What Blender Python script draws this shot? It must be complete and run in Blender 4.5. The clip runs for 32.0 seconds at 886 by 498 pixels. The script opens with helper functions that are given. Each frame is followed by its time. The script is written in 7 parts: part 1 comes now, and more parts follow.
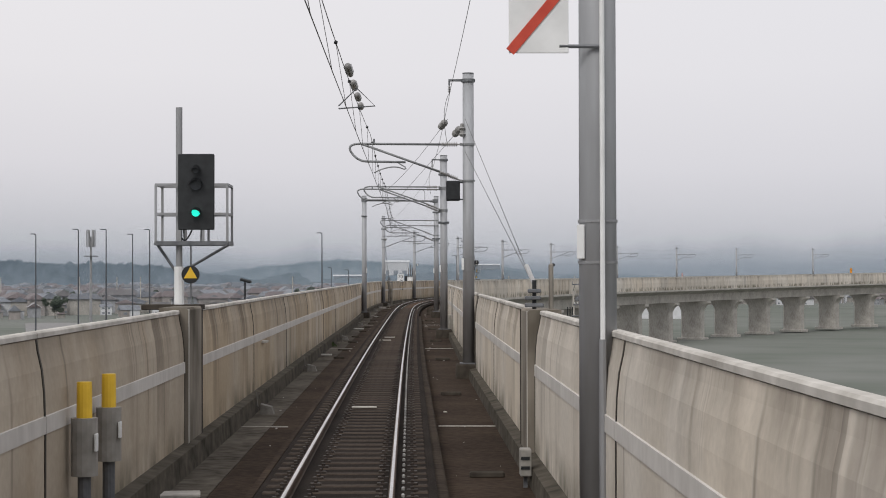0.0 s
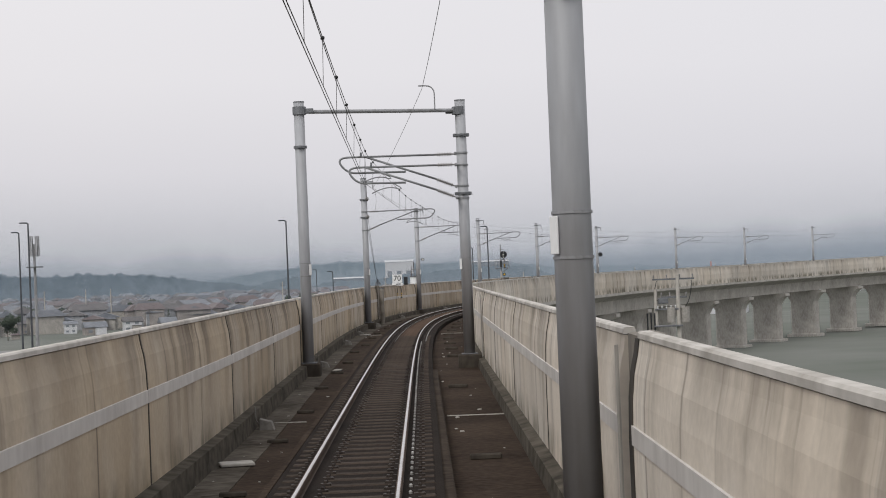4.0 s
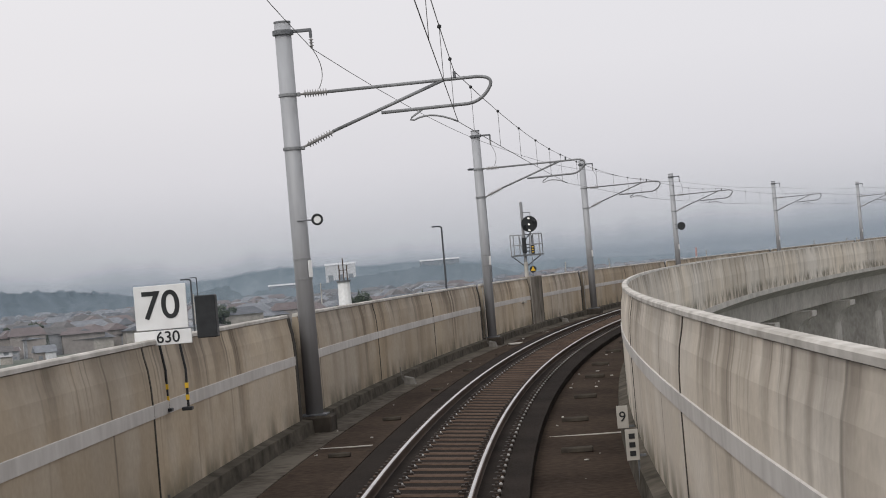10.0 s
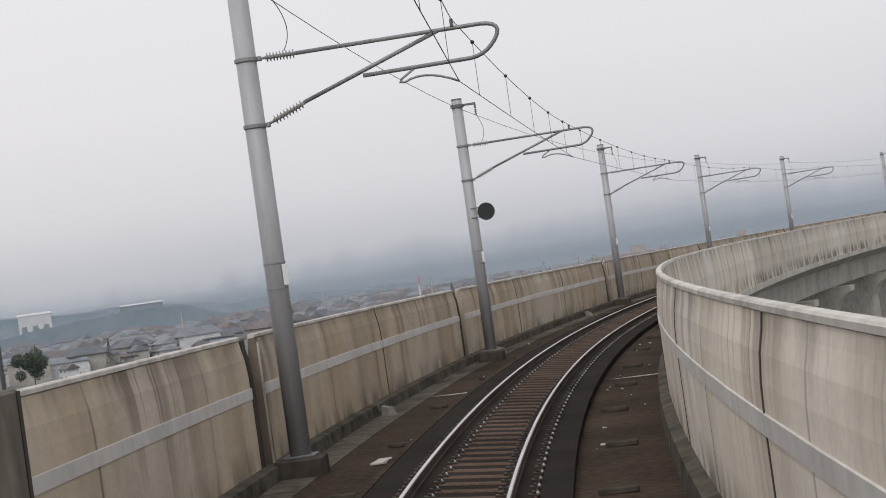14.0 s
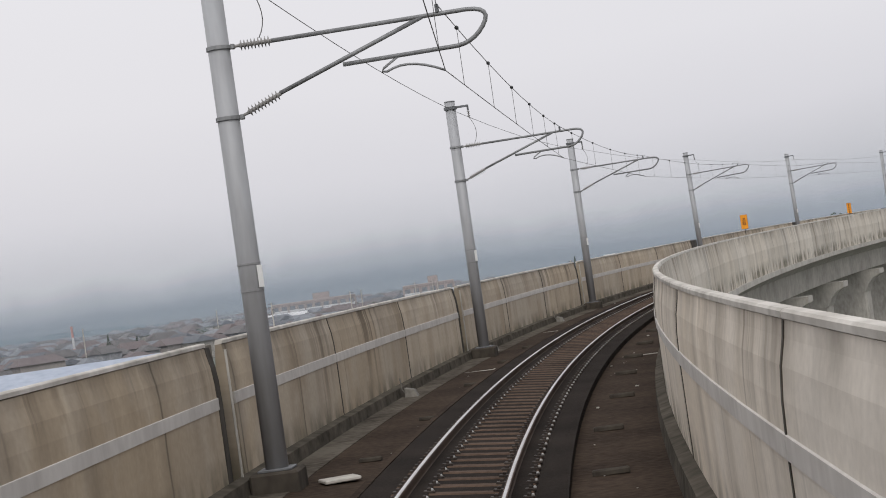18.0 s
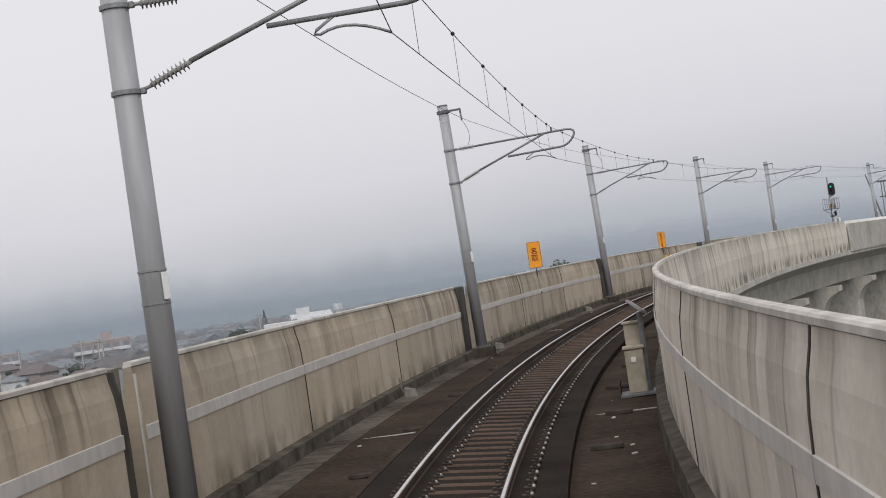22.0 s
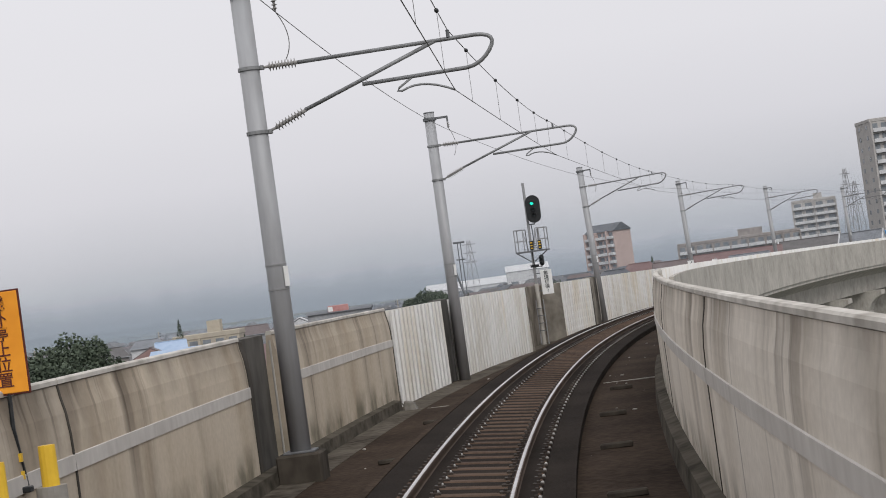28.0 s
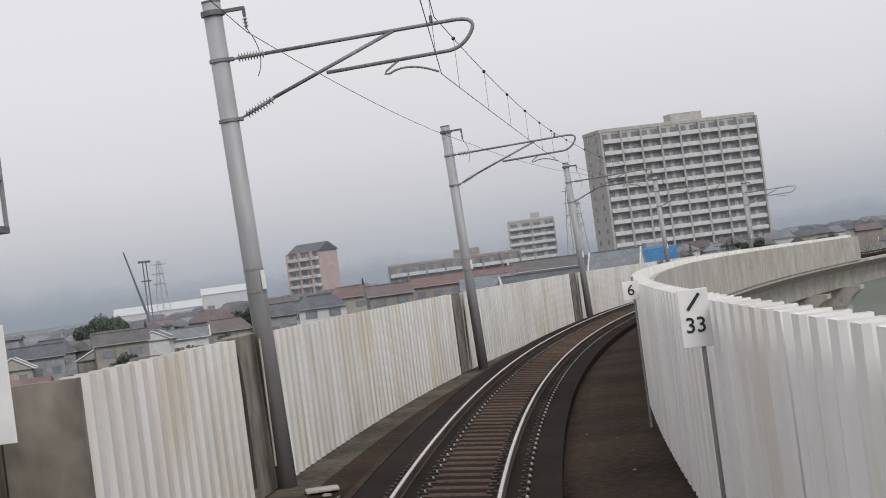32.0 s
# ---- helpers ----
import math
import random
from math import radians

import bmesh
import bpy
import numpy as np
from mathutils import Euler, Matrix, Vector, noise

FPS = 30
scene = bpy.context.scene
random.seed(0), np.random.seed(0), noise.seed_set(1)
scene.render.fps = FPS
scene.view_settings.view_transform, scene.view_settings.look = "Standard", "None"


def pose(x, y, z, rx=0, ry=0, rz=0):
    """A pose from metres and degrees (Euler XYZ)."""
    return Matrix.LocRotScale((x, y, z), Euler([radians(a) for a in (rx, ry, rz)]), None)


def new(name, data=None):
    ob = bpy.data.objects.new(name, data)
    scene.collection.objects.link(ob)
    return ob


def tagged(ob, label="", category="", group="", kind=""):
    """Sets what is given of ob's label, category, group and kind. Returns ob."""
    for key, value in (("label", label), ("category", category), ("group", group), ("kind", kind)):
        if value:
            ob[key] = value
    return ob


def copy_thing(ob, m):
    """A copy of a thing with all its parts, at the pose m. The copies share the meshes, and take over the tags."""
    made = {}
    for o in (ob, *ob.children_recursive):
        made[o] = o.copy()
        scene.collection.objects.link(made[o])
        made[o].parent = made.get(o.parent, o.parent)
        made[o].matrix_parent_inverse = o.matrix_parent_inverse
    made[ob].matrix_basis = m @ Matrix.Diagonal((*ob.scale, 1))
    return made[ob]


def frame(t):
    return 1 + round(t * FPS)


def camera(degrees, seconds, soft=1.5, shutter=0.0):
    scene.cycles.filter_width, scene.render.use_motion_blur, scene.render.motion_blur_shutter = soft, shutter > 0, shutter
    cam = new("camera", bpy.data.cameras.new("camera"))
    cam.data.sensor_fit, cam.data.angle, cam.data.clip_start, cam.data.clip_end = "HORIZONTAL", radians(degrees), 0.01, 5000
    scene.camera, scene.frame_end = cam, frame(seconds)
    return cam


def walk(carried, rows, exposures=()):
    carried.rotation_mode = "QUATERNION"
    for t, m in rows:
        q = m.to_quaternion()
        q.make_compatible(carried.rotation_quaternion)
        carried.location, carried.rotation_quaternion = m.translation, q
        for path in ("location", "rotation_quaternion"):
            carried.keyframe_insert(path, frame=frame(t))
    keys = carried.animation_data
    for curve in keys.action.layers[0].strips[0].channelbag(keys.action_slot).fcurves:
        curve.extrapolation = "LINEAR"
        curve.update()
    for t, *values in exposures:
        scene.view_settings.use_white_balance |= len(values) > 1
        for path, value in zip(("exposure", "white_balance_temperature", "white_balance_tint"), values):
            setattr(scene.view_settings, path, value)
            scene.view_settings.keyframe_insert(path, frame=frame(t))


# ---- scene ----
# The camera rides along a single-track railway viaduct; s runs along the track, u to its right, z from the rail tops.
cam = camera(26.68, 32.0, soft=1.0)
PATH = [
    (0.0, -0.000, -0.000, 2.310, 0.678, 0.804, 0.130),
    (0.5, -0.029, 8.081, 2.314, 0.522, 0.771, 0.585),
    (1.0, -0.066, 16.167, 2.317, 0.517, 0.795, 0.948),
    (1.5, -0.106, 24.263, 2.320, 0.490, 0.785, 1.338),
    (2.0, -0.144, 32.370, 2.323, 0.406, 0.789, 1.694),
    (2.5, -0.172, 40.461, 2.326, 0.452, 0.764, 2.027),
    (3.0, -0.190, 48.538, 2.328, 0.461, 0.744, 2.272),
    (3.5, -0.201, 56.600, 2.328, 0.472, 0.749, 2.353),
    (4.0, -0.209, 64.648, 2.329, 0.571, 0.766, 2.335),
    (4.5, -0.216, 72.682, 2.330, 0.626, 0.765, 2.261),
    (5.0, -0.226, 80.705, 2.329, 0.599, 0.748, 2.169),
    (5.5, -0.240, 88.716, 2.327, 0.520, 0.713, 2.101),
    (6.0, -0.257, 96.717, 2.323, 0.504, 0.718, 2.098),
    (6.5, -0.273, 104.709, 2.318, 0.528, 0.728, 2.369),
    (7.0, -0.284, 112.699, 2.312, 0.536, 0.698, 2.452),
    (7.5, -0.278, 120.691, 2.307, 0.545, 0.763, 2.430),
    (8.0, -0.247, 128.677, 2.303, 0.554, 0.747, 2.622),
    (8.5, -0.175, 136.644, 2.299, 0.779, 0.719, 3.065),
    (9.0, -0.044, 144.587, 2.298, 1.161, 0.769, 3.784),
    (9.5, 0.170, 152.514, 2.295, 1.638, 0.665, 4.307),
    (10.0, 0.491, 160.429, 2.291, 2.288, 0.679, 4.882),
    (10.5, 0.935, 168.315, 2.285, 3.067, 0.729, 5.363),
    (11.0, 1.514, 176.157, 2.277, 4.087, 0.714, 5.939),
    (11.5, 2.230, 183.922, 2.266, 5.051, 0.633, 6.663),
    (12.0, 3.091, 191.610, 2.252, 6.140, 0.591, 7.232),
    (12.5, 4.103, 199.215, 2.237, 7.394, 0.615, 7.583),
    (13.0, 5.268, 206.732, 2.226, 8.625, 0.653, 7.741),
    (13.5, 6.589, 214.170, 2.221, 9.903, 0.724, 7.823),
    (14.0, 8.069, 221.539, 2.223, 11.167, 0.775, 7.998),
    (14.5, 9.707, 228.845, 2.231, 12.359, 0.777, 8.172),
    (15.0, 11.497, 236.076, 2.237, 13.563, 0.805, 8.206),
    (15.5, 13.437, 243.236, 2.244, 14.805, 0.804, 8.150),
    (16.0, 15.521, 250.329, 2.248, 16.054, 0.780, 8.050),
    (16.5, 17.749, 257.357, 2.250, 17.280, 0.735, 7.958),
    (17.0, 20.118, 264.322, 2.252, 18.475, 0.762, 7.921),
    (17.5, 22.634, 271.236, 2.257, 19.765, 0.829, 7.970),
    (18.0, 25.291, 278.087, 2.268, 20.975, 0.847, 8.054),
    (18.5, 28.090, 284.876, 2.280, 22.156, 0.859, 8.028),
    (19.0, 31.034, 291.612, 2.293, 23.391, 0.871, 8.080),
    (19.5, 34.127, 298.300, 2.311, 24.602, 0.930, 8.122),
    (20.0, 37.367, 304.933, 2.333, 25.774, 0.958, 8.165),
    (20.5, 40.749, 311.508, 2.361, 26.964, 0.949, 8.160),
    (21.0, 44.256, 317.998, 2.393, 28.120, 1.023, 8.231),
    (21.5, 47.883, 324.394, 2.431, 29.245, 1.067, 8.229),
    (22.0, 51.631, 330.698, 2.473, 30.414, 1.099, 8.264),
    (22.5, 55.501, 336.912, 2.520, 31.583, 1.140, 8.320),
    (23.0, 59.493, 343.042, 2.569, 32.746, 1.123, 8.317),
    (23.5, 63.610, 349.092, 2.618, 33.899, 1.073, 8.448),
    (24.0, 67.847, 355.061, 2.668, 35.055, 1.040, 8.405),
    (24.5, 72.210, 360.956, 2.721, 36.202, 1.106, 8.282),
    (25.0, 76.707, 366.781, 2.781, 37.391, 1.206, 8.190),
    (25.5, 81.332, 372.529, 2.847, 38.569, 1.246, 8.123),
    (26.0, 86.082, 378.194, 2.915, 39.718, 1.259, 8.074),
    (26.5, 90.949, 383.769, 2.984, 40.819, 1.268, 8.038),
    (27.0, 95.929, 389.247, 3.052, 41.883, 1.261, 8.009),
    (27.5, 101.013, 394.632, 3.117, 43.019, 1.241, 7.944),
    (28.0, 106.202, 399.927, 3.174, 44.131, 1.176, 7.815),
    (28.5, 111.490, 405.128, 3.224, 45.228, 1.133, 7.577),
    (29.0, 116.881, 410.235, 3.266, 46.357, 1.077, 7.468),
    (29.5, 122.377, 415.251, 3.300, 47.448, 1.014, 7.469),
    (30.0, 127.980, 420.173, 3.322, 48.556, 0.952, 7.411),
    (30.5, 133.686, 424.995, 3.333, 49.691, 0.914, 7.271),
    (31.0, 139.494, 429.707, 3.335, 50.869, 0.875, 7.188),
    (31.5, 145.411, 434.303, 3.324, 52.001, 0.738, 7.274),
    (32.0, 151.429, 438.770, 3.304, 53.160, 0.654, 7.501),
]


def riding(x, y, z, yaw, pitch, roll):
    return pose(x, y, z, 90 + pitch, 0, -yaw) @ pose(0, 0, 0, 0, 0, -roll)


walk(cam, [(t, riding(x, y, z, a, b, c)) for t, x, y, z, a, b, c in PATH])

# ---- world and light: a bright overcast sky with haze on the horizon ----
SUN_EL, SUN_AZ = radians(40), radians(-26)
world = bpy.data.worlds.new("overcast")
scene.world = world
world.use_nodes = True
wn, wl = world.node_tree.nodes, world.node_tree.links
wn.clear()
w_out = wn.new("ShaderNodeOutputWorld")
w_add = wn.new("ShaderNodeAddShader")
w_sky = wn.new("ShaderNodeTexSky")
w_sky.sky_type = "NISHITA"
w_sky.sun_disc = False
w_sky.sun_elevation, w_sky.sun_rotation = SUN_EL, SUN_AZ
w_sky.dust_density, w_sky.air_density = 6.0, 2.0
w_bg1 = wn.new("ShaderNodeBackground")
w_bg1.inputs["Strength"].default_value = 0.004
w_bg2 = wn.new("ShaderNodeBackground")
w_co = wn.new("ShaderNodeTexCoord")
w_sep = wn.new("ShaderNodeSeparateXYZ")
w_ramp = wn.new("ShaderNodeValToRGB")
cr = w_ramp.color_ramp
cr.elements[0].position, cr.elements[0].color = 0.0, (0.345, 0.372, 0.420, 1)
cr.elements[1].position, cr.elements[1].color = 1.0, (0.93, 0.93, 0.98, 1)
for p, c in ((0.02, (0.425, 0.447, 0.495, 1)), (0.045, (0.56, 0.567, 0.607, 1)), (0.08, (0.675, 0.672, 0.717, 1)), (0.13, (0.747, 0.741, 0.783, 1)), (0.35, (0.825, 0.82, 0.864, 1))):
    e = cr.elements.new(p)
    e.color = c
w_noi = wn.new("ShaderNodeTexNoise")
w_noi.inputs["Scale"].default_value = 2.2
w_noi.inputs["Detail"].default_value = 4
w_mul = wn.new("ShaderNodeMath")
w_mul.operation = "MULTIPLY_ADD"
w_mul.inputs[1].default_value, w_mul.inputs[2].default_value = 0.05, -0.025
w_sum = wn.new("ShaderNodeMath")
wl.new(w_co.outputs["Generated"], w_sep.inputs[0])
wl.new(w_co.outputs["Generated"], w_noi.inputs["Vector"])
wl.new(w_noi.outputs[0], w_mul.inputs[0])
wl.new(w_mul.outputs[0], w_sum.inputs[0])
w_north = wn.new("ShaderNodeMath")
w_north.operation = "MULTIPLY_ADD"
w_north.inputs[1].default_value, w_north.inputs[2].default_value = 0.075, -0.047
w_high = wn.new("ShaderNodeMath")
wl.new(w_sep.outputs["Y"], w_north.inputs[0])
w_east = wn.new("ShaderNodeMath")
w_east.operation = "MAXIMUM"
w_east.inputs[1].default_value = 0.011
wl.new(w_north.outputs[0], w_east.inputs[0])
wl.new(w_east.outputs[0], w_high.inputs[0])
wl.new(w_sep.outputs["Z"], w_high.inputs[1])
wl.new(w_high.outputs[0], w_sum.inputs[1])
wl.new(w_sum.outputs[0], w_ramp.inputs[0])
wl.new(w_ramp.outputs[0], w_bg2.inputs[0])
wl.new(w_sky.outputs[0], w_bg1.inputs[0])
wl.new(w_bg1.outputs[0], w_add.inputs[0])
wl.new(w_bg2.outputs[0], w_add.inputs[1])
wl.new(w_add.outputs[0], w_out.inputs[0])
sun_data = bpy.data.lights.new("sun", "SUN")
sun_data.energy, sun_data.angle, sun_data.color = 1.5, radians(26), (1.0, 0.97, 0.93)
sun = new("sun", sun_data)
sun.rotation_euler = Euler((radians(90) - SUN_EL, 0, SUN_AZ))
scene.view_settings.exposure = 0.0


# ---- materials ----
def principled(name):
    m = bpy.data.materials.new(name)
    m.use_nodes = True
    return m, m.node_tree.nodes, m.node_tree.links, m.node_tree.nodes["Principled BSDF"]


def surface(name, dark, light, rough=0.8, grain=8.0, stretch=(1, 1, 1), bump=0.15, metal=0.0, blotch=0.6, random_tone=0.0, lo=0.35, hi=0.65, spec=0.3):
    """Two-scale noise between two tones, with fine relief."""
    m, n, l, b = principled(name)
    co = n.new("ShaderNodeTexCoord")
    mp = n.new("ShaderNodeMapping")
    mp.inputs["Scale"].default_value = stretch
    l.new(co.outputs["Object"], mp.inputs[0])
    fine, wide = n.new("ShaderNodeTexNoise"), n.new("ShaderNodeTexNoise")
    fine.inputs["Scale"].default_value, fine.inputs["Detail"].default_value = grain, 6
    wide.inputs["Scale"].default_value, wide.inputs["Detail"].default_value = blotch, 3
    l.new(mp.outputs[0], fine.inputs["Vector"])
    l.new(co.outputs["Object"], wide.inputs["Vector"])
    mx = n.new("ShaderNodeMath")
    mx.operation = "MULTIPLY_ADD"
    mx.inputs[1].default_value = 0.5
    half = n.new("ShaderNodeMath")
    half.operation = "MULTIPLY"
    half.inputs[1].default_value = 0.5
    l.new(wide.outputs[0], half.inputs[0])
    l.new(fine.outputs[0], mx.inputs[0])
    l.new(half.outputs[0], mx.inputs[2])
    fac = mx.outputs[0]
    if random_tone:
        oi = n.new("ShaderNodeObjectInfo")
        ra = n.new("ShaderNodeMath")
        ra.operation = "MULTIPLY_ADD"
        ra.inputs[1].default_value = random_tone
        l.new(oi.outputs["Random"], ra.inputs[0])
        l.new(fac, ra.inputs[2])
        fac = ra.outputs[0]
    rp = n.new("ShaderNodeValToRGB")
    rp.color_ramp.elements[0].position, rp.color_ramp.elements[0].color = lo, (*dark, 1)
    rp.color_ramp.elements[1].position, rp.color_ramp.elements[1].color = hi, (*light, 1)
    l.new(fac, rp.inputs[0])
    l.new(rp.outputs[0], b.inputs["Base Color"])
    b.inputs["Roughness"].default_value, b.inputs["Metallic"].default_value = rough, metal
    b.inputs["Specular IOR Level"].default_value = spec
    if bump:
        bu = n.new("ShaderNodeBump")
        bu.inputs["Strength"].default_value, bu.inputs["Distance"].default_value = bump, 0.02
        l.new(fine.outputs[0], bu.inputs["Height"])
        l.new(bu.outputs[0], b.inputs["Normal"])
    return m


def glowing(name, colour, strength):
    m, n, l, b = principled(name)
    b.inputs["Base Color"].default_value = (*colour, 1)
    b.inputs["Emission Color"].default_value = (*colour, 1)
    b.inputs["Emission Strength"].default_value = strength
    return m


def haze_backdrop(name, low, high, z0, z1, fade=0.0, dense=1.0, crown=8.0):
    """A glowing far-hill backdrop: mist painted into its colours, paler towards its foot."""
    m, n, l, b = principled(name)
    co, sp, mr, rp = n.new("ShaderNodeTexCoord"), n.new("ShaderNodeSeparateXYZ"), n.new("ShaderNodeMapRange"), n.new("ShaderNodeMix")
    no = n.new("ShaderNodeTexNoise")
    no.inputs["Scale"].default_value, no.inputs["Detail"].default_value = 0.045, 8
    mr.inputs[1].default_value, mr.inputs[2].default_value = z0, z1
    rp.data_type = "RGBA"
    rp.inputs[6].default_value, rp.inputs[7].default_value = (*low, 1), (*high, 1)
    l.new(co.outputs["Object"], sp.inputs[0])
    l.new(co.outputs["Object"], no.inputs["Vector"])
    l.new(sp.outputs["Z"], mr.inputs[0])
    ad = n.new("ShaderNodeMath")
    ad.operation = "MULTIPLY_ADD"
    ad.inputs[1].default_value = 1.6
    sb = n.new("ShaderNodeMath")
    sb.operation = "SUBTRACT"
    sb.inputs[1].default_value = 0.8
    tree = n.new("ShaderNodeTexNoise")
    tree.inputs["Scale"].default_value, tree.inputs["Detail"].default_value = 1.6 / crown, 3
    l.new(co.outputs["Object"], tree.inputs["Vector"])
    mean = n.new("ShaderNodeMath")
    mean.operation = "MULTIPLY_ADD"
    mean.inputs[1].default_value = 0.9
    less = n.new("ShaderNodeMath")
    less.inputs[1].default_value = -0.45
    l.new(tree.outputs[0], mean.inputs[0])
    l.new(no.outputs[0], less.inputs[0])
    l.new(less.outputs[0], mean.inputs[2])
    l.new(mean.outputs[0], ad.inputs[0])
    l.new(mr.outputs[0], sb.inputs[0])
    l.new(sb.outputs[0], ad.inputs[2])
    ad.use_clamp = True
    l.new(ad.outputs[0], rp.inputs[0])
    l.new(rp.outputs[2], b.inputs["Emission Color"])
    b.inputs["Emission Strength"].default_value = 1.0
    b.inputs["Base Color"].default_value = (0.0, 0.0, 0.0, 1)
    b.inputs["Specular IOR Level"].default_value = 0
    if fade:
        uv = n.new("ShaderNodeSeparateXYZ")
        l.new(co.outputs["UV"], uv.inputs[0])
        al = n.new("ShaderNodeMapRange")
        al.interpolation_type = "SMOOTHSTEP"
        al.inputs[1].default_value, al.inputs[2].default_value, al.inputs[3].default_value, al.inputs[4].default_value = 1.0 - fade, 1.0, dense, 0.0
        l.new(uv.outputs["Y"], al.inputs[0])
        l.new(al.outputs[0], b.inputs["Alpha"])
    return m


def rain_stained(name, tones, wet=0.74):
    """Beige concrete cast in lengths of differing tone, with dark vertical lines between them and drips that run down from the coping; laid out along the wall (x) and up it (y)."""
    m, n, l, b = principled(name)
    co, sp, oi = n.new("ShaderNodeTexCoord"), n.new("ShaderNodeSeparateXYZ"), n.new("ShaderNodeObjectInfo")
    l.new(co.outputs["UV"], sp.inputs[0])
    along, up = sp.outputs["X"], sp.outputs["Y"]

    def stretched(scale, sx, sz, detail, shift=0.0):
        mp, t = n.new("ShaderNodeMapping"), n.new("ShaderNodeTexNoise")
        mp.inputs["Scale"].default_value = (sx, sz, 1)
        mp.inputs["Location"].default_value = (shift, shift * 0.3, shift)
        t.inputs["Scale"].default_value, t.inputs["Detail"].default_value = scale, detail
        l.new(co.outputs["UV"], mp.inputs[0])
        l.new(mp.outputs[0], t.inputs["Vector"])
        return t.outputs[0]

    def ramp(x, lo, hi, a, z):
        r = n.new("ShaderNodeMapRange")
        r.inputs[1].default_value, r.inputs[2].default_value, r.inputs[3].default_value, r.inputs[4].default_value = lo, hi, a, z
        l.new(x, r.inputs[0])
        return r.outputs[0]

    def calc(op, x, y):
        k = n.new("ShaderNodeMath")
        k.operation = op
        for i, q in enumerate((x, y)):
            if isinstance(q, float):
                k.inputs[i].default_value = q
            else:
                l.new(q, k.inputs[i])
        return k.outputs[0]

    def blend(base, tone, fac):
        x = n.new("ShaderNodeMix")
        x.data_type = "RGBA"
        if isinstance(base, tuple):
            x.inputs[6].default_value = (*base, 1)
        else:
            l.new(base, x.inputs[6])
        x.inputs[7].default_value = (*tone, 1)
        l.new(fac, x.inputs[0])
        return x.outputs[2]

    bent = calc("ADD", along, calc("MULTIPLY", calc("SUBTRACT", stretched(1.0, 0.35, 0.9, 3), 0.5), 0.16))
    cells, edge = n.new("ShaderNodeTexVoronoi"), n.new("ShaderNodeTexVoronoi")
    edge.feature = "DISTANCE_TO_EDGE"
    for v in (cells, edge):
        v.voronoi_dimensions = "1D"
        v.inputs["Scale"].default_value = 0.42
        l.new(bent, v.inputs["W"])
    tone = n.new("ShaderNodeSeparateColor")
    l.new(cells.outputs["Color"], tone.inputs[0])
    near_edge = edge.outputs["Distance"]
    line = calc("MULTIPLY", ramp(near_edge, 0.004, 0.026, 1.0, 0.0), ramp(stretched(1.0, 0.5, 0.25, 4, 5.0), 0.44, 0.66, 0.0, 0.75))
    side = calc("MULTIPLY", ramp(near_edge, 0.0, 0.20, 1.0, 0.0), ramp(stretched(0.8, 0.5, 0.35, 4, 9.0), 0.46, 0.68, 0.0, 0.7))
    # drips of differing length that start under the coping and thin out downwards
    groups = ramp(stretched(0.35, 1, 0.02, 3, 2.0), 0.44, 0.64, 0.10, 1.0)
    long_ = ramp(stretched(0.9, 1, 0.0, 3, 3.0), 0.35, 0.65, 0.40, 2.2)
    fade = calc("POWER", ramp(calc("ADD", calc("DIVIDE", calc("SUBTRACT", up, 1.80), long_), 1.0), 0.0, 1.0, 0.0, 1.0), 0.8)
    drips = calc("MULTIPLY", ramp(stretched(2.1, 1, 0.03, 1.5, 1.0), 0.49, 0.59, 0.0, 1.0), calc("MULTIPLY", groups, fade))
    thin_fade = ramp(calc("ADD", calc("DIVIDE", calc("SUBTRACT", up, 1.80), calc("MULTIPLY", long_, 0.7)), 1.0), 0.0, 0.8, 0.0, 1.0)
    thin = calc("MULTIPLY", ramp(stretched(6.5, 1, 0.02, 2, 8.0), 0.56, 0.64, 0.0, 0.62), calc("MULTIPLY", groups, thin_fade))
    grime = calc("MULTIPLY", ramp(up, 1.25, 1.72, 0.0, 1.0), ramp(stretched(1.1, 1, 0.5, 5, 11.0), 0.36, 0.66, 0.0, 0.55))
    runs = ramp(stretched(0.8, 1, 0.14, 2, 4.0), 0.46, 0.70, 0.0, 0.75)
    fine = stretched(11.0, 1, 1, 5)
    blot = ramp(stretched(0.16, 1, 1, 4, 7.0), 0.38, 0.62, 0.0, 1.0)
    patch = ramp(stretched(0.9, 1, 1, 6, 14.0), 0.50, 0.68, 0.0, 0.5)
    warm, grey, mid = tones
    c = blend(blend(warm, grey, blot), mid, calc("MULTIPLY", tone.outputs[0], 0.42))
    c = blend(c, tuple(1.08 * q for q in grey), ramp(along, 285.0, 430.0, 0.0, 0.8))
    c = blend(c, mid, calc("MULTIPLY", runs, 0.85))
    c = blend(c, tuple(1.12 * q for q in grey), patch)
    c = blend(c, (0.17, 0.142, 0.108), calc("MULTIPLY", side, 0.7))
    c = blend(c, (0.15, 0.13, 0.105), grime)
    c = blend(c, (0.098, 0.076, 0.056), calc("MULTIPLY", drips, wet))
    c = blend(c, (0.060, 0.048, 0.037), calc("MULTIPLY", thin, wet * 1.3))
    c = blend(c, (0.075, 0.064, 0.05), line)
    c = blend(c, (0.12, 0.112, 0.08), calc("MULTIPLY", ramp(up, -0.02, 0.38, 1.0, 0.0), ramp(stretched(1.6, 1, 0.6, 5, 6.0), 0.40, 0.62, 0.0, 0.8)))
    m4 = n.new("ShaderNodeMix")
    m4.data_type, m4.blend_type = "RGBA", "MULTIPLY"
    m4.inputs[0].default_value = 1.0
    l.new(c, m4.inputs[6])
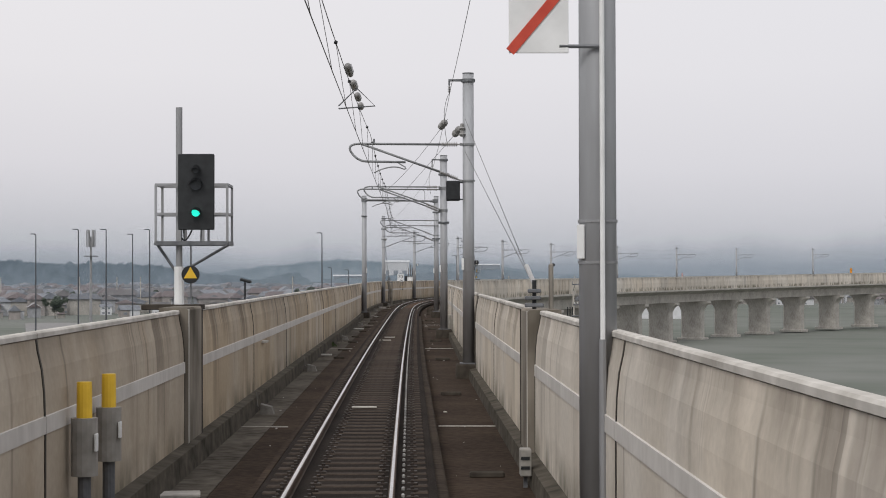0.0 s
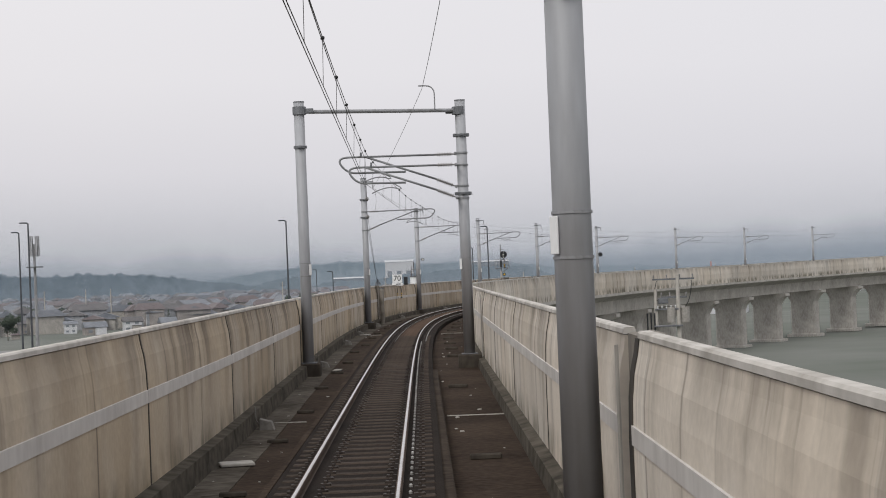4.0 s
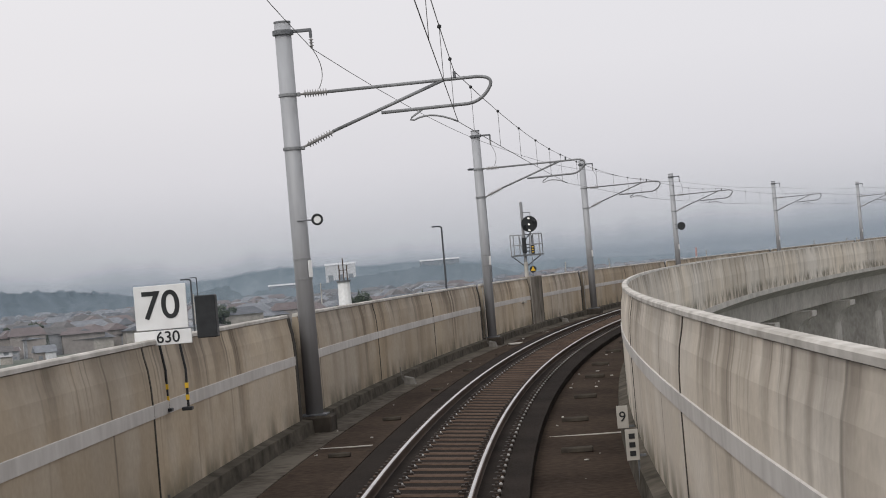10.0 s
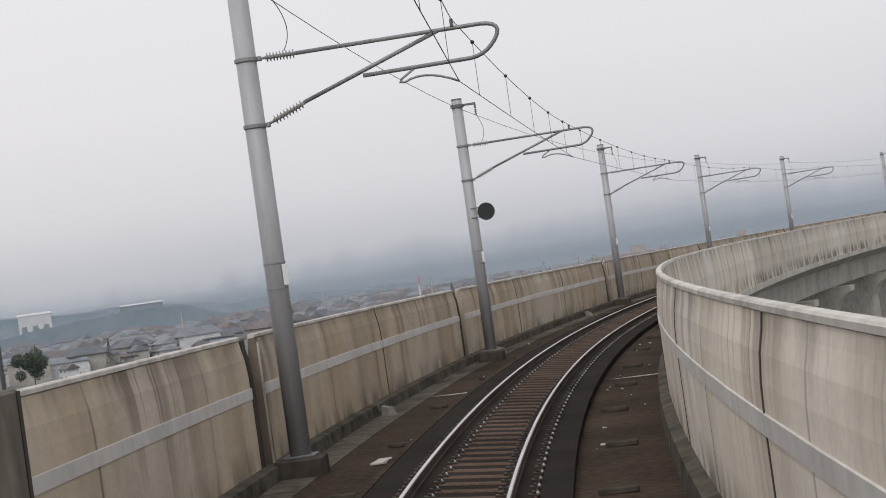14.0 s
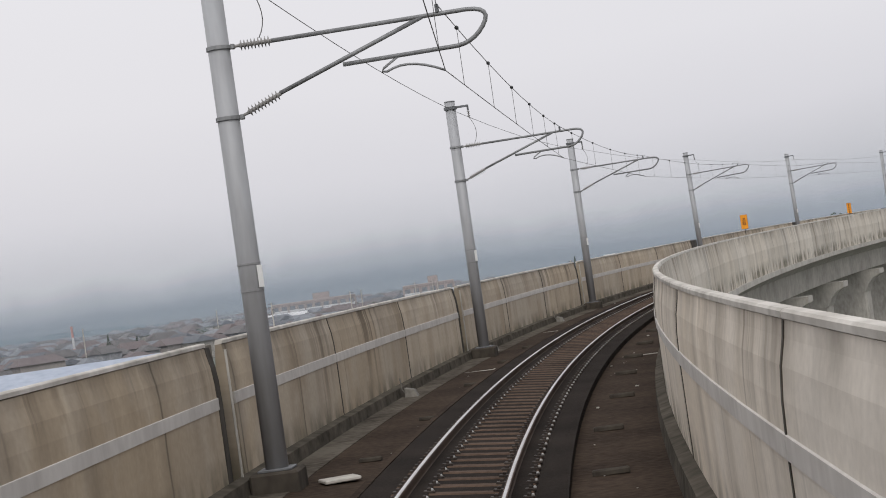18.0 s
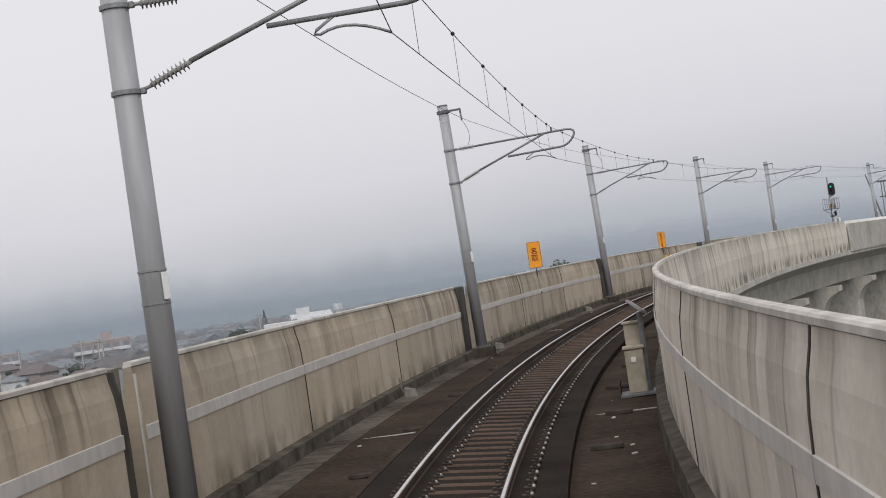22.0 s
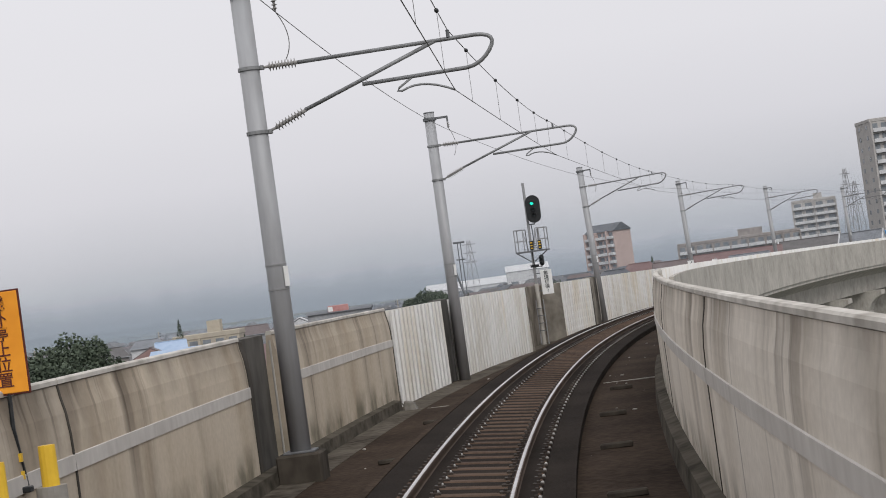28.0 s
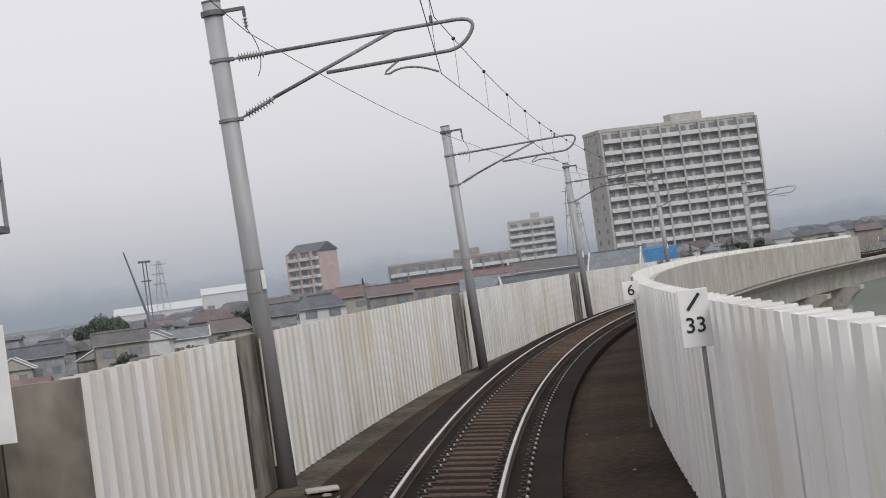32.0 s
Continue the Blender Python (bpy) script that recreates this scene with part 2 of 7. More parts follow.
    l.new(calc("MULTIPLY", ramp(fine, 0.3, 0.7, 0.93, 1.05), ramp(oi.outputs["Random"], 0.0, 1.0, 0.88, 1.10)), m4.inputs[7])
    l.new(m4.outputs[2], b.inputs["Base Color"])
    b.inputs["Roughness"].default_value = 0.9
    b.inputs["Specular IOR Level"].default_value = 0.1
    bu = n.new("ShaderNodeBump")
    bu.inputs["Strength"].default_value, bu.inputs["Distance"].default_value = 0.09, 0.02
    l.new(fine, bu.inputs["Height"])
    l.new(bu.outputs[0], b.inputs["Normal"])
    return m


CONCRETE = rain_stained("stained_concrete", ((0.49, 0.398, 0.283), (0.455, 0.40, 0.327), (0.315, 0.252, 0.178)))
# Greyer right wall, raised in tone to put missing light into the colour.
CONCRETE_GREY = rain_stained("stained_grey_concrete", ((0.64, 0.565, 0.465), (0.61, 0.565, 0.50), (0.44, 0.385, 0.315)), 0.5)
CONCRETE_PALE = surface("pale_concrete", (0.30, 0.28, 0.25), (0.50, 0.475, 0.43), 0.9, 6, (1, 1, 0.4), 0.1)
CONCRETE_MID = surface("worn_grey_concrete", (0.125, 0.112, 0.094), (0.30, 0.275, 0.238), 0.9, 3.2, (1, 1, 0.7), 0.25, blotch=1.1, spec=0.1)
UPSTAND = surface("mossy_upstand", (0.034, 0.030, 0.023), (0.140, 0.122, 0.098), 0.95, 3.5, (1, 1, 1.6), 0.4, blotch=1.3, lo=0.34, hi=0.74, spec=0.08)
PIER = surface("stained_pier", (0.085, 0.074, 0.058), (0.27, 0.24, 0.20), 0.9, 2.4, (1, 1, 0.35), 0.25, blotch=1.0, spec=0.1)
JOINT = surface("joint_rubber", (0.02, 0.018, 0.015), (0.075, 0.065, 0.053), 0.9, 6, (1, 1, 0.3), 0.1)
BAND = surface("painted_band", (0.43, 0.405, 0.375), (0.57, 0.545, 0.51), 0.75, 5, (1, 1, 0.5), 0.05, blotch=0.8)
COPING = surface("weathered_coping", (0.31, 0.288, 0.252), (0.60, 0.572, 0.525), 0.9, 3, (1, 1, 1), 0.1)
PIER_DARK = surface("dark_recess_concrete", (0.045, 0.042, 0.038), (0.135, 0.127, 0.115), 0.9, 2.4, (1, 1, 0.35), 0.25, blotch=1.0, spec=0.1)
CONCRETE_DARK = surface("damp_concrete", (0.026, 0.022, 0.018), (0.085, 0.073, 0.06), 0.95, 4, (1, 1, 0.6), 0.2, spec=0.08)
DECK = surface("rubber_matted_deck", (0.019, 0.0127, 0.0089), (0.061, 0.0432, 0.031), 0.95, 9, (1, 1, 1), 0.35, blotch=0.4, spec=0.06)
BALLAST_MAT = surface("track_bed", (0.012, 0.0095, 0.008), (0.03, 0.024, 0.02), 0.95, 30, (1, 1, 1), 0.4, spec=0.05)
SLEEPER = surface("sleeper_concrete", (0.038, 0.0255, 0.0187), (0.104, 0.072, 0.054), 0.9, 14, (1, 1, 1), 0.2, random_tone=0.12, spec=0.08)
RUST = surface("rusted_rail_side", (0.035, 0.022, 0.016), (0.085, 0.055, 0.038), 0.8, 18, (1, 1, 1), 0.2)
RAILTOP = surface("polished_rail_top", (0.50, 0.48, 0.47), (0.70, 0.69, 0.69), 0.36, 12, (1, 1, 1), 0.02, metal=0.9)
GALV = surface("galvanised_steel", (0.195, 0.192, 0.19), (0.335, 0.34, 0.352), 0.6, 5, (1, 1, 0.15), 0.04, metal=0.25)
GALV_DARK = surface("weathered_steel", (0.10, 0.105, 0.11), (0.20, 0.205, 0.215), 0.6, 9, (1, 1, 1), 0.05, metal=0.4)
ARM = surface("galvanised_tube", (0.17, 0.172, 0.175), (0.28, 0.285, 0.29), 0.55, 7, (1, 1, 1), 0.03, metal=0.3)
INSUL = surface("glazed_porcelain", (0.19, 0.185, 0.18), (0.31, 0.30, 0.29), 0.3, 6, (1, 1, 1), 0.0)
WIRE = surface("copper_wire", (0.05, 0.048, 0.045), (0.10, 0.095, 0.09), 0.6, 5, (1, 1, 1), 0.0, metal=0.5)
BLACK = surface("black_paint", (0.012, 0.013, 0.014), (0.03, 0.032, 0.034), 0.5, 9, (1, 1, 1), 0.02)
WHITE = surface("white_paint", (0.62, 0.62, 0.61), (0.80, 0.80, 0.79), 0.6, 4, (1, 1, 1), 0.02)
YELLOW = surface("yellow_paint", (0.62, 0.38, 0.03), (0.80, 0.52, 0.05), 0.5, 6, (1, 1, 1), 0.02)
ORANGE = surface("orange_sign_paint", (0.75, 0.28, 0.02), (0.88, 0.36, 0.03), 0.5, 6, (1, 1, 1), 0.02)
RED = surface("red_paint", (0.45, 0.05, 0.03), (0.60, 0.09, 0.05), 0.5, 6, (1, 1, 1), 0.02)


def weathered_mast(name, lowest, strength):
    """Galvanised steel with brown brake dust that clings to the lower shaft in uneven tongues."""
    m = surface(name, (0.26, 0.26, 0.264), (0.405, 0.413, 0.428), 0.6, 5, (1, 1, 0.15), 0.04, metal=0.25)
    n, l = m.node_tree.nodes, m.node_tree.links
    b = n["Principled BSDF"]
    base = b.inputs["Base Color"].links[0].from_socket
    co, sp, mp, no, oi = n.new("ShaderNodeTexCoord"), n.new("ShaderNodeSeparateXYZ"), n.new("ShaderNodeMapping"), n.new("ShaderNodeTexNoise"), n.new("ShaderNodeObjectInfo")
    mp.inputs["Scale"].default_value = (5.0, 5.0, 0.5)
    no.inputs["Scale"].default_value, no.inputs["Detail"].default_value = 1.0, 4
    l.new(co.outputs["Object"], sp.inputs[0])
    l.new(co.outputs["Object"], mp.inputs[0])
    l.new(mp.outputs[0], no.inputs["Vector"])
    up, lift, fac, mx = n.new("ShaderNodeMath"), n.new("ShaderNodeMath"), n.new("ShaderNodeMapRange"), n.new("ShaderNodeMix")
    up.operation = lift.operation = "MULTIPLY_ADD"
    up.inputs[1].default_value = 3.2
    lift.inputs[1].default_value = -1.6
    l.new(no.outputs[0], up.inputs[0])
    l.new(sp.outputs["Z"], up.inputs[2])
    l.new(oi.outputs["Random"], lift.inputs[0])
    l.new(up.outputs[0], lift.inputs[2])
    fac.inputs[1].default_value, fac.inputs[2].default_value, fac.inputs[3].default_value, fac.inputs[4].default_value = lowest, lowest + 2.6, strength, 0.0
    l.new(lift.outputs[0], fac.inputs[0])
    mx.data_type = "RGBA"
    mx.inputs[7].default_value = (0.105, 0.085, 0.068, 1)
    l.new(base, mx.inputs[6])
    l.new(fac.outputs[0], mx.inputs[0])
    l.new(mx.outputs[2], b.inputs["Base Color"])
    return m


def streaked_sheet(name, dull, clean):
    """White coated sheet steel with pale yellow rust that runs down from the upper fixings."""
    m = surface(name, dull, clean, 0.5, 2.2, (1, 1, 0.12), 0.03, blotch=0.5, lo=0.30, hi=0.56)
    n, l = m.node_tree.nodes, m.node_tree.links
    b = n["Principled BSDF"]
    base = b.inputs["Base Color"].links[0].from_socket
    co, mp, no, wide, fac, both, mx = n.new("ShaderNodeTexCoord"), n.new("ShaderNodeMapping"), n.new("ShaderNodeTexNoise"), n.new("ShaderNodeTexNoise"), n.new("ShaderNodeMapRange"), n.new("ShaderNodeMath"), n.new("ShaderNodeMix")
    mp.inputs["Scale"].default_value = (1.6, 1.6, 0.22)
    no.inputs["Scale"].default_value, no.inputs["Detail"].default_value = 1.0, 5
    wide.inputs["Scale"].default_value, wide.inputs["Detail"].default_value = 0.22, 2
    l.new(co.outputs["Object"], mp.inputs[0])
    l.new(mp.outputs[0], no.inputs["Vector"])
    l.new(co.outputs["Object"], wide.inputs["Vector"])
    both.operation = "MULTIPLY"
    l.new(no.outputs[0], both.inputs[0])
    l.new(wide.outputs[0], both.inputs[1])
    fac.inputs[1].default_value, fac.inputs[2].default_value, fac.inputs[3].default_value, fac.inputs[4].default_value = 0.27, 0.42, 0.0, 0.42
    l.new(both.outputs[0], fac.inputs[0])
    mx.data_type = "RGBA"
    mx.inputs[7].default_value = (0.56, 0.44, 0.27, 1)
    l.new(base, mx.inputs[6])
    l.new(fac.outputs[0], mx.inputs[0])
    l.new(mx.outputs[2], b.inputs["Base Color"])
    return m


MAST = weathered_mast("weathered_galvanised_mast", 0.6, 0.45)
MAST_DUSTY = weathered_mast("dusty_galvanised_mast", 1.9, 0.6)
SHEET = streaked_sheet("white_sheet_steel", (0.50, 0.463, 0.402), (0.675, 0.668, 0.652))
# Lighter copy for the right barrier: brighter light put into its colour.
SHEET_LIT = streaked_sheet("brightened_white_sheet_steel", (0.68, 0.665, 0.635), (0.82, 0.815, 0.80))


# ---- alignment of the line ----
BENDS_S = (-40, 60, 100, 130, 150, 170, 190, 210, 240, 280, 320, 360, 400, 440, 480, 520, 560)
BENDS_K = (0, 0.1006, 0.0082, 0.4567, 1.5306, 2.4151, 2.8218, 2.8456, 2.8814, 2.922, 2.6949, 2.9305, 2.5673, 2.587, 2.4206, 2.38, 2.5)
RISE_S = (0, 120, 160, 200, 230, 260, 290, 320, 340, 360, 380, 400, 420, 440, 455, 470, 489, 518, 548, 580, 680)
RISE_Z = (0, -0.003, -0.018, -0.074, -0.079, -0.059, -0.028, 0.059, 0.162, 0.294, 0.437, 0.615, 0.80, 0.965, 1.035, 1.075, 1.065, 0.93, 0.78, 0.6, -0.2)
S_TAB = np.arange(-60, 760, 2.0)
K_TAB = np.interp(S_TAB, BENDS_S, BENDS_K) / 1000
H_TAB = np.concatenate([[0], np.cumsum((K_TAB[1:] + K_TAB[:-1]) / 2 * 2.0)])
H_TAB = H_TAB - np.interp(0, S_TAB, H_TAB) - 0.0078024
H_MID = (H_TAB[1:] + H_TAB[:-1]) / 2
X_TAB = np.concatenate([[0], np.cumsum(np.sin(H_MID) * 2.0)])
Y_TAB = np.concatenate([[0], np.cumsum(np.cos(H_MID) * 2.0)])
X_TAB = X_TAB - np.interp(0, S_TAB, X_TAB) - 0.74133
Y_TAB = Y_TAB - np.interp(0, S_TAB, Y_TAB) + 0.00445
Z_TAB = np.interp(S_TAB, RISE_S, RISE_Z)
Z_TAB = np.convolve(np.pad(Z_TAB, 5, mode="edge"), np.ones(11) / 11, mode="valid")
S_FIRST, S_LAST = -24.0, 680.0


def heading(s):
    return float(np.interp(s, S_TAB, H_TAB))


def at(s, u=0.0, z=0.0):
    h = heading(s)
    return Vector((float(np.interp(s, S_TAB, X_TAB)) + u * math.cos(h), float(np.interp(s, S_TAB, Y_TAB)) - u * math.sin(h), z + float(np.interp(s, S_TAB, Z_TAB))))


def frame_at(s, u=0.0, z=0.0):
    """Local axes at a place by the line: x to the right of the track, y ahead, z up."""
    return Matrix.Translation(at(s, u, z)) @ Matrix.Rotation(-heading(s), 4, "Z")


def cant(s):
    return radians(float(np.interp(s, (110, 215), (0, 6))))


def canted(s, u, z=0.0):
    c = cant(s)
    return at(s, u * math.cos(c) + z * math.sin(c), -u * math.sin(c) + z * math.cos(c))


def wall_left(s):
    return float(np.interp(s, (95, 190, 300, 400), (-2.38, -3.06, -3.24, -3.36)))


def wall_right(s):
    return float(np.interp(s, (60, 130), (2.46, 2.6)))


# ---- mesh helpers ----
def mesh_of(name, bm, material):
    me = bpy.data.meshes.new(name)
    bmesh.ops.recalc_face_normals(bm, faces=bm.faces)
    bm.to_mesh(me)
    bm.free()
    for m in (material if isinstance(material, (list, tuple)) else [material]):
        me.materials.append(m)
    return me


def part(name, bm, material, parent=None, label="", smooth=False):
    me = bm if isinstance(bm, bpy.types.Mesh) else mesh_of(name, bm, material)
    if smooth:
        for p in me.polygons:
            p.use_smooth = True
    ob = new(name, me)
    if parent:
        ob.parent = parent
    if label:
        ob["label"] = label
    return ob


def box(bm, cx, cy, cz, sx, sy, sz, bevel=0.0, m=None):
    g = bmesh.ops.create_cube(bm, size=1.0)["verts"]
    bmesh.ops.scale(bm, vec=(sx, sy, sz), verts=g)
    bmesh.ops.translate(bm, vec=(cx, cy, cz), verts=g)
    if bevel:
        es = list({e for v in g for e in v.link_edges})
        g = bmesh.ops.bevel(bm, geom=es, offset=bevel, segments=1, affect="EDGES")["verts"]
    if m is not None:
        bmesh.ops.transform(bm, matrix=m, verts=list(g))
    return g


def boxed(*a, **k):
    bm = bmesh.new()
    box(bm, *a, **k)
    return bm


def tube(bm, pts, r0, r1=None, n=8, cap=True):
    """A round bar along a line of points."""
    pts = [Vector(p) for p in pts]
    r1 = r0 if r1 is None else r1
    rings, ref = [], None
    for i, p in enumerate(pts):
        d = (pts[min(i + 1, len(pts) - 1)] - pts[max(i - 1, 0)]).normalized()
        if ref is None:
            ref = Vector((0, 0, 1)) if abs(d.z) < 0.9 else Vector((1, 0, 0))
        a = d.cross(ref).normalized()
        ref = a.cross(d).normalized()
        r = r0 + (r1 - r0) * i / max(1, len(pts) - 1)
        rings.append([bm.verts.new(p + a * (r * math.cos(2 * math.pi * k / n)) + ref * (r * math.sin(2 * math.pi * k / n))) for k in range(n)])
    for A, B in zip(rings, rings[1:]):
        for k in range(n):
            bm.faces.new((A[k], A[(k + 1) % n], B[(k + 1) % n], B[k]))
    if cap:
        bm.faces.new(rings[0])
        bm.faces.new(rings[-1])
    return bm


def tubed(pts, r0, r1=None, n=8):
    return tube(bmesh.new(), pts, r0, r1, n)


def arc_points(a, b, c, n=8):
    """Points of a smooth bend from a to c that leans to b."""
    a, b, c = Vector(a), Vector(b), Vector(c)
    return [a.lerp(b, i / n).lerp(b.lerp(c, i / n), i / n) for i in range(n + 1)]


def swept(stations, profile, where, closed=True, mark=False):
    """A profile of (u, z) carried along the line; where(s, u, z) gives the place."""
    bm = bmesh.new()
    rows, laid = [], {}
    for s in stations:
        rows.append([])
        for u, z in (profile(s) if callable(profile) else profile):
            v = bm.verts.new(where(s, u, z))
            rows[-1].append(v)
            laid[v] = (s, z)
    k = len(rows[0])
    for A, B in zip(rows, rows[1:]):
        for i in range(k if closed else k - 1):
            bm.faces.new((A[i], A[(i + 1) % k], B[(i + 1) % k], B[i]))
    if closed:
        bm.faces.new(rows[0])
        bm.faces.new(rows[-1])
    if mark:
        uv = bm.loops.layers.uv.new("laid_out")
        for f in bm.faces:
            for loop in f.loops:
                loop[uv].uv = laid[loop.vert]
    return bm


def thing(name, label, category, group="", m=None, kind=""):
    ob = new(name)
    ob.empty_display_size = 0.2
    if m is not None:
        ob.matrix_world = m
    return tagged(ob, label, category, group, kind)


def stations(a, b, step=3.0):
    n = max(1, int(math.ceil((b - a) / step)))
    return [a + (b - a) * i / n for i in range(n + 1)]


# ---- deck ----
DECK_Z = -0.36
deck = thing("viaduct_deck", "dark rubber-matted concrete viaduct deck with raised track bed", "viaduct deck", kind="structure")
ALL = stations(S_FIRST, S_LAST, 3.0)


def deck_drop(s):
    """How far the outer side of the deck lies lower near the end."""
    return float(np.interp(s, (425, 470, 500, 560), (0.0, 0.18, 0.40, 0.46)))


def deck_z(s, u):
    low = deck_drop(s) * min(1.0, max(0.0, (-u - 1.3) / 0.7))
    return DECK_Z - 0.35 * u * math.sin(cant(s)) * (1 if u < 0 else 0.8) - low


part("slab", swept(ALL, lambda s: [(wall_left(s) - 0.05, deck_z(s, -3)), (-2.2, deck_z(s, -2.2)), (-1.7, deck_z(s, -1.7)), (1.6, deck_z(s, 1.6)), (wall_right(s) + 0.05, deck_z(s, 2.6)), (wall_right(s) + 0.05, -0.56), (-1.8, -0.62), (wall_left(s) - 0.05, -0.56 - deck_drop(s))], at), DECK, deck)
part("girder", swept(ALL, lambda s: [(wall_left(s) - 0.34, -0.31 - deck_drop(s)), (wall_left(s) - 0.07, -0.31 - deck_drop(s)), (wall_left(s) - 0.07, -0.54 - deck_drop(s)), (-1.9, -0.6 - deck_drop(s)), (wall_right(s) + 0.07, -0.52), (wall_right(s) + 0.07, -0.31), (wall_right(s) + 0.34, -0.31), (wall_right(s) + 0.36, -0.56), (1.95, -0.92), (1.55, -1.15), (1.45, -2.45), (-1.45, -2.45), (-1.55, -1.15), (-1.95, -1.12), (wall_left(s) - 0.36, -0.58 - deck_drop(s))], at), CONCRETE_PALE, deck, "pale concrete girder with a projecting ledge")


def bed(s):
    return float(np.interp(s, (110, 215), (0.98, 1.12)))


part("track_bed", swept(ALL, lambda s: [(-bed(s) - 0.06, -0.6), (-bed(s), -0.156), (bed(s), -0.156), (bed(s) + 0.06, -0.6)], canted), BALLAST_MAT, deck)
part("side_kerb", swept(ALL, lambda s: [(bed(s), -0.6), (bed(s), -0.138), (bed(s) + 0.10, -0.138), (bed(s) + 0.13, -0.6)], canted), BALLAST_MAT, deck)
part("side_kerb", swept(ALL, lambda s: [(-bed(s), -0.6), (-bed(s), -0.144), (-bed(s) - 0.09, -0.144), (-bed(s) - 0.12, -0.6)], canted), DECK, deck)
part("upstand", swept([s for s in ALL if s < 471], lambda s: [(wall_left(s), DECK_Z - 0.2 - deck_drop(s)), (wall_left(s), -0.02 - deck_drop(s)), (wall_left(s) + 0.16, -0.05 - deck_drop(s)), (wall_left(s) + 0.2, DECK_Z - 0.2 - deck_drop(s))], at), UPSTAND, deck)
part("upstand", swept([s for s in ALL if s < 476], lambda s: [(wall_right(s), DECK_Z - 0.2), (wall_right(s), -0.08), (wall_right(s) - 0.16, -0.12), (wall_right(s) - 0.2, DECK_Z - 0.2)], at), UPSTAND, deck)

for a, b in ((-0.72, -0.34), (0.45, 0.80)):
    part("rail_mat", swept(ALL, [(a, -0.24), (a, -0.135), (a + 0.02, -0.128), (b - 0.02, -0.128), (b, -0.135), (b, -0.24)], canted), BALLAST_MAT, deck, "dark rubber strip under a rail")
# ---- rails ----
RAIL = [(-0.062, -0.153), (-0.062, -0.14), (-0.012, -0.12), (-0.012, -0.05), (-0.033, -0.038), (-0.031, -0.006), (0.031, -0.006), (0.033, -0.038), (0.012, -0.05), (0.012, -0.12), (0.062, -0.14), (0.062, -0.153)]
for side, word in ((-1, "outer"), (1, "inner")):
    rail = thing("rail", "steel running rail with a polished top and rusty web", "rail", "running rails of the single track")
    fine = stations(S_FIRST, S_LAST, 1.5)
    part("rail_body", swept(fine, [(u + side * 0.5655, z) for u, z in RAIL], canted), RUST, rail)
    part("rail_head", swept(fine, [(side * 0.5655 + u, z) for u, z in ((-0.020, -0.006), (-0.0155, 0.0), (0.0155, 0.0), (0.020, -0.006))], canted), RAILTOP, rail, "polished running surface")

# ---- parapets ----
def parapet_profile(base, out, foot=-0.44):
    """Inner face leaning slightly back below the coping."""
    return [(base, foot), (base, 0.98), (base + out * 0.01, 1.30), (base + out * 0.03, 1.50), (base + out * 0.065, 1.66), (base + out * 0.08, 1.765),
            (base + out * 0.17, 1.765), (base + out * 0.26, 0.9), (base + out * 0.26, -0.34), (base + out * 0.05, -0.34)]


def parapet(name, base, out, spans, label, concrete):
    wall = thing(name, label, "parapet wall", kind="structure")
    for a, b in spans:
        st = stations(a + 0.012, b - 0.012, 2.6)
        p = part("panel", swept(st, lambda s: parapet_profile(base(s), out, -0.46 - (deck_drop(s) if out < 0 else 0.0)), at, mark=True), concrete, wall)
        part("band", swept(st, lambda s: [(base(s) - out * 0.012, 0.95), (base(s) - out * 0.012, 1.10), (base(s) + out * 0.02, 1.11), (base(s) + out * 0.02, 0.94)], at), BAND, p, "pale painted band")
        part("coping", swept(st, lambda s: [(base(s) + out * 0.066, 1.774), (base(s) + out * 0.066, 1.814), (base(s) + out * 0.082, 1.83), (base(s) + out * 0.16, 1.83), (base(s) + out * 0.18, 1.762)], at), COPING, p)
    return wall


# ---- where things stand along the line ----
MASTS_LEFT = ((160.1, -2.66), (193.3, -2.91), (223.2, -2.88), (248.6, -2.72), (273.5, -2.54), (306.4, -2.73), (334.0, -2.78), (360.9, -2.92), (393.8, -2.98), (426.4, -3.14), (456.6, -2.87), (481.0, -3.14), (518.2, -3.24), (547.8, -2.95), (578.5, -2.95), (607.0, -3.00))
MASTS_RIGHT = ((16.4, 2.42), (48.5, 2.29), (79.5, 2.13), (118.3, 2.17))
SHEETS_FROM = 471.2


def cut(a, b, breaks, length):
    """Wall panels of about one length between openings (from, to)."""
    out, s = [], a
    for c, d in [k for k in breaks if a < k[0] and k[1] < b] + [(b, b)]:
        n = max(1, round((c - s) / length))
        out += [(s + (c - s) * i / n, s + (c - s) * (i + 1) / n) for i in range(n)]
        s = d
    return out


def recess(s0, s1, base, out, parent, deep=0.22):
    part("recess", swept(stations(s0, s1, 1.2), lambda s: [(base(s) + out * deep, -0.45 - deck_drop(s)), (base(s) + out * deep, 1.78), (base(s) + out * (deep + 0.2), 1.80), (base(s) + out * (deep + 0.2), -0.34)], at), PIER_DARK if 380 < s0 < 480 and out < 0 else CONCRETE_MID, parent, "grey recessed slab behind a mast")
    part("end_strip", swept([s0 + 0.02, s0 + 0.26], lambda s: [(u - out * 0.004, z) for u, z in parapet_profile(base(s), out)[:6]] + [(base(s) + out * 0.27, 1.80), (base(s) + out * 0.26, -0.6)], at), JOINT, parent, "black rubber-faced end of a wall panel")
    q = (s0 * 0.3 + s1 * 0.7)
    part("conduit", tubed([at(q, base(q) - out * 0.03, z) for z in (-0.3, 0.8, 1.7)], 0.018, n=6), CONCRETE_PALE, parent, "thin pale conduit")


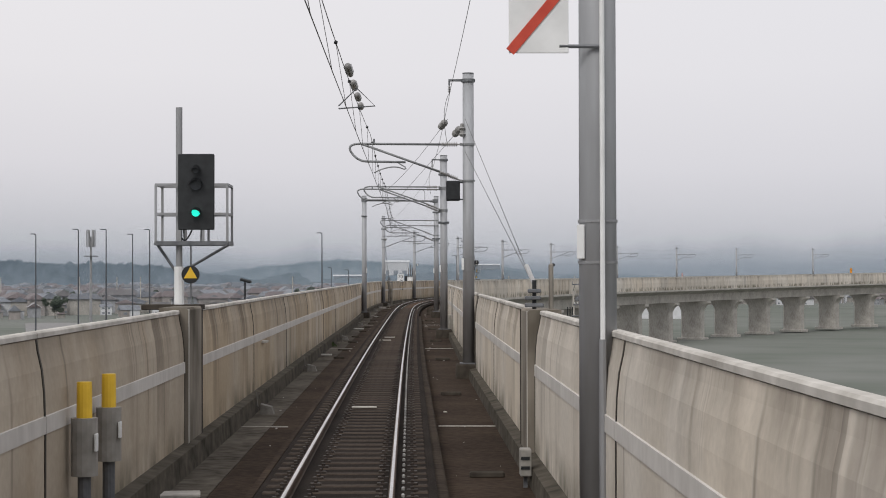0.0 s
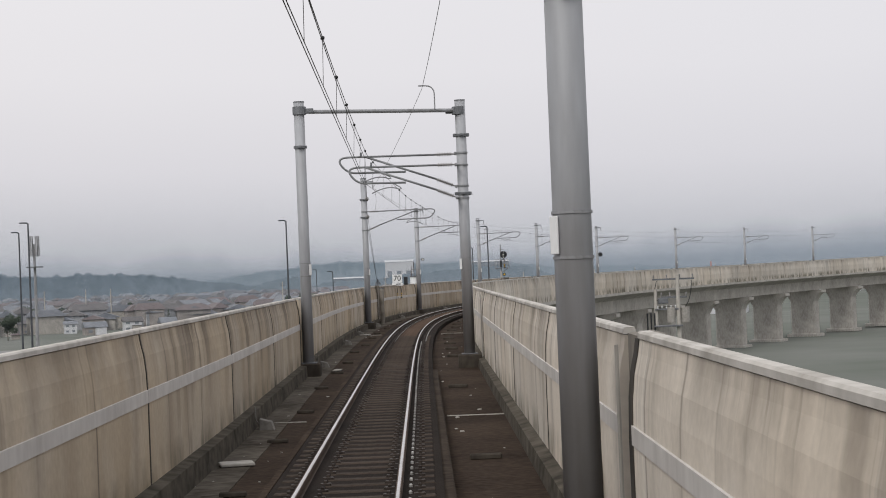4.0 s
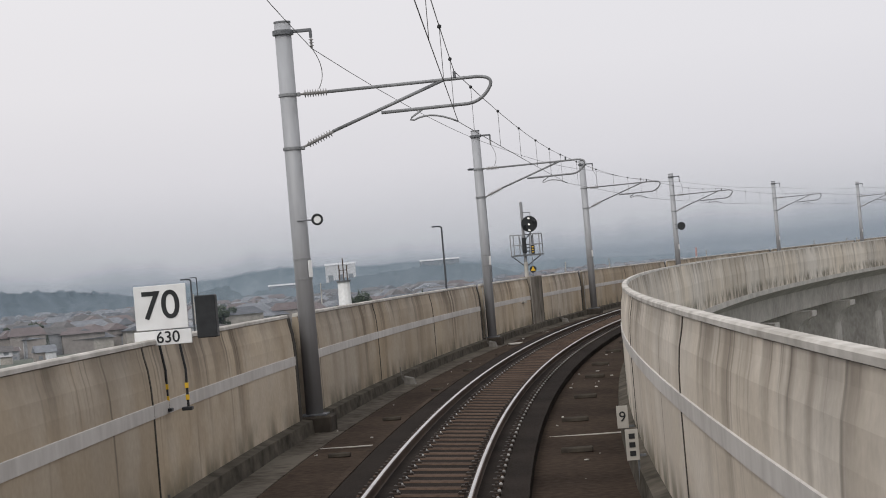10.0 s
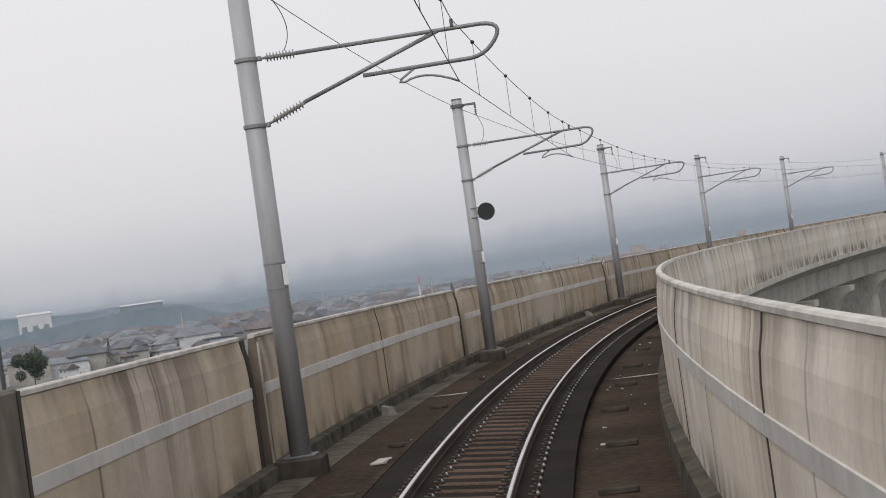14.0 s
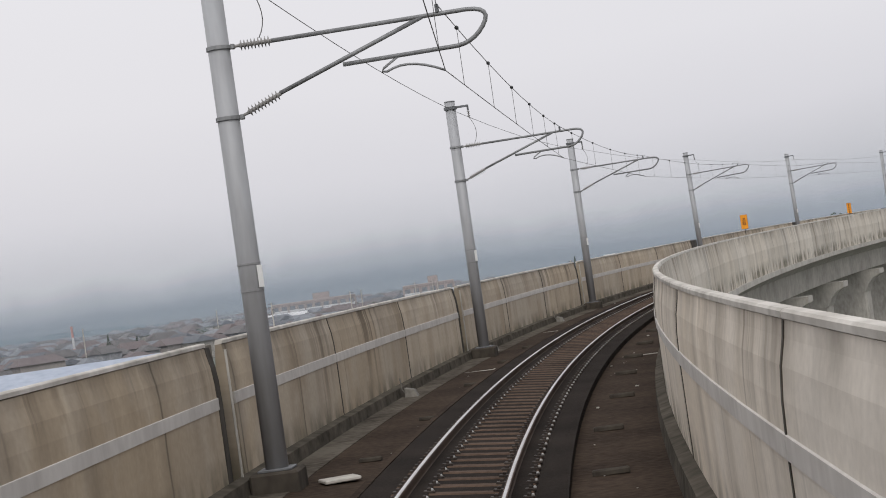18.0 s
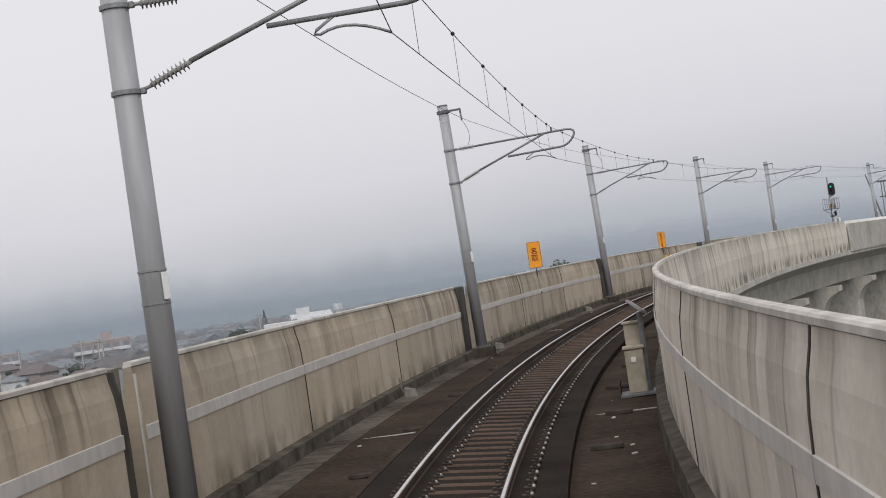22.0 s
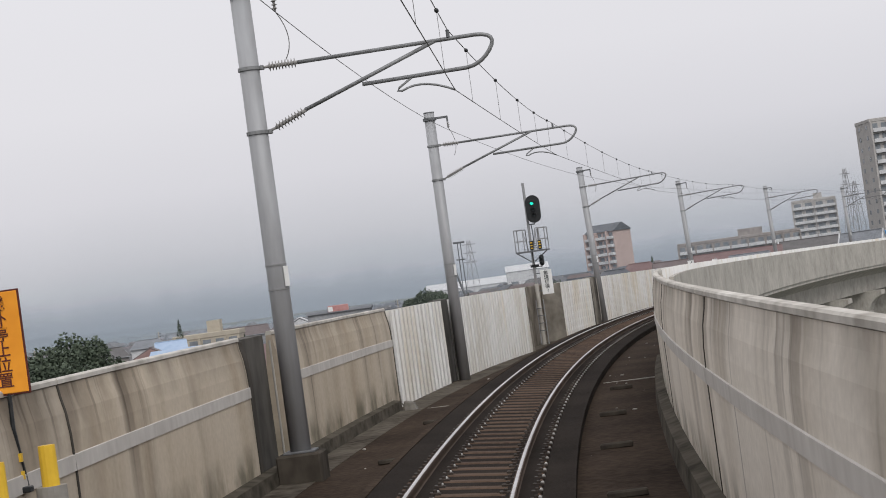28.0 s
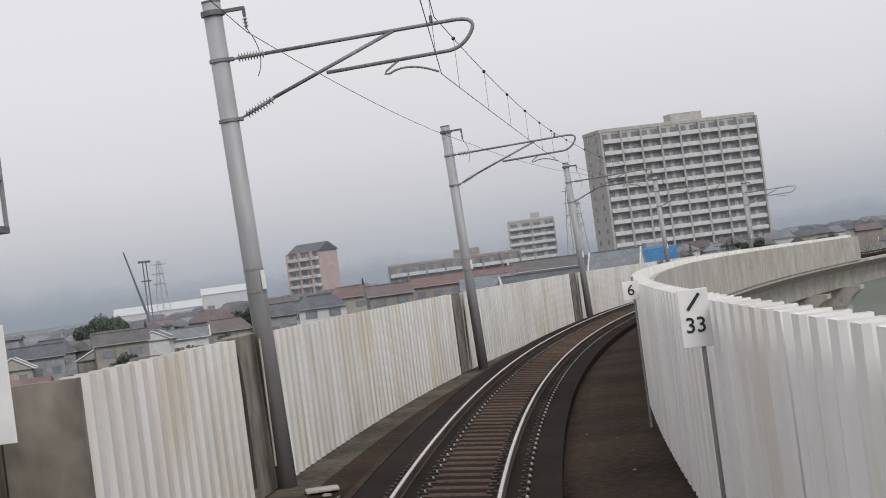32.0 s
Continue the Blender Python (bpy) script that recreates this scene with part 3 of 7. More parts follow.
def pilaster(s0, s1, base, out, parent, top=1.86, proud=0.05, material=None):
    part("pilaster", swept([s0, s1], lambda s: [(base(s) - out * proud, DECK_Z - 0.1 - deck_drop(s)), (base(s) - out * proud, top - 0.03), (base(s) - out * (proud - 0.03), top), (base(s) + out * 0.36, top), (base(s) + out * 0.36, -0.45)], at), material or CONCRETE_MID, parent, "worn grey concrete pier in the wall")
    for q in (s0 + 0.05, s1 - 0.05):
        part("joint", swept([q - 0.045, q + 0.045], lambda s: [(base(s) - out * (proud + 0.01), DECK_Z - 0.1), (base(s) - out * (proud + 0.01), top - 0.02), (base(s) + out * 0.2, top - 0.02), (base(s) + out * 0.2, -0.6)], at), JOINT if q > s0 + 0.2 else CONCRETE_PALE, parent)


left_breaks = [(26.2, 28.0)] + [(116.2, 117.2)] + [(s - 0.7, s + (1.9 if s > 380 else 0.35)) for s, u in MASTS_LEFT if s < 470]
left_breaks += [(169.2, 170.4), (234.5, 237.4)]
left_breaks.sort()
wall_l = parapet("wall_left", wall_left, -1, cut(S_FIRST, SHEETS_FROM, left_breaks, 9.6), "rain-stained beige concrete parapet with a pale painted band and dark joints", CONCRETE)
for a, b in left_breaks:
    if (a, b) in ((26.2, 28.0), (169.2, 170.4), (234.5, 237.4)):
        pilaster(a, b, wall_left, -1, wall_l, material=PIER)
    else:
        recess(a, b, wall_left, -1, wall_l)
right_breaks = [(25.2, 26.8)] + [(s - 0.4, s + 0.6) for s, u in MASTS_RIGHT[1:]]
wall_r = parapet("wall_right", wall_right, 1, cut(S_FIRST, 476.0, right_breaks, 9.6), "rain-stained pale grey concrete parapet with a painted band and dark joints", CONCRETE_GREY)
for a, b in right_breaks:
    if b < 30:
        pilaster(a, b, wall_right, 1, wall_r, top=1.84, proud=0.10, material=PIER)
    else:
        recess(a, b, wall_right, 1, wall_r, 0.1)
# dark rubber strips in the joints
for wall, base, out, spans_ in ((wall_l, wall_left, -1, cut(S_FIRST, SHEETS_FROM, left_breaks, 9.6)), (wall_r, wall_right, 1, cut(S_FIRST, 476.0, right_breaks, 9.6))):
    for a, b in spans_:
        part("joint", swept([b - 0.03, b + 0.03], lambda s: [(u - out * 0.008, z) for u, z in parapet_profile(base(s), out)[:6]] + [(base(s) + out * 0.16, 1.74), (base(s) + out * 0.1, -0.6)], at), JOINT, wall, "dark rubber joint strip")


def corrugated(a, b, base, out, parent, top=1.76, pitch=0.6, material=None):
    """Trapezoid sheet steel standing on the upstand."""
    bm = bmesh.new()
    low, high = [], []
    n = max(1, int(round((b - a) / pitch)))
    steps = [(k + f, d) for k in range(n) for f, d in ((0.0, 0.0), (0.22, 0.006), (0.44, 0.0), (0.50, 0.03), (0.57, 0.20), (0.63, 0.24), (0.83, 0.24), (0.89, 0.20), (0.95, 0.04))] + [(n, 0.0)]
    for q, d in steps:
        s = a + (b - a) * q / n
        low.append(bm.verts.new(at(s, base(s) + out * (d - 0.02), -0.32 - (deck_drop(s) if out < 0 else 0.0))))
        high.append(bm.verts.new(at(s, base(s) + out * (d - 0.02), top)))
    for i in range(len(low) - 1):
        bm.faces.new((low[i], low[i + 1], high[i + 1], high[i]))
    g = bmesh.ops.extrude_face_region(bm, geom=bm.faces[:])
    vs = [v for v in g["geom"] if isinstance(v, bmesh.types.BMVert)]
    mid = at((a + b) / 2, 1.0) - at((a + b) / 2, 0.0)
    bmesh.ops.translate(bm, vec=mid * out * 0.012, verts=vs)
    return part("sheet", bm, material or SHEET, parent)


barrier_l = thing("wall_sheet_left", "white corrugated steel noise barrier with faint rust streaks", "noise barrier", kind="structure")
edges = [SHEETS_FROM + 0.2] + [q for s in (481.0,) for q in (s - 1.1, s + 0.9)] + [498.6, 507.3] + [q for s in (518.2, 547.8, 578.5, 607.0) for q in (s - 2.0, s + 0.6)] + [648.0]
for a, b in zip(edges[0::2], edges[1::2]):
    corrugated(a, b, lambda s: wall_left(s) - 0.02, -1, barrier_l)
for a, b in zip(edges[1:-1:2], edges[2::2]):
    if a == 498.6:
        # Stained wall and grey returns chosen darker: the recess's shade in their colour.
        pilaster(a, b, lambda s: wall_left(s) - 0.84, -1, barrier_l, top=1.77, proud=0.06, material=PIER)
        for q in (a - 0.06, b + 0.04):
            part("return_wall", swept([q - 0.09, q + 0.09], lambda s: [(wall_left(s) + 0.03, -0.95), (wall_left(s) + 0.03, 1.75), (wall_left(s) - 1.1, 1.75), (wall_left(s) - 1.1, -0.95)], at), CONCRETE_MID, barrier_l, "grey post at the end of a sheet")
    else:
        recess(a, b, wall_left, -1, barrier_l, 0.12)
for a, b in ((SHEETS_FROM, 498.5), (507.4, 650)):
    part("backing", swept(stations(a, b, 4), lambda s: [(wall_left(s) - 0.36, -0.35), (wall_left(s) - 0.36, 1.55), (wall_left(s) - 0.45, 1.55), (wall_left(s) - 0.45, -0.35)], at), CONCRETE_PALE, barrier_l)
part("recess_floor", swept(stations(498.4, 507.6, 3), lambda s: [(wall_left(s) - 1.0, deck_z(s, -3) - 0.2), (wall_left(s) - 1.0, deck_z(s, -3) + 0.012), (wall_left(s) + 0.06, deck_z(s, -3) + 0.012), (wall_left(s) + 0.06, deck_z(s, -3) - 0.2)], at), UPSTAND, barrier_l)
barrier_r = thing("wall_sheet_right", "white corrugated steel noise barrier", "noise barrier", kind="structure")
for a, b in ((476.1, 500.0), (500.1, 524.0), (524.1, 548.0), (548.1, 572.0), (572.1, 596.0), (596.1, 648)):
    corrugated(a, b, wall_right, 1, barrier_r, top=1.80, material=SHEET_LIT)
part("backing", swept(stations(476.1, 650, 4), lambda s: [(wall_right(s) + 0.32, -0.35), (wall_right(s) + 0.32, 1.6), (wall_right(s) + 0.44, 1.6), (wall_right(s) + 0.44, -0.35)], at), CONCRETE_PALE, barrier_r)

# ---- piers below the deck ----
def build_pier():
    p = thing("viaduct_pier", "plain grey concrete pier with a hammer head", "pier", "piers of the viaduct")
    part("column", boxed(0, 0, -5.9, 3.7, 1.9, 6.4, 0.14), CONCRETE_PALE, p)
    bm = bmesh.new()
    outline = [(-3.0, -2.44), (3.0, -2.44), (3.0, -2.8)] + [(2.5, -3.05), (2.1, -3.45), (1.86, -4.0), (-1.86, -4.0), (-2.1, -3.45), (-2.5, -3.05), (-3.0, -2.8)]
    f = bm.faces.new([bm.verts.new((x, -1.0, z)) for x, z in outline])
    g = bmesh.ops.extrude_face_region(bm, geom=[f])
    bmesh.ops.translate(bm, vec=(0, 2.0, 0), verts=[v for v in g["geom"] if isinstance(v, bmesh.types.BMVert)])
    part("hammer_head", bm, CONCRETE_PALE, p)
    part("footing", boxed(0, 0, -9.05, 4.6, 3.2, 0.5, 0.05), CONCRETE_PALE, p)
    return p


pier = build_pier()
pier.matrix_world = frame_at(5, -0.2)
for s in range(20, 660, 15):
    copy_thing(pier, frame_at(s, -0.2))


# ---- overhead line ----
def ribbed(bm, a, b, r_core=0.028, r_rib=0.075, ribs=9):
    """A ribbed insulator between two points."""
    a, b = Vector(a), Vector(b)
    d = (b - a).normalized()
    ref = Vector((0, 1, 0)) if abs(d.y) < 0.9 else Vector((1, 0, 0))
    x = d.cross(ref).normalized()
    y = x.cross(d)
    prof = [(0, 0.012), (0.02, r_core)]
    for i in range(ribs):
        t = 0.05 + 0.9 * i / ribs
        prof += [(t, r_core), (t + 0.25 / ribs, r_rib), (t + 0.45 / ribs, r_core)]
    prof += [(0.98, r_core), (1, 0.012)]
    rings = [[bm.verts.new(a.lerp(b, t) + x * (r * math.cos(k * math.pi / 4)) + y * (r * math.sin(k * math.pi / 4))) for k in range(8)] for t, r in prof]
    for A, B in zip(rings, rings[1:]):
        for k in range(8):
            bm.faces.new((A[k], A[(k + 1) % 8], B[(k + 1) % 8], B[k]))
    bm.faces.new(rings[0])
    bm.faces.new(rings[-1])
    return bm


def collar(p, z, r=0.165, wide=0.0):
    bm = bmesh.new()
    tube(bm, [(0, 0, z - 0.035), (0, 0, z + 0.035)], r + 0.022, n=14)
    box(bm, 0, -r - 0.05, z, 0.10, 0.08, 0.07, 0.01)
    if wide:
        box(bm, 0, 0, z, 2 * r + wide, 0.09, 0.10, 0.015)
    return part("collar", bm, GALV_DARK, p)


def cantilever(p, side, y=0.0, lift=0.0, reach=2.97, tip=3.6):
    """side 1: the arm points to +x."""
    q = lambda x, z: (side * x, y, z + lift)
    arm = part("upper_tube", tubed([q(0.72, 5.69), q(tip - 0.25, 5.71)] + arc_points(q(tip - 0.25, 5.71), q(tip + 0.12, 5.70), q(tip - 0.06, 5.46), 6)[1:] + arc_points(q(tip - 0.06, 5.46), q(tip - 0.2, 5.27), q(tip - 0.42, 5.25), 5)[1:] + [q(1.63, 5.23)], 0.030, n=8), ARM, p, smooth=True)
    part("brace_tube", tubed([q(0.74, 4.98), q(2.76, 5.70)], 0.030, n=8), ARM, p, smooth=True)
    for za, zb, xb in ((5.69, 5.69, 0.74), (4.74, 4.98, 0.76)):
        bm = bmesh.new()
        ribbed(bm, q(0.27, za + (zb - za) * 0.18), q(xb, zb))
        tube(bm, [q(0.15, za), q(0.30, za + (zb - za) * 0.2)], 0.022, n=6)
        part("insulator", bm, INSUL, p, "ribbed pale porcelain insulator", smooth=True)
        bm = bmesh.new()
        tube(bm, [(0, 0, za + lift - 0.025), (0, 0, za + lift + 0.025)], 0.172, n=16)
        box(bm, side * 0.19, y * 0.6, za + lift, 0.06, 0.08 + abs(y), 0.07, 0.01)
        part("clamp", bm, ARM, p)
    k = reach - 2.97
    part("steady_arm", tubed([q(2.39 + k, 5.24), q(2.16 + k, 5.10), q(2.13 + k, 5.06), q(2.2 + k, 5.05)] + arc_points(q(2.2 + k, 5.05), q(2.5 + k, 5.20), q(reach, 4.955), 7)[1:], 0.018, n=6), ARM, p, smooth=True)
    part("wire_clip", boxed(side * reach, y, 5.78 + lift, 0.05, 0.08, 0.12, 0.01), GALV_DARK, p)
    part("jumper", tubed([q(0.5, 5.62)] + arc_points(q(0.5, 5.62), q(0.25, 5.2), q(0.55, 4.88), 8), 0.008, n=5), WIRE, p)


def build_mast(height, side, radius=0.158, dusty=False, arms=((0.0, 0.0, 2.97),), base=True, plate=True, top=True, label="round grey galvanised overhead-line mast on a concrete block"):
    p = thing("overhead_line_mast", label, "line mast", "masts of the overhead line")
    part("shaft", tubed([(0, 0, DECK_Z - (0.4 if base else 0.75)), (0, 0, height)], radius, radius * 0.93, 20), MAST_DUSTY if dusty else MAST, p, smooth=True)
    part("cap", tubed([(0, 0, height - 0.01), (0, 0, height + 0.02)], radius * 0.97, n=16), GALV_DARK, p)
    if base:
        bm = boxed(0, 0, -0.40, 0.66, 0.72, 0.82, 0.03)
        part("base_block", bm, CONCRETE_DARK, p, "dark damp concrete footing")
        part("base_plate", boxed(0, 0, 0.025, 0.46, 0.46, 0.03, 0.006), GALV_DARK, p)
    if top:
        bm = bmesh.new()
        tube(bm, [(0, 0, height - 0.22), (0, 0, height - 0.14)], radius + 0.03, n=14)
        box(bm, side * 0.20, 0, height - 0.17, 0.62, 0.06, 0.06, 0.008)
        box(bm, side * 0.49, 0, height - 0.24, 0.05, 0.05, 0.14, 0.008)
        part("top_bracket", bm, GALV_DARK, p)
        bm = bmesh.new()
        ribbed(bm, (side * 0.49, 0.0, height - 0.32), (side * 0.49, 0.02, height - 0.50), 0.02, 0.05, 3)
        part("feeder_insulator", bm, INSUL, p)
        part("tail_wire", tubed(arc_points((side * 0.49, 0.05, height - 0.5), (side * 0.72, 0.2, height - 0.9), (side * 0.55, 0.05, 5.76), 8), 0.007, n=5), WIRE, p)
    for y, lift, reach in arms:
        cantilever(p, side, y, lift, reach, reach + 0.63)
    if plate:
        for z in (2.42, 2.78):
            part("strap", tubed([(0, 0, z - 0.012), (0, 0, z + 0.012)], radius + 0.006, n=16), GALV, p)
        part("number_plate", boxed(side * 0.06, -radius - 0.012, 2.6, 0.075, 0.02, 0.30, 0.005, Matrix.Rotation(radians(38) * side, 4, "Z")), WHITE, p, "small white number plate")
    return p


mast = build_mast(6.98, 1)
MAST_LIFT = {456.6: 0.02, 481.0: -0.05}
ARM_UP, ARM_OUT = 0.40, 0.40
mast.matrix_world = frame_at(MASTS_LEFT[1][0], MASTS_LEFT[1][1])
masts_l = [mast]
tall_mast = build_mast(7.38, 1, label="tall round grey galvanised overhead-line mast that anchors two wires")
tall_mast.matrix_world = frame_at(*MASTS_LEFT[0])
for z in (6.3, 5.4):
    collar(tall_mast, z, wide=0.10)
plain_mast = build_mast(7.02, 1, arms=((0.0, ARM_UP, 2.97 + ARM_OUT),), base=False)
plain_mast.matrix_world = frame_at(637.0, -3.0)
for i, (s, u) in enumerate(MASTS_LEFT):
    if i > 1:
        masts_l.append(copy_thing(mast if s < 470 else plain_mast, frame_at(s, u, MAST_LIFT.get(s, 0.0)) @ Matrix.Rotation(radians(-1.6 if s > 500 else (-1.2 if 380 < s < 440 else 0.0)), 4, "Y")))
# masts on the inner side, before the bend
m16 = build_mast(9.0, -1, 0.17, arms=(), label="round grey galvanised mast with a cable pipe and a square board")
m16.matrix_world = frame_at(*MASTS_RIGHT[0])
part("cable_pipe", tubed([(0.02, -0.21, -0.3), (0.02, -0.21, 4.2), (0.02, -0.19, 9.0)], 0.022, n=8), WHITE, m16, "thin pale cable pipe")
part("pipe_sleeve", tubed([(0.02, -0.21, -0.3), (0.02, -0.21, 1.75)], 0.034, n=8), GALV, m16)
bd = part("board", boxed(-0.53, -0.2, 4.55, 0.52, 0.02, 0.62, 0.004), WHITE, m16, "white square board with a red diagonal stripe")
part("stripe", boxed(0, 0, 0, 0.78, 0.01, 0.085, 0, Matrix.Translation((-0.53, -0.216, 4.55)) @ Matrix.Rotation(radians(-50), 4, "Y")), RED, bd)
part("board_arm", tubed([(-0.35, -0.2, 4.30), (0.0, -0.19, 4.30)], 0.018, n=6), GALV_DARK, m16)
tagm = part("notice", boxed(-0.06, -0.20, 0.18, 0.10, 0.02, 0.26, 0.004), WHITE, m16, "white notice with a dark mark")
part("mark", boxed(-0.06, -0.213, 0.16, 0.05, 0.006, 0.10), BLACK, tagm)
m47 = build_mast(7.55, -1, 0.155, dusty=True, arms=((0.0, 0.02, 2.45),), label="round grey galvanised mast with a dark equipment box")
m47.matrix_world = frame_at(*MASTS_RIGHT[1])
bx = part("equipment_box", boxed(-0.40, -0.05, 4.5, 0.36, 0.25, 0.52, 0.02), BLACK, m47, "dark equipment box")
part("lid", boxed(-0.40, -0.185, 4.5, 0.30, 0.02, 0.46, 0.008), BLACK, bx)
part("box_arm", tubed([(-0.22, 0, 4.72), (0, 0, 4.72)], 0.02, n=6), GALV_DARK, m47)
part("box_arm", tubed([(-0.22, 0, 4.28), (0, 0, 4.28)], 0.02, n=6), GALV_DARK, m47)
bm = ribbed(bmesh.new(), (-0.16, -0.1, 5.9), (-0.16, -0.1, 6.25), 0.05, 0.10, 2)
part("top_insulator", bm, INSUL, m47)
m79 = build_mast(7.4, -1, 0.16, dusty=True, arms=((-0.45, 0.36, 2.75), (0.35, 0.29, 3.05)), label="round grey galvanised mast with two cantilever arms")
m79.matrix_world = frame_at(*MASTS_RIGHT[2])
collar(m79, 4.55, wide=0.14)
collar(m79, 6.6, wide=0.12)
m118 = build_mast(7.3, -1, 0.16, dusty=True, arms=((-0.45, -0.25, 2.6), (0.35, 0.10, 2.9)), label="round grey galvanised portal leg with two cantilever arms", top=False)
m118.matrix_world = frame_at(*MASTS_RIGHT[3])
collar(m118, 4.62, wide=0.16)
collar(m118, 6.3, wide=0.14)
leg = build_mast(7.25, 1, 0.155, arms=(), label="round grey galvanised portal leg", top=False)
leg.matrix_world = frame_at(116.4, -2.33)
portal = thing("portal_beam", "grey steel portal beam between two legs over the track", "portal beam", m=frame_at(117.35, 0, 0))
bm = bmesh.new()
tube(bm, [(-2.3, -0.95, 6.98), (2.1, 0.95, 7.02)], 0.055, n=8)
part("beam", bm, GALV, portal)
for x, y in ((-2.32, -0.95), (2.12, 0.95)):
    bm = bmesh.new()
    tube(bm, [(x, y, 6.9), (x, y, 7.12)], 0.19, n=14)
    box(bm, x * 0.9, y, 7.0, 0.32, 0.12, 0.14, 0.02)
    part("socket", bm, GALV_DARK, portal)
part("wire_hook", tubed([(1.45, 0.6, 7.05), (1.45, 0.6, 7.5)] + arc_points((1.45, 0.6, 7.5), (1.43, 0.6, 7.72), (1.2, 0.55, 7.72), 5) + [(1.0, 0.5, 7.72)], 0.02, n=6), GALV, portal)
collar(leg, 6.0)

# marks on single masts
disc = thing("round_marker", "dark round marker disc clamped to a mast", "marker disc", m=frame_at(MASTS_LEFT[4][0], MASTS_LEFT[4][1], 3.82))
part("plate", tubed([(0.42, -0.20, 0), (0.42, -0.17, 0)], 0.24, n=28), BLACK, disc)
for z in (0.13, -0.13):
    part("arm", tubed([(0.0, -0.15, z), (0.42, -0.165, z)], 0.016, n=6), GALV_DARK, disc)
ring = thing("ring_marker", "small dark ring with a white face clamped to a mast", "marker disc", m=frame_at(MASTS_LEFT[1][0], MASTS_LEFT[1][1], 3.45))
part("rim", tubed([(0.36 + 0.085 * math.cos(a), -0.18, 0.085 * math.sin(a)) for a in [i * math.pi / 12 for i in range(25)]], 0.022, n=6), BLACK, ring)
part("face", tubed([(0.36, -0.18, 0), (0.36, -0.175, 0)], 0.075, n=20), WHITE, ring)
part("arm", tubed([(0.0, -0.15, 0), (0.27, -0.175, 0)], 0.014, n=6), GALV_DARK, ring)


# ---- wires ----
def sagging(a, b, sag, n=8):
    a, b = Vector(a), Vector(b)
    return [a.lerp(b, i / n) - Vector((0, 0, sag * 4 * (i / n) * (1 - i / n))) for i in range(n + 1)]


def wire(name, label, points, sag, r, group="wires of the overhead line"):
    pts = []
    for a, b in zip(points, points[1:]):
        pts += sagging(a, b, sag)[(1 if pts else 0):]
    ob = part(name, tubed(pts, r, n=5), WIRE)
    return tagged(ob, label, "wire", group)


def local(s, u, x, z):
    return at(s, u + x, z)


def on_arm(s, u, z):
    """A wire's place at the end of a mast's arm."""
    far = s > 470
    return local(s, u, 2.97 + (ARM_OUT if far else 0.0) - (0.12 if 380 < s < 440 or s > 500 else 0.0), z + MAST_LIFT.get(s, 0.0) + (ARM_UP if far else 0.0) + (0.06 if 380 < s < 440 or s > 500 else 0.0))


contact_pts = [at(-24, 0.1, 4.97), at(16.4, -0.24, 4.96), at(47, -0.20, 4.97), at(79.5, -0.32, 5.2), at(118.5, -0.60, 5.0)] + [on_arm(s, u, 4.95) for s, u in MASTS_LEFT]
mess_pts = [at(-24, -0.3, 6.3), at(16.4, -0.5, 6.35), at(47, -0.22, 5.86), at(79.5, -0.32, 6.06), at(118.5, -0.55, 5.84)] + [on_arm(s, u, 5.84) for s, u in MASTS_LEFT]
second_pts = [at(48.3, 1.75, 6.35), at(79.5, -0.29, 5.95), at(118.5, -0.62, 5.75), at(160.0, -2.5, 6.3)]
third_pts = [at(48.3, 2.15, 6.2), at(79.5, -0.29, 5.05), at(118.5, -0.62, 4.90), at(160.0, -2.5, 5.4)]
feeder_pts = [at(-24, 1.9, 8.2), at(16.4, 1.95, 8.0), at(47, 1.81, 7.05), at(79.5, 1.67, 6.9), at(118.2, 1.1, 7.66), at(160.1, -2.17, 6.9)] + [local(s, u, 0.49 - (0.18 if s > 500 else 0), 6.48 + MAST_LIFT.get(s, 0.0)) for s, u in MASTS_LEFT[1:]]
wire("contact_wire", "dark copper contact wire over the track", contact_pts, 0.02, 0.0065)
mw = wire("messenger_wire", "dark stranded carrier wire above the contact wire", mess_pts, 0.2, 0.007)
wire("messenger_wire", "second dark carrier wire at the overlap of two wire lengths", second_pts, 0.15, 0.007)
wire("contact_wire", "second dark contact wire at the overlap of two wire lengths", third_pts, 0.02, 0.0065)
wire("feeder_wire", "thin dark feeder wire along the mast tops", feeder_pts, 0.16, 0.0065)
# the tie of the ended wire down to its anchor on the parapet pier
for k in (6.3, 5.4):
    wire("anchor_wire", "tensioned dark tie wire down to an anchor on the parapet", [at(160.3, -2.6, k), at(169.8, wall_left(169.8) - 0.02, 2.15)], 0.0, 0.009, "anchor wires")
for k in (6.35, 5.5):
    wire("anchor_wire", "tensioned dark tie wire down to an anchor on the parapet", [at(48.2, 2.2, k), at(26.0, wall_right(26) + 0.02, 2.2)], 0.0, 0.006, "anchor wires")
for a, b in ((at(48.3, 1.75, 6.35), at(79.5, -0.29, 5.95)), (at(48.3, 2.15, 6.2), at(79.5, -0.29, 5.05))):
    for q in (0.03, 0.055):
        tagged(part("strain_insulator", ribbed(bmesh.new(), a.lerp(b, q), a.lerp(b, q + 0.016), 0.05, 0.10, 2), INSUL), "grey porcelain strain insulator in an ended wire", "insulator", "strain insulators")
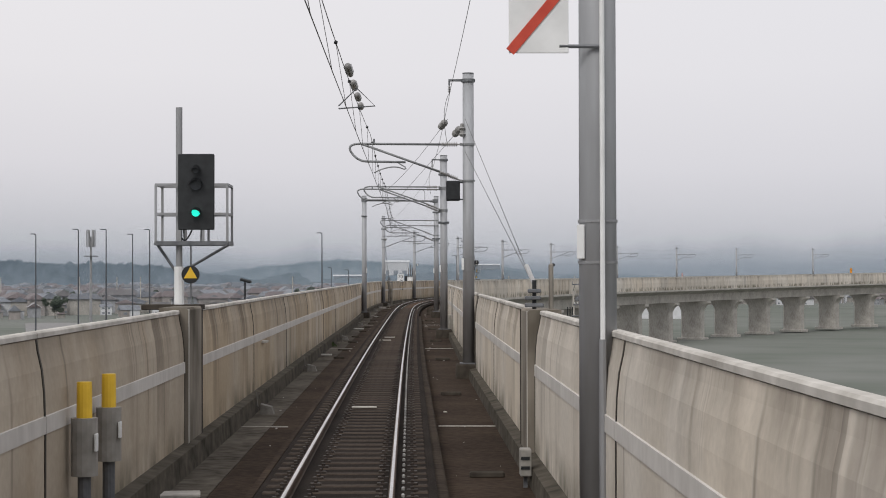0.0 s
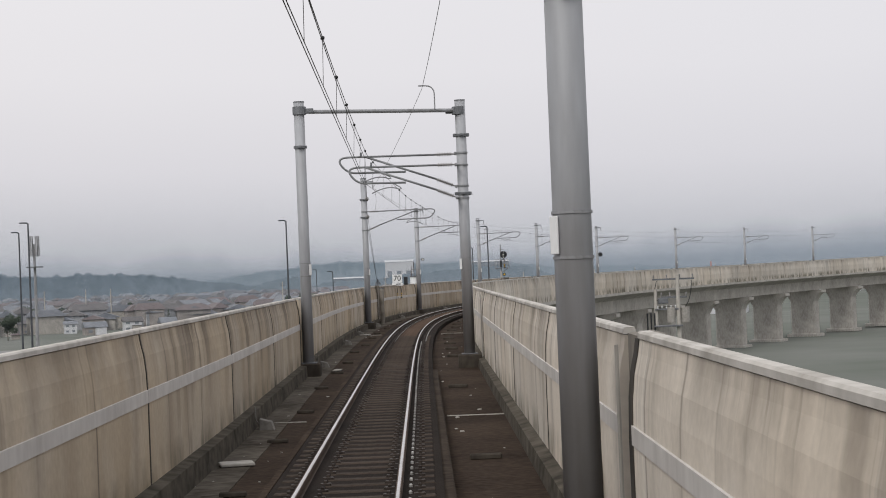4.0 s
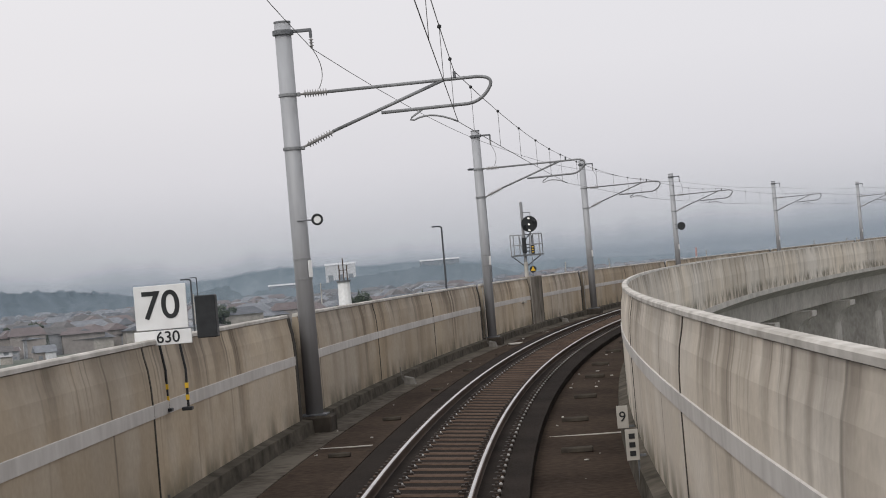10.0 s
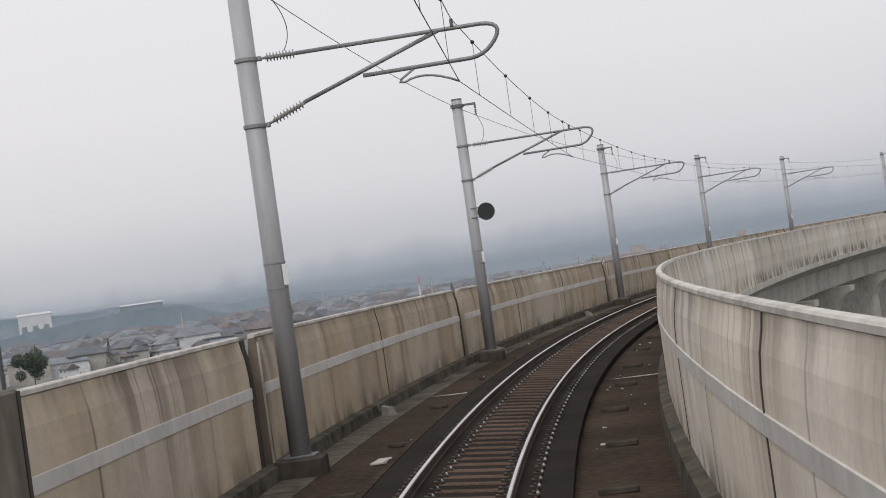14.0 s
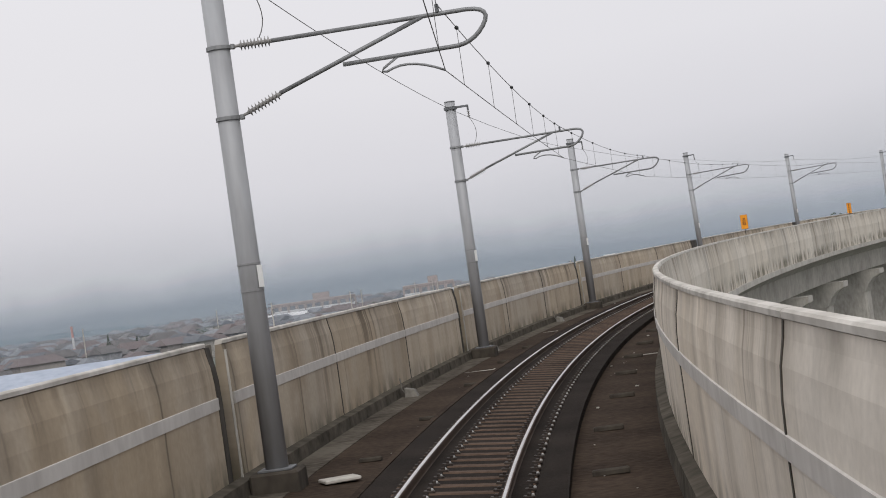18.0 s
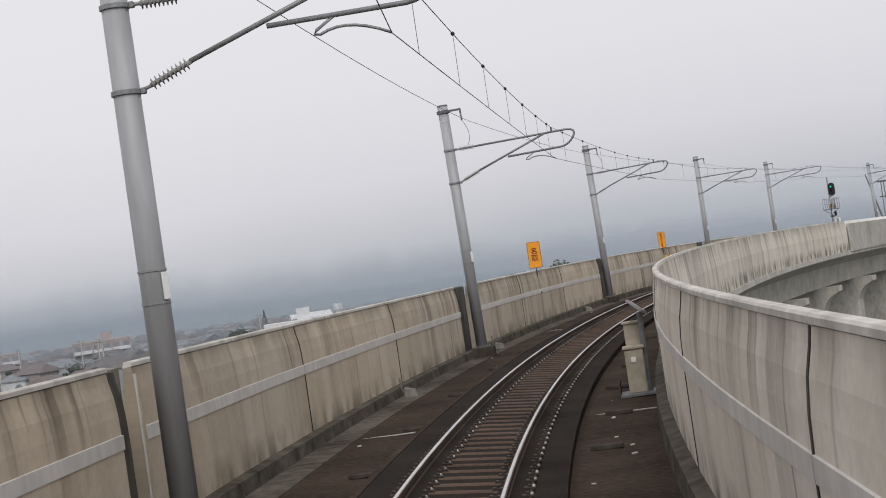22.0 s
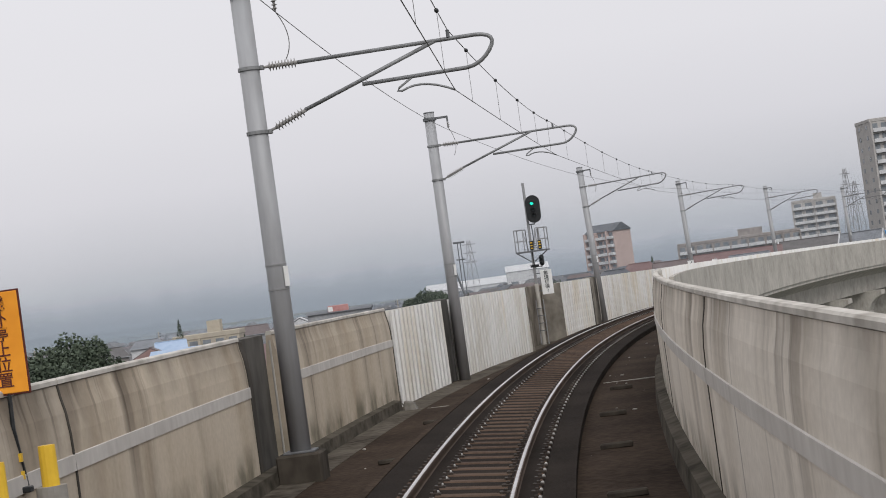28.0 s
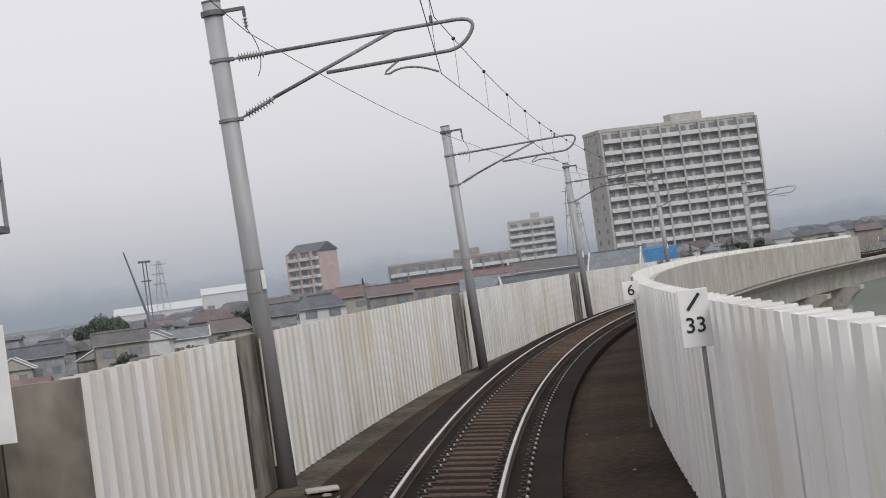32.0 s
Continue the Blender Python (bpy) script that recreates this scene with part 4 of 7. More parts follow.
for z0, z1 in ((5.75, 6.3), (4.90, 5.4)):
    a, b = at(118.5, -0.62, z0), at(160.0, -2.5, z1)
    for q in (0.955, 0.975):
        tagged(part("strain_insulator", ribbed(bmesh.new(), a.lerp(b, q), a.lerp(b, q + 0.013), 0.05, 0.10, 2), INSUL), "grey porcelain strain insulator in an ended wire", "insulator", "strain insulators")
dropper_me = mesh_of("dropper", tube(bmesh.new(), [(0, 0, 0), (0, 0, 1)], 0.0045, n=4), WIRE)
bm = bmesh.new()
bmesh.ops.create_icosphere(bm, subdivisions=1, radius=0.036)
clip_me = mesh_of("clip", bm, BLACK)
for pa, qa, pb, qb in zip(contact_pts, contact_pts[1:], mess_pts, mess_pts[1:]):
    n = max(2, round((qa - pa).length / 5.0))
    low, high = sagging(pa, qa, 0.02, 2 * n), sagging(pb, qb, 0.2, 2 * n)
    for i in range(1, 2 * n, 2):
        a, b = low[i], high[i]
        ob = new("dropper", dropper_me)
        ob.parent = mw
        d = b - a
        ob.matrix_world = Matrix.Translation(a) @ d.to_track_quat("Z", "Y").to_matrix().to_4x4() @ Matrix.Diagonal((1, 1, d.length, 1))
        for p in (b,):
            cl = new("clip", clip_me)
            cl.parent = mw
            cl.matrix_world = Matrix.Translation(p)
# section insulators above the first masts
for k, (t0, t1) in enumerate(((0.56, 0.60), (0.64, 0.675), (0.71, 0.74), (0.77, 0.795))):
    a, b = mess_pts[1].lerp(mess_pts[2], t0), mess_pts[1].lerp(mess_pts[2], t1)
    ob = part("section_insulator", ribbed(bmesh.new(), a, b, 0.06 - 0.004 * k, 0.085 - 0.005 * k, 2), INSUL, smooth=True)
    tagged(ob, "pale porcelain section insulator in the carrier wire", "insulator", "section insulators")
guard = thing("section_guard", "thin dark diamond spreader in the wires", "wire spreader", m=Matrix.Translation(contact_pts[1].lerp(contact_pts[2], 0.6) + Vector((0, 0, 0.5))))
part("spreader", tubed([(-0.34, 0, 0), (0, 0.1, 0.34), (0.34, 0, 0), (-0.34, 0, -0.05)], 0.014, n=6), GALV_DARK, guard)


# ---- signals and signs ----
def lettering(text, size, material, m, parent, vertical=False, name="lettering"):
    cu = bpy.data.curves.new("lettering", "FONT")
    cu.body = "\n".join(text) if vertical else text
    cu.size, cu.align_x, cu.align_y, cu.extrude = size, "CENTER", "CENTER", 0.002
    cu.space_line = 0.95
    cu.offset = size * 0.009
    tmp = new("tmp", cu)
    dg = bpy.context.evaluated_depsgraph_get()
    me = bpy.data.meshes.new_from_object(tmp.evaluated_get(dg))
    bpy.data.objects.remove(tmp)
    me.materials.clear()
    me.materials.append(material)
    ob = new(name, me)
    ob.parent = parent
    ob.matrix_basis = m @ Matrix.Rotation(radians(90), 4, "X")
    return ob


def cage(p, z0, z1, half=0.58, depth=0.75, mid=0.0):
    """A maintenance stand of angle steel: floor, posts, rails and two struts."""
    bm = bmesh.new()
    for y in (-0.12, depth - 0.12):
        box(bm, mid, y, z0, 2 * half, 0.05, 0.06)
    for x in (-half, half):
        box(bm, mid + x, depth / 2 - 0.12, z0, 0.05, depth, 0.06)
    for i in range(9):
        box(bm, mid - half + 0.1 + i * (2 * half - 0.2) / 8, depth / 2 - 0.12, z0 + 0.01, 0.025, depth, 0.03)
    part("floor_grating", bm, GALV_DARK, p)
    for sx in (-1, 1):
        for x, y in ((half, -0.12), (half, depth - 0.12), (half - 0.36, -0.12), (half - 0.36, depth - 0.12)):
            part("post", boxed(mid + sx * x, y, (z0 + z1) / 2, 0.035, 0.035, z1 - z0), GALV, p)
        for z in (z1, (z0 + z1) / 2):
            bm = bmesh.new()
            box(bm, mid + sx * (half - 0.18), -0.12, z, 0.36, 0.03, 0.035)
            box(bm, mid + sx * (half - 0.18), depth - 0.12, z, 0.36, 0.03, 0.035)
            box(bm, mid + sx * half, depth / 2 - 0.12, z, 0.03, depth, 0.035)
            part("guard_rail", bm, GALV, p)
        part("guard_strut", tubed([(mid + sx * (half - 0.36), -0.12, z1), (mid + sx * 0.12, 0.05, z0)], 0.014, n=5), GALV, p)
        part("knee_strut", tubed([(mid + sx * half, 0.1, z0 - 0.02), (sx * 0.06, 0.05, z0 - 0.42)], 0.024, n=6), GALV_DARK, p)


def triangle_disc(p, x, z):
    d = part("marker_disc", tubed([(x, -0.17, z), (x, -0.15, z)], 0.135, n=28), BLACK, p, "black disc with a yellow triangle")
    bm = bmesh.new()
    vs = [bm.verts.new((x + 0.115 * math.sin(a), -0.176, z + 0.115 * math.cos(a))) for a in (0, 2 * math.pi / 3, 4 * math.pi / 3)]
    g = bmesh.ops.extrude_face_region(bm, geom=[bm.faces.new(vs)])
    bmesh.ops.translate(bm, vec=(0, 0.006, 0), verts=[v for v in g["geom"] if isinstance(v, bmesh.types.BMVert)])
    part("triangle", bm, YELLOW, d)
    part("disc_stem", tubed([(x, -0.13, z - 0.35), (x, -0.13, z + 0.5)], 0.014, n=5), GALV_DARK, p)


GREEN_ON = glowing("lit_green_lens", (0.02, 0.85, 0.62), 1.1)
WHITE_ON = glowing("lit_white_lens", (1.0, 0.97, 0.92), 1.0)
LENS = surface("dark_lens", (0.02, 0.025, 0.03), (0.10, 0.11, 0.12), 0.15, 4, (1, 1, 1), 0.0)


def lens(p, x, z, material, r=0.06, y=-0.17, label=""):
    part("lens", tubed([(x, y - 0.012, z), (x, y, z)], r, n=18), material, p, label)
    bm = bmesh.new()
    pts = [(x + (r + 0.02) * math.cos(a), z + (r + 0.02) * math.sin(a)) for a in [math.pi * i / 10 for i in range(11)]]
    ring = [[bm.verts.new((px, y - d, pz - 0.3 * d)) for px, pz in pts] for d in (0.0, 0.16)]
    for i in range(10):
        bm.faces.new((ring[0][i], ring[0][i + 1], ring[1][i + 1], ring[1][i]))
    g = bmesh.ops.solidify(bm, geom=bm.faces[:], thickness=0.006)
    part("hood", bm, BLACK, p)


def signal_post(p, top, bottom=-0.2, r=0.055):
    part("post_tube", tubed([(0, 0, bottom), (0, 0, top)], r, n=10), GALV, p)


# rectangular two-lens signal showing green
s1 = thing("signal", "rectangular black colour-light signal showing green over a caged stand", "railway signal", "signals by the line", m=frame_at(28.2, -2.70, 0))
signal_post(s1, 4.85, -0.3, 0.05)
b = part("signal_board", boxed(0.27, -0.1, 3.57, 0.54, 0.10, 1.14, 0.012), BLACK, s1)
lens(b, 0.27, 3.26, GREEN_ON, 0.062, label="lit green lens")
lens(b, 0.27, 3.68, LENS, 0.085)
lens(b, 0.27, 3.90, LENS, 0.05)
cage(s1, 2.80, 3.68, 0.535, mid=0.20)
triangle_disc(s1, 0.19, 2.33)
part("lower_sleeve", tubed([(0, 0, 1.8), (0, 0, 2.45)], 0.075, n=10), WHITE, s1)
part("plinth", boxed(-0.1, 0.1, 1.84, 0.9, 0.5, 0.08, 0.01), CONCRETE_DARK, s1)
part("cable", tubed(arc_points((0.2, -0.05, 3.0), (0.1, -0.1, 2.75), (0.03, 0, 2.9), 6), 0.012, n=5), BLACK, s1)

# round three-lamp signal
s2 = thing("signal", "round black signal with three white lamps over a caged stand", "railway signal", "signals by the line", m=frame_at(234.9, -3.26, 0))
signal_post(s2, 4.85, -0.3, 0.06)
b = part("signal_disc", tubed([(0.30, -0.2, 3.95), (0.30, -0.12, 3.95)], 0.32, n=36), BLACK, s2)
for dz in (-0.235, 0, 0.235):
    lens(b, 0.30, 3.95 + dz, WHITE_ON, 0.047, -0.21, "lit white lens")
for dx, dz in ((-0.2, -0.08), (0.2, 0.1), (-0.12, -0.22)):
    lens(b, 0.30 + dx, 3.95 + dz, LENS, 0.045, -0.21)
part("disc_mount", tubed([(0, 0, 3.55), (0.30, -0.05, 3.52), (0.30, -0.1, 3.64)], 0.03, n=6), GALV_DARK, s2)
part("top_arm", tubed([(0, 0, 4.42), (0.34, -0.05, 4.42), (0.34, -0.05, 4.25)], 0.018, n=6), GALV_DARK, s2)
cage(s2, 2.72, 3.55, mid=0.05)
part("inner_post", tubed([(0.32, 0.1, 2.7), (0.32, 0.1, 3.5)], 0.045, n=8), GALV, s2)
nb = part("number_box", boxed(0.36, -0.15, 2.93, 0.14, 0.05, 0.34, 0.008), BLACK, s2, "dark number box with dull yellow bars")
for k in range(3):
    part("bar", boxed(0.36, -0.18, 2.83 + 0.10 * k, 0.08, 0.006, 0.035), YELLOW, nb)
for k in range(3):
    part("cross_bar", boxed(0.14, -0.02, 2.88 + 0.13 * k, 0.42, 0.03, 0.03, 0.004), BLACK, s2)
part("relay_case", boxed(0.02, -0.10, 3.12, 0.16, 0.12, 0.62, 0.02), BLACK, s2, "dark relay case")
part("drop_cable", tubed(arc_points((0.30, -0.12, 3.6), (-0.12, -0.1, 3.2), (0.05, -0.08, 2.6), 8), 0.014, n=5), BLACK, s2)
triangle_disc(s2, 0.30, 2.14)
part("lower_sleeve", tubed([(0, 0, 1.6), (0, 0, 2.45)], 0.08, n=12), CONCRETE_PALE, s2)
part("cable", tubed(arc_points((0.3, -0.1, 3.55), (0.15, -0.1, 3.35), (0.02, 0, 3.5), 6), 0.014, n=5), BLACK, s2)

# oval three-lens signal showing green, with the radio board below
s3 = thing("signal", "oval black colour-light signal showing green over a caged stand", "railway signal", "signals by the line", m=frame_at(504.6, -3.86, -0.07))
signal_post(s3, 6.0, -0.9, 0.055)
bm = bmesh.new()
out_ = [(0.31 + 0.29 * math.cos(a), 4.90 + (0.27 if math.sin(a) >= 0 else -0.27) + 0.29 * math.sin(a)) for a in [2 * math.pi * i / 32 for i in range(32)]]
f = bm.faces.new([bm.verts.new((x, -0.2, z)) for x, z in out_])
g = bmesh.ops.extrude_face_region(bm, geom=[f])
bmesh.ops.translate(bm, vec=(0, 0.09, 0), verts=[v for v in g["geom"] if isinstance(v, bmesh.types.BMVert)])
b = part("signal_board", bm, BLACK, s3)
lens(b, 0.29, 5.14, GREEN_ON, 0.07, -0.205, "lit green lens")
lens(b, 0.31, 4.88, LENS, 0.07, -0.205)
lens(b, 0.33, 4.66, LENS, 0.07, -0.205)
part("board_mount", tubed([(0, 0, 4.3), (0.28, -0.05, 4.3), (0.28, -0.1, 4.4)], 0.03, n=6), GALV_DARK, s3)
cage(s3, 3.22, 4.13, 0.62)
part("inner_post", tubed([(0.33, 0.1, 3.2), (0.33, 0.1, 4.1)], 0.045, n=8), GALV, s3)
nb = part("number_box", boxed(0.38, -0.15, 3.45, 0.15, 0.05, 0.36, 0.008), BLACK, s3, "dark number box with dull yellow bars")
for k in range(3):
    part("bar", boxed(0.38, -0.18, 3.34 + 0.11 * k, 0.09, 0.006, 0.04), YELLOW, nb)
bm = bmesh.new()
for k in range(4):
    box(bm, 0.1, 0.0, 3.34 + 0.09 * k, 0.32, 0.03, 0.022)
part("cross_bars", bm, GALV_DARK, s3)
nb = part("number_box", boxed(0.05, -0.15, 3.45, 0.15, 0.05, 0.36, 0.008), BLACK, s3, "dark number box with dull yellow bars")
for k in range(3):
    part("bar", boxed(0.05, -0.18, 3.34 + 0.11 * k, 0.09, 0.006, 0.04), YELLOW, nb)
part("drop_cable", tubed(arc_points((0.12, -0.06, 4.3), (0.2, -0.08, 3.7), (0.06, -0.08, 3.3), 8) + arc_points((0.06, -0.08, 3.3), (-0.02, -0.08, 2.9), (0.1, -0.1, 2.5), 8), 0.02, n=6), BLACK, s3)
part("bracket", boxed(0.05, -0.08, 2.62, 0.34, 0.06, 0.10, 0.01), BLACK, s3)
sub = part("repeater_head", boxed(0.37, -0.15, 2.82, 0.19, 0.16, 0.44, 0.06), BLACK, s3)
lens(sub, 0.37, 2.94, LENS, 0.05, -0.235)
lens(sub, 0.37, 2.73, LENS, 0.05, -0.235)
part("repeater_arm", tubed([(0, 0, 2.58), (0.37, -0.1, 2.58), (0.37, -0.12, 2.65)], 0.025, n=6), GALV_DARK, s3)
brd = part("notice_board", boxed(0.46, -0.12, 1.92, 0.46, 0.02, 0.98, 0.004), WHITE, s3, "white upright board with black characters")
lettering("無線切換?", 0.19, BLACK, Matrix.Translation((0.46, -0.135, 1.92)), brd, vertical=True)
part("board_arm", tubed([(0, 0, 2.3), (0.3, -0.1, 2.3)], 0.02, n=6), GALV_DARK, s3)
part("board_arm", tubed([(0, 0, 1.6), (0.3, -0.1, 1.6)], 0.02, n=6), GALV_DARK, s3)
for x in (-0.09, 0.21):
    part("ladder_rail", boxed(x, -0.14, 0.3, 0.04, 0.035, 1.9, 0.008), GALV, s3)
part("lower_sleeve", tubed([(0, 0, -0.9), (0, 0, 1.9)], 0.085, n=12), CONCRETE_PALE, s3)
for k in range(4):
    part("rung", boxed(0.06, -0.17, 0.0 + 0.3 * k, 0.3, 0.03, 0.03), GALV_DARK, s3)

# speed board
sp = thing("speed_board", "white speed board reading 70 hooked over the parapet", "sign", m=frame_at(182.3, wall_left(182.3) + 0.02, 0))
b = part("upper_plate", boxed(0, 0, 2.20, 0.62, 0.025, 0.52, 0.004), WHITE, sp)
lettering("70", 0.47, BLACK, Matrix.Translation((0, -0.016, 2.21)), b)
b = part("lower_plate", boxed(0.0, 0, 1.84, 0.68, 0.025, 0.17, 0.004), WHITE, sp)
lettering("630", 0.19, BLACK, Matrix.Translation((0.06, -0.016, 1.84)), b)
part("back_box", boxed(0.52, 0.1, 2.05, 0.24, 0.16, 0.50, 0.01), BLACK, sp, "black box behind the board")
for x in (-0.02, 0.22):
    part("strut", tubed([(x - 0.04, 0.0, 1.80), (x, 0.06, 1.45), (x, 0.05, 1.0)], 0.016, n=6), BLACK, sp)
    for k in range(2):
        part("stripe", boxed(x, 0.045, 1.12 + 0.14 * k, 0.04, 0.04, 0.06), YELLOW, sp)
    part("foot", boxed(x, 0.0, 0.99, 0.12, 0.12, 0.04, 0.006), BLACK, sp)


SIGN_BROWN = surface("dark_red_lettering", (0.07, 0.014, 0.01), (0.11, 0.025, 0.018), 0.6, 6, (1, 1, 1), 0.0)


def orange_board(s, u, w, h, top, text, size, label):
    p = thing("orange_board", label, "sign", "orange boards on the parapet", m=frame_at(s, u, 0))
    b = part("plate", boxed(0, 0, top - h / 2, w, 0.025, h, 0.004), ORANGE, p)
    lettering(text, size, SIGN_BROWN, Matrix.Translation((0, -0.016, top - h / 2)), b, vertical=True)
    part("frame_strip", boxed(0, 0.004, top - h / 2, w + 0.03, 0.02, h + 0.03, 0.004), SIGN_BROWN, p)
    part("stem", tubed([(0, 0.03, top - 0.2), (0, 0.0, 1.5), (0.02, 0.12, 1.0)], 0.02, n=6), BLACK, p)
    for k in range(2):
        part("stripe", boxed(0.015, 0.02, 1.10 + 0.15 * k, 0.045, 0.045, 0.07), YELLOW, p)
    part("foot", boxed(0.02, -0.02, 0.98, 0.16, 0.12, 0.05, 0.008), BLACK, p)
    return p


orange_board(410.3, wall_left(410) - 0.05, 0.46, 0.94, 2.86, "名取", 0.27, "orange upright board with two dark red characters on the parapet")
orange_board(445.0, wall_left(445) - 0.02, 0.36, 0.86, 2.66, "機外停止位置", 0.137, "orange upright board with six dark characters on the parapet")
# figures on the inner barrier and small kilometre boards at the wall foot
for s, z, txt, size in ((504.0, 1.62, "33", 0.17), (516.7, 1.72, "6", 0.22)):
    g = thing("number_board", "small white board with dark figures on the inner barrier", "sign", "number boards", m=frame_at(s, 2.44, 0))
    b = part("plate", boxed(0, 0, z + (0.06 if txt == "33" else 0.0), 0.24, 0.02, 0.46 if txt == "33" else 0.27, 0.004), WHITE, g)
    lettering(txt, size, BLACK, Matrix.Translation((0, -0.014, z)), b)
    if txt == "33":
        part("slope_mark", boxed(0, 0, 0, 0.16, 0.01, 0.024, 0, Matrix.Translation((0, -0.014, z + 0.19)) @ Matrix.Rotation(radians(-50), 4, "Y")), BLACK, b)
    part("stem", tubed([(0.04, 0.03, -0.3), (0.04, 0.03, z + 0.2)], 0.02, n=6), GALV, g)


def kilometre_board(s, u, z, txt):
    g = thing("kilometre_board", "small weathered white board with dark figures at the wall foot", "sign", "kilometre boards", m=frame_at(s, u, 0))
    b = part("plate", boxed(0, 0, z, 0.15, 0.015, 0.30 if len(txt) == 1 else 0.36, 0.003), CONCRETE_PALE, g)
    if len(txt) == 1:
        lettering(txt, 0.19, BLACK, Matrix.Translation((0, -0.01, z)), b)
    else:
        for k in range(3):
            part("bar", boxed(0, -0.01, z - 0.10 + 0.10 * k, 0.07, 0.006, 0.06, 0.0), BLACK, b)
    part("bracket", boxed(0.04, 0.03, z - 0.13, 0.22, 0.02, 0.03, 0.004), GALV_DARK, g)
    part("stem", tubed([(0.06, 0.02, -0.42), (0.06, 0.02, z + 0.1)], 0.014, n=6), GALV_DARK, g)


for s, u, z, txt in ((185.4, 2.38, 0.22, "9"), (182.2, 2.38, 0.16, "bar"), (397.3, 2.30, 0.3, "7")):
    kilometre_board(s, u, z, txt)


# ---- sleepers ----
def upright(s, u, z, tilt=True):
    m = Matrix.Translation(canted(s, u, z) if tilt else at(s, u, z)) @ Matrix.Rotation(-heading(s), 4, "Z")
    return m @ Matrix.Rotation(cant(s), 4, "Y") if tilt else m


PITCH = 0.665
SLEEPER_S = [S_FIRST + PITCH * i for i in range(int((648 - S_FIRST) / PITCH))]
sleeper_me = mesh_of("sleeper", boxed(0.035, 0, 0, 1.62, 0.20, 0.13, 0.02), SLEEPER)
track = thing("sleepers", "brown-grey concrete sleepers in a dark track bed", "sleepers", kind="structure")
near_sleepers = [s for s in SLEEPER_S if 6 < s < 200]
SLEEPER_OLD = surface("old_sleeper_concrete", (0.024, 0.0185, 0.015), (0.068, 0.053, 0.043), 0.9, 14, (1, 1, 1), 0.2, random_tone=0.15, spec=0.08)
old_me = mesh_of("sleeper", boxed(0.035, 0, 0, 1.90, 0.20, 0.13, 0.02), SLEEPER_OLD)
for s in near_sleepers[:300]:
    ob = new("sleeper", old_me if s < 142 else sleeper_me)
    ob.parent = track
    ob.matrix_world = upright(s, 0, -0.205)


def joined(name, mesh, placings, material):
    """Many alike pieces joined into one mesh."""
    co = np.array([v.co[:] for v in mesh.vertices])
    faces = [tuple(p.vertices) for p in mesh.polygons]
    vs, fs = [], []
    for m in placings:
        a = np.array(m)
        k = len(vs) * len(co)
        vs.append(co @ a[:3, :3].T + a[:3, 3])
        fs += [tuple(i + k for i in f) for f in faces]
    me = bpy.data.meshes.new(name)
    me.from_pydata(np.concatenate(vs).tolist(), [], fs)
    me.materials.append(material)
    return me


rest = [s for s in SLEEPER_S if s not in set(near_sleepers[:300])]
tagged(part("sleeper_rows", joined("sleeper_rows", sleeper_me, [upright(s, 0, -0.205) for s in rest], SLEEPER), SLEEPER, track), kind="stuff")
fast_bm = bmesh.new()
box(fast_bm, 0, 0, 0, 0.13, 0.09, 0.035, 0.008)
box(fast_bm, 0, 0, 0.028, 0.045, 0.045, 0.04, 0.008)
FAST = surface("rusty_fastening", (0.022, 0.016, 0.013), (0.075, 0.06, 0.05), 0.6, 40, (1, 1, 1), 0.1, metal=0.4, lo=0.40, hi=0.72)
fast_me = mesh_of("fastening", fast_bm, FAST)
tagged(part("fastenings", joined("fastenings", fast_me, [upright(s, side * 0.5655 + k, -0.13) for s in SLEEPER_S for side in (-1, 1) for k in (-0.12, 0.23)], FAST), FAST, track), kind="stuff")
CLIP = surface("bright_clip", (0.16, 0.155, 0.15), (0.50, 0.49, 0.47), 0.45, 25, (1, 1, 1), 0.0, metal=0.3)
tie_me = mesh_of("anchor_clip", boxed(0, 0, 0, 0.04, 0.06, 0.05, 0.012), CLIP)
tagged(part("anchor_clips", joined("anchor_clips", tie_me, [upright(s + 0.02, k, -0.115) for s in SLEEPER_S for k in ((0.84, -0.31) if s > 134 else (0.69,))], CLIP), CLIP, track), kind="stuff")

# ---- small things on the deck ----
rnd = random.Random(4)
plate_me = mesh_of("cover_bar", boxed(0, 0, 0.012, 0.46, 0.14, 0.085, 0.018), CONCRETE_DARK)
for i in range(98):
    s = 8 + 5.6 * i + rnd.uniform(-0.4, 0.4)
    if (s < 130 and i % 3) or s > 472:
        continue
    u = 1.72 + rnd.uniform(-0.08, 0.08)
    ob = new("drain_bar", plate_me)
    ob.matrix_world = Matrix.Translation(at(s, u, deck_z(s, u) + 0.022)) @ Matrix.Rotation(-heading(s) + rnd.uniform(-0.06, 0.06), 4, "Z")
    tagged(ob, "short dark bar lying across the deck beside the track", "drain bar", "bars on the deck")
for i in range(60):
    s = 60 + 7.1 * i + rnd.uniform(-0.8, 0.8)
    u = -1.62 + rnd.uniform(-0.1, 0.1) - (0.15 if s > 150 else 0)
    ob = new("drain_bar", plate_me)
    ob.matrix_world = Matrix.Translation(at(s, u, deck_z(s, u) + 0.022)) @ Matrix.Rotation(-heading(s) + rnd.uniform(-0.06, 0.06), 4, "Z") @ Matrix.Diagonal((0.75, 0.8, 0.8, 1))
    tagged(ob, "short dark bar lying across the deck beside the track", "drain bar", "bars on the deck")
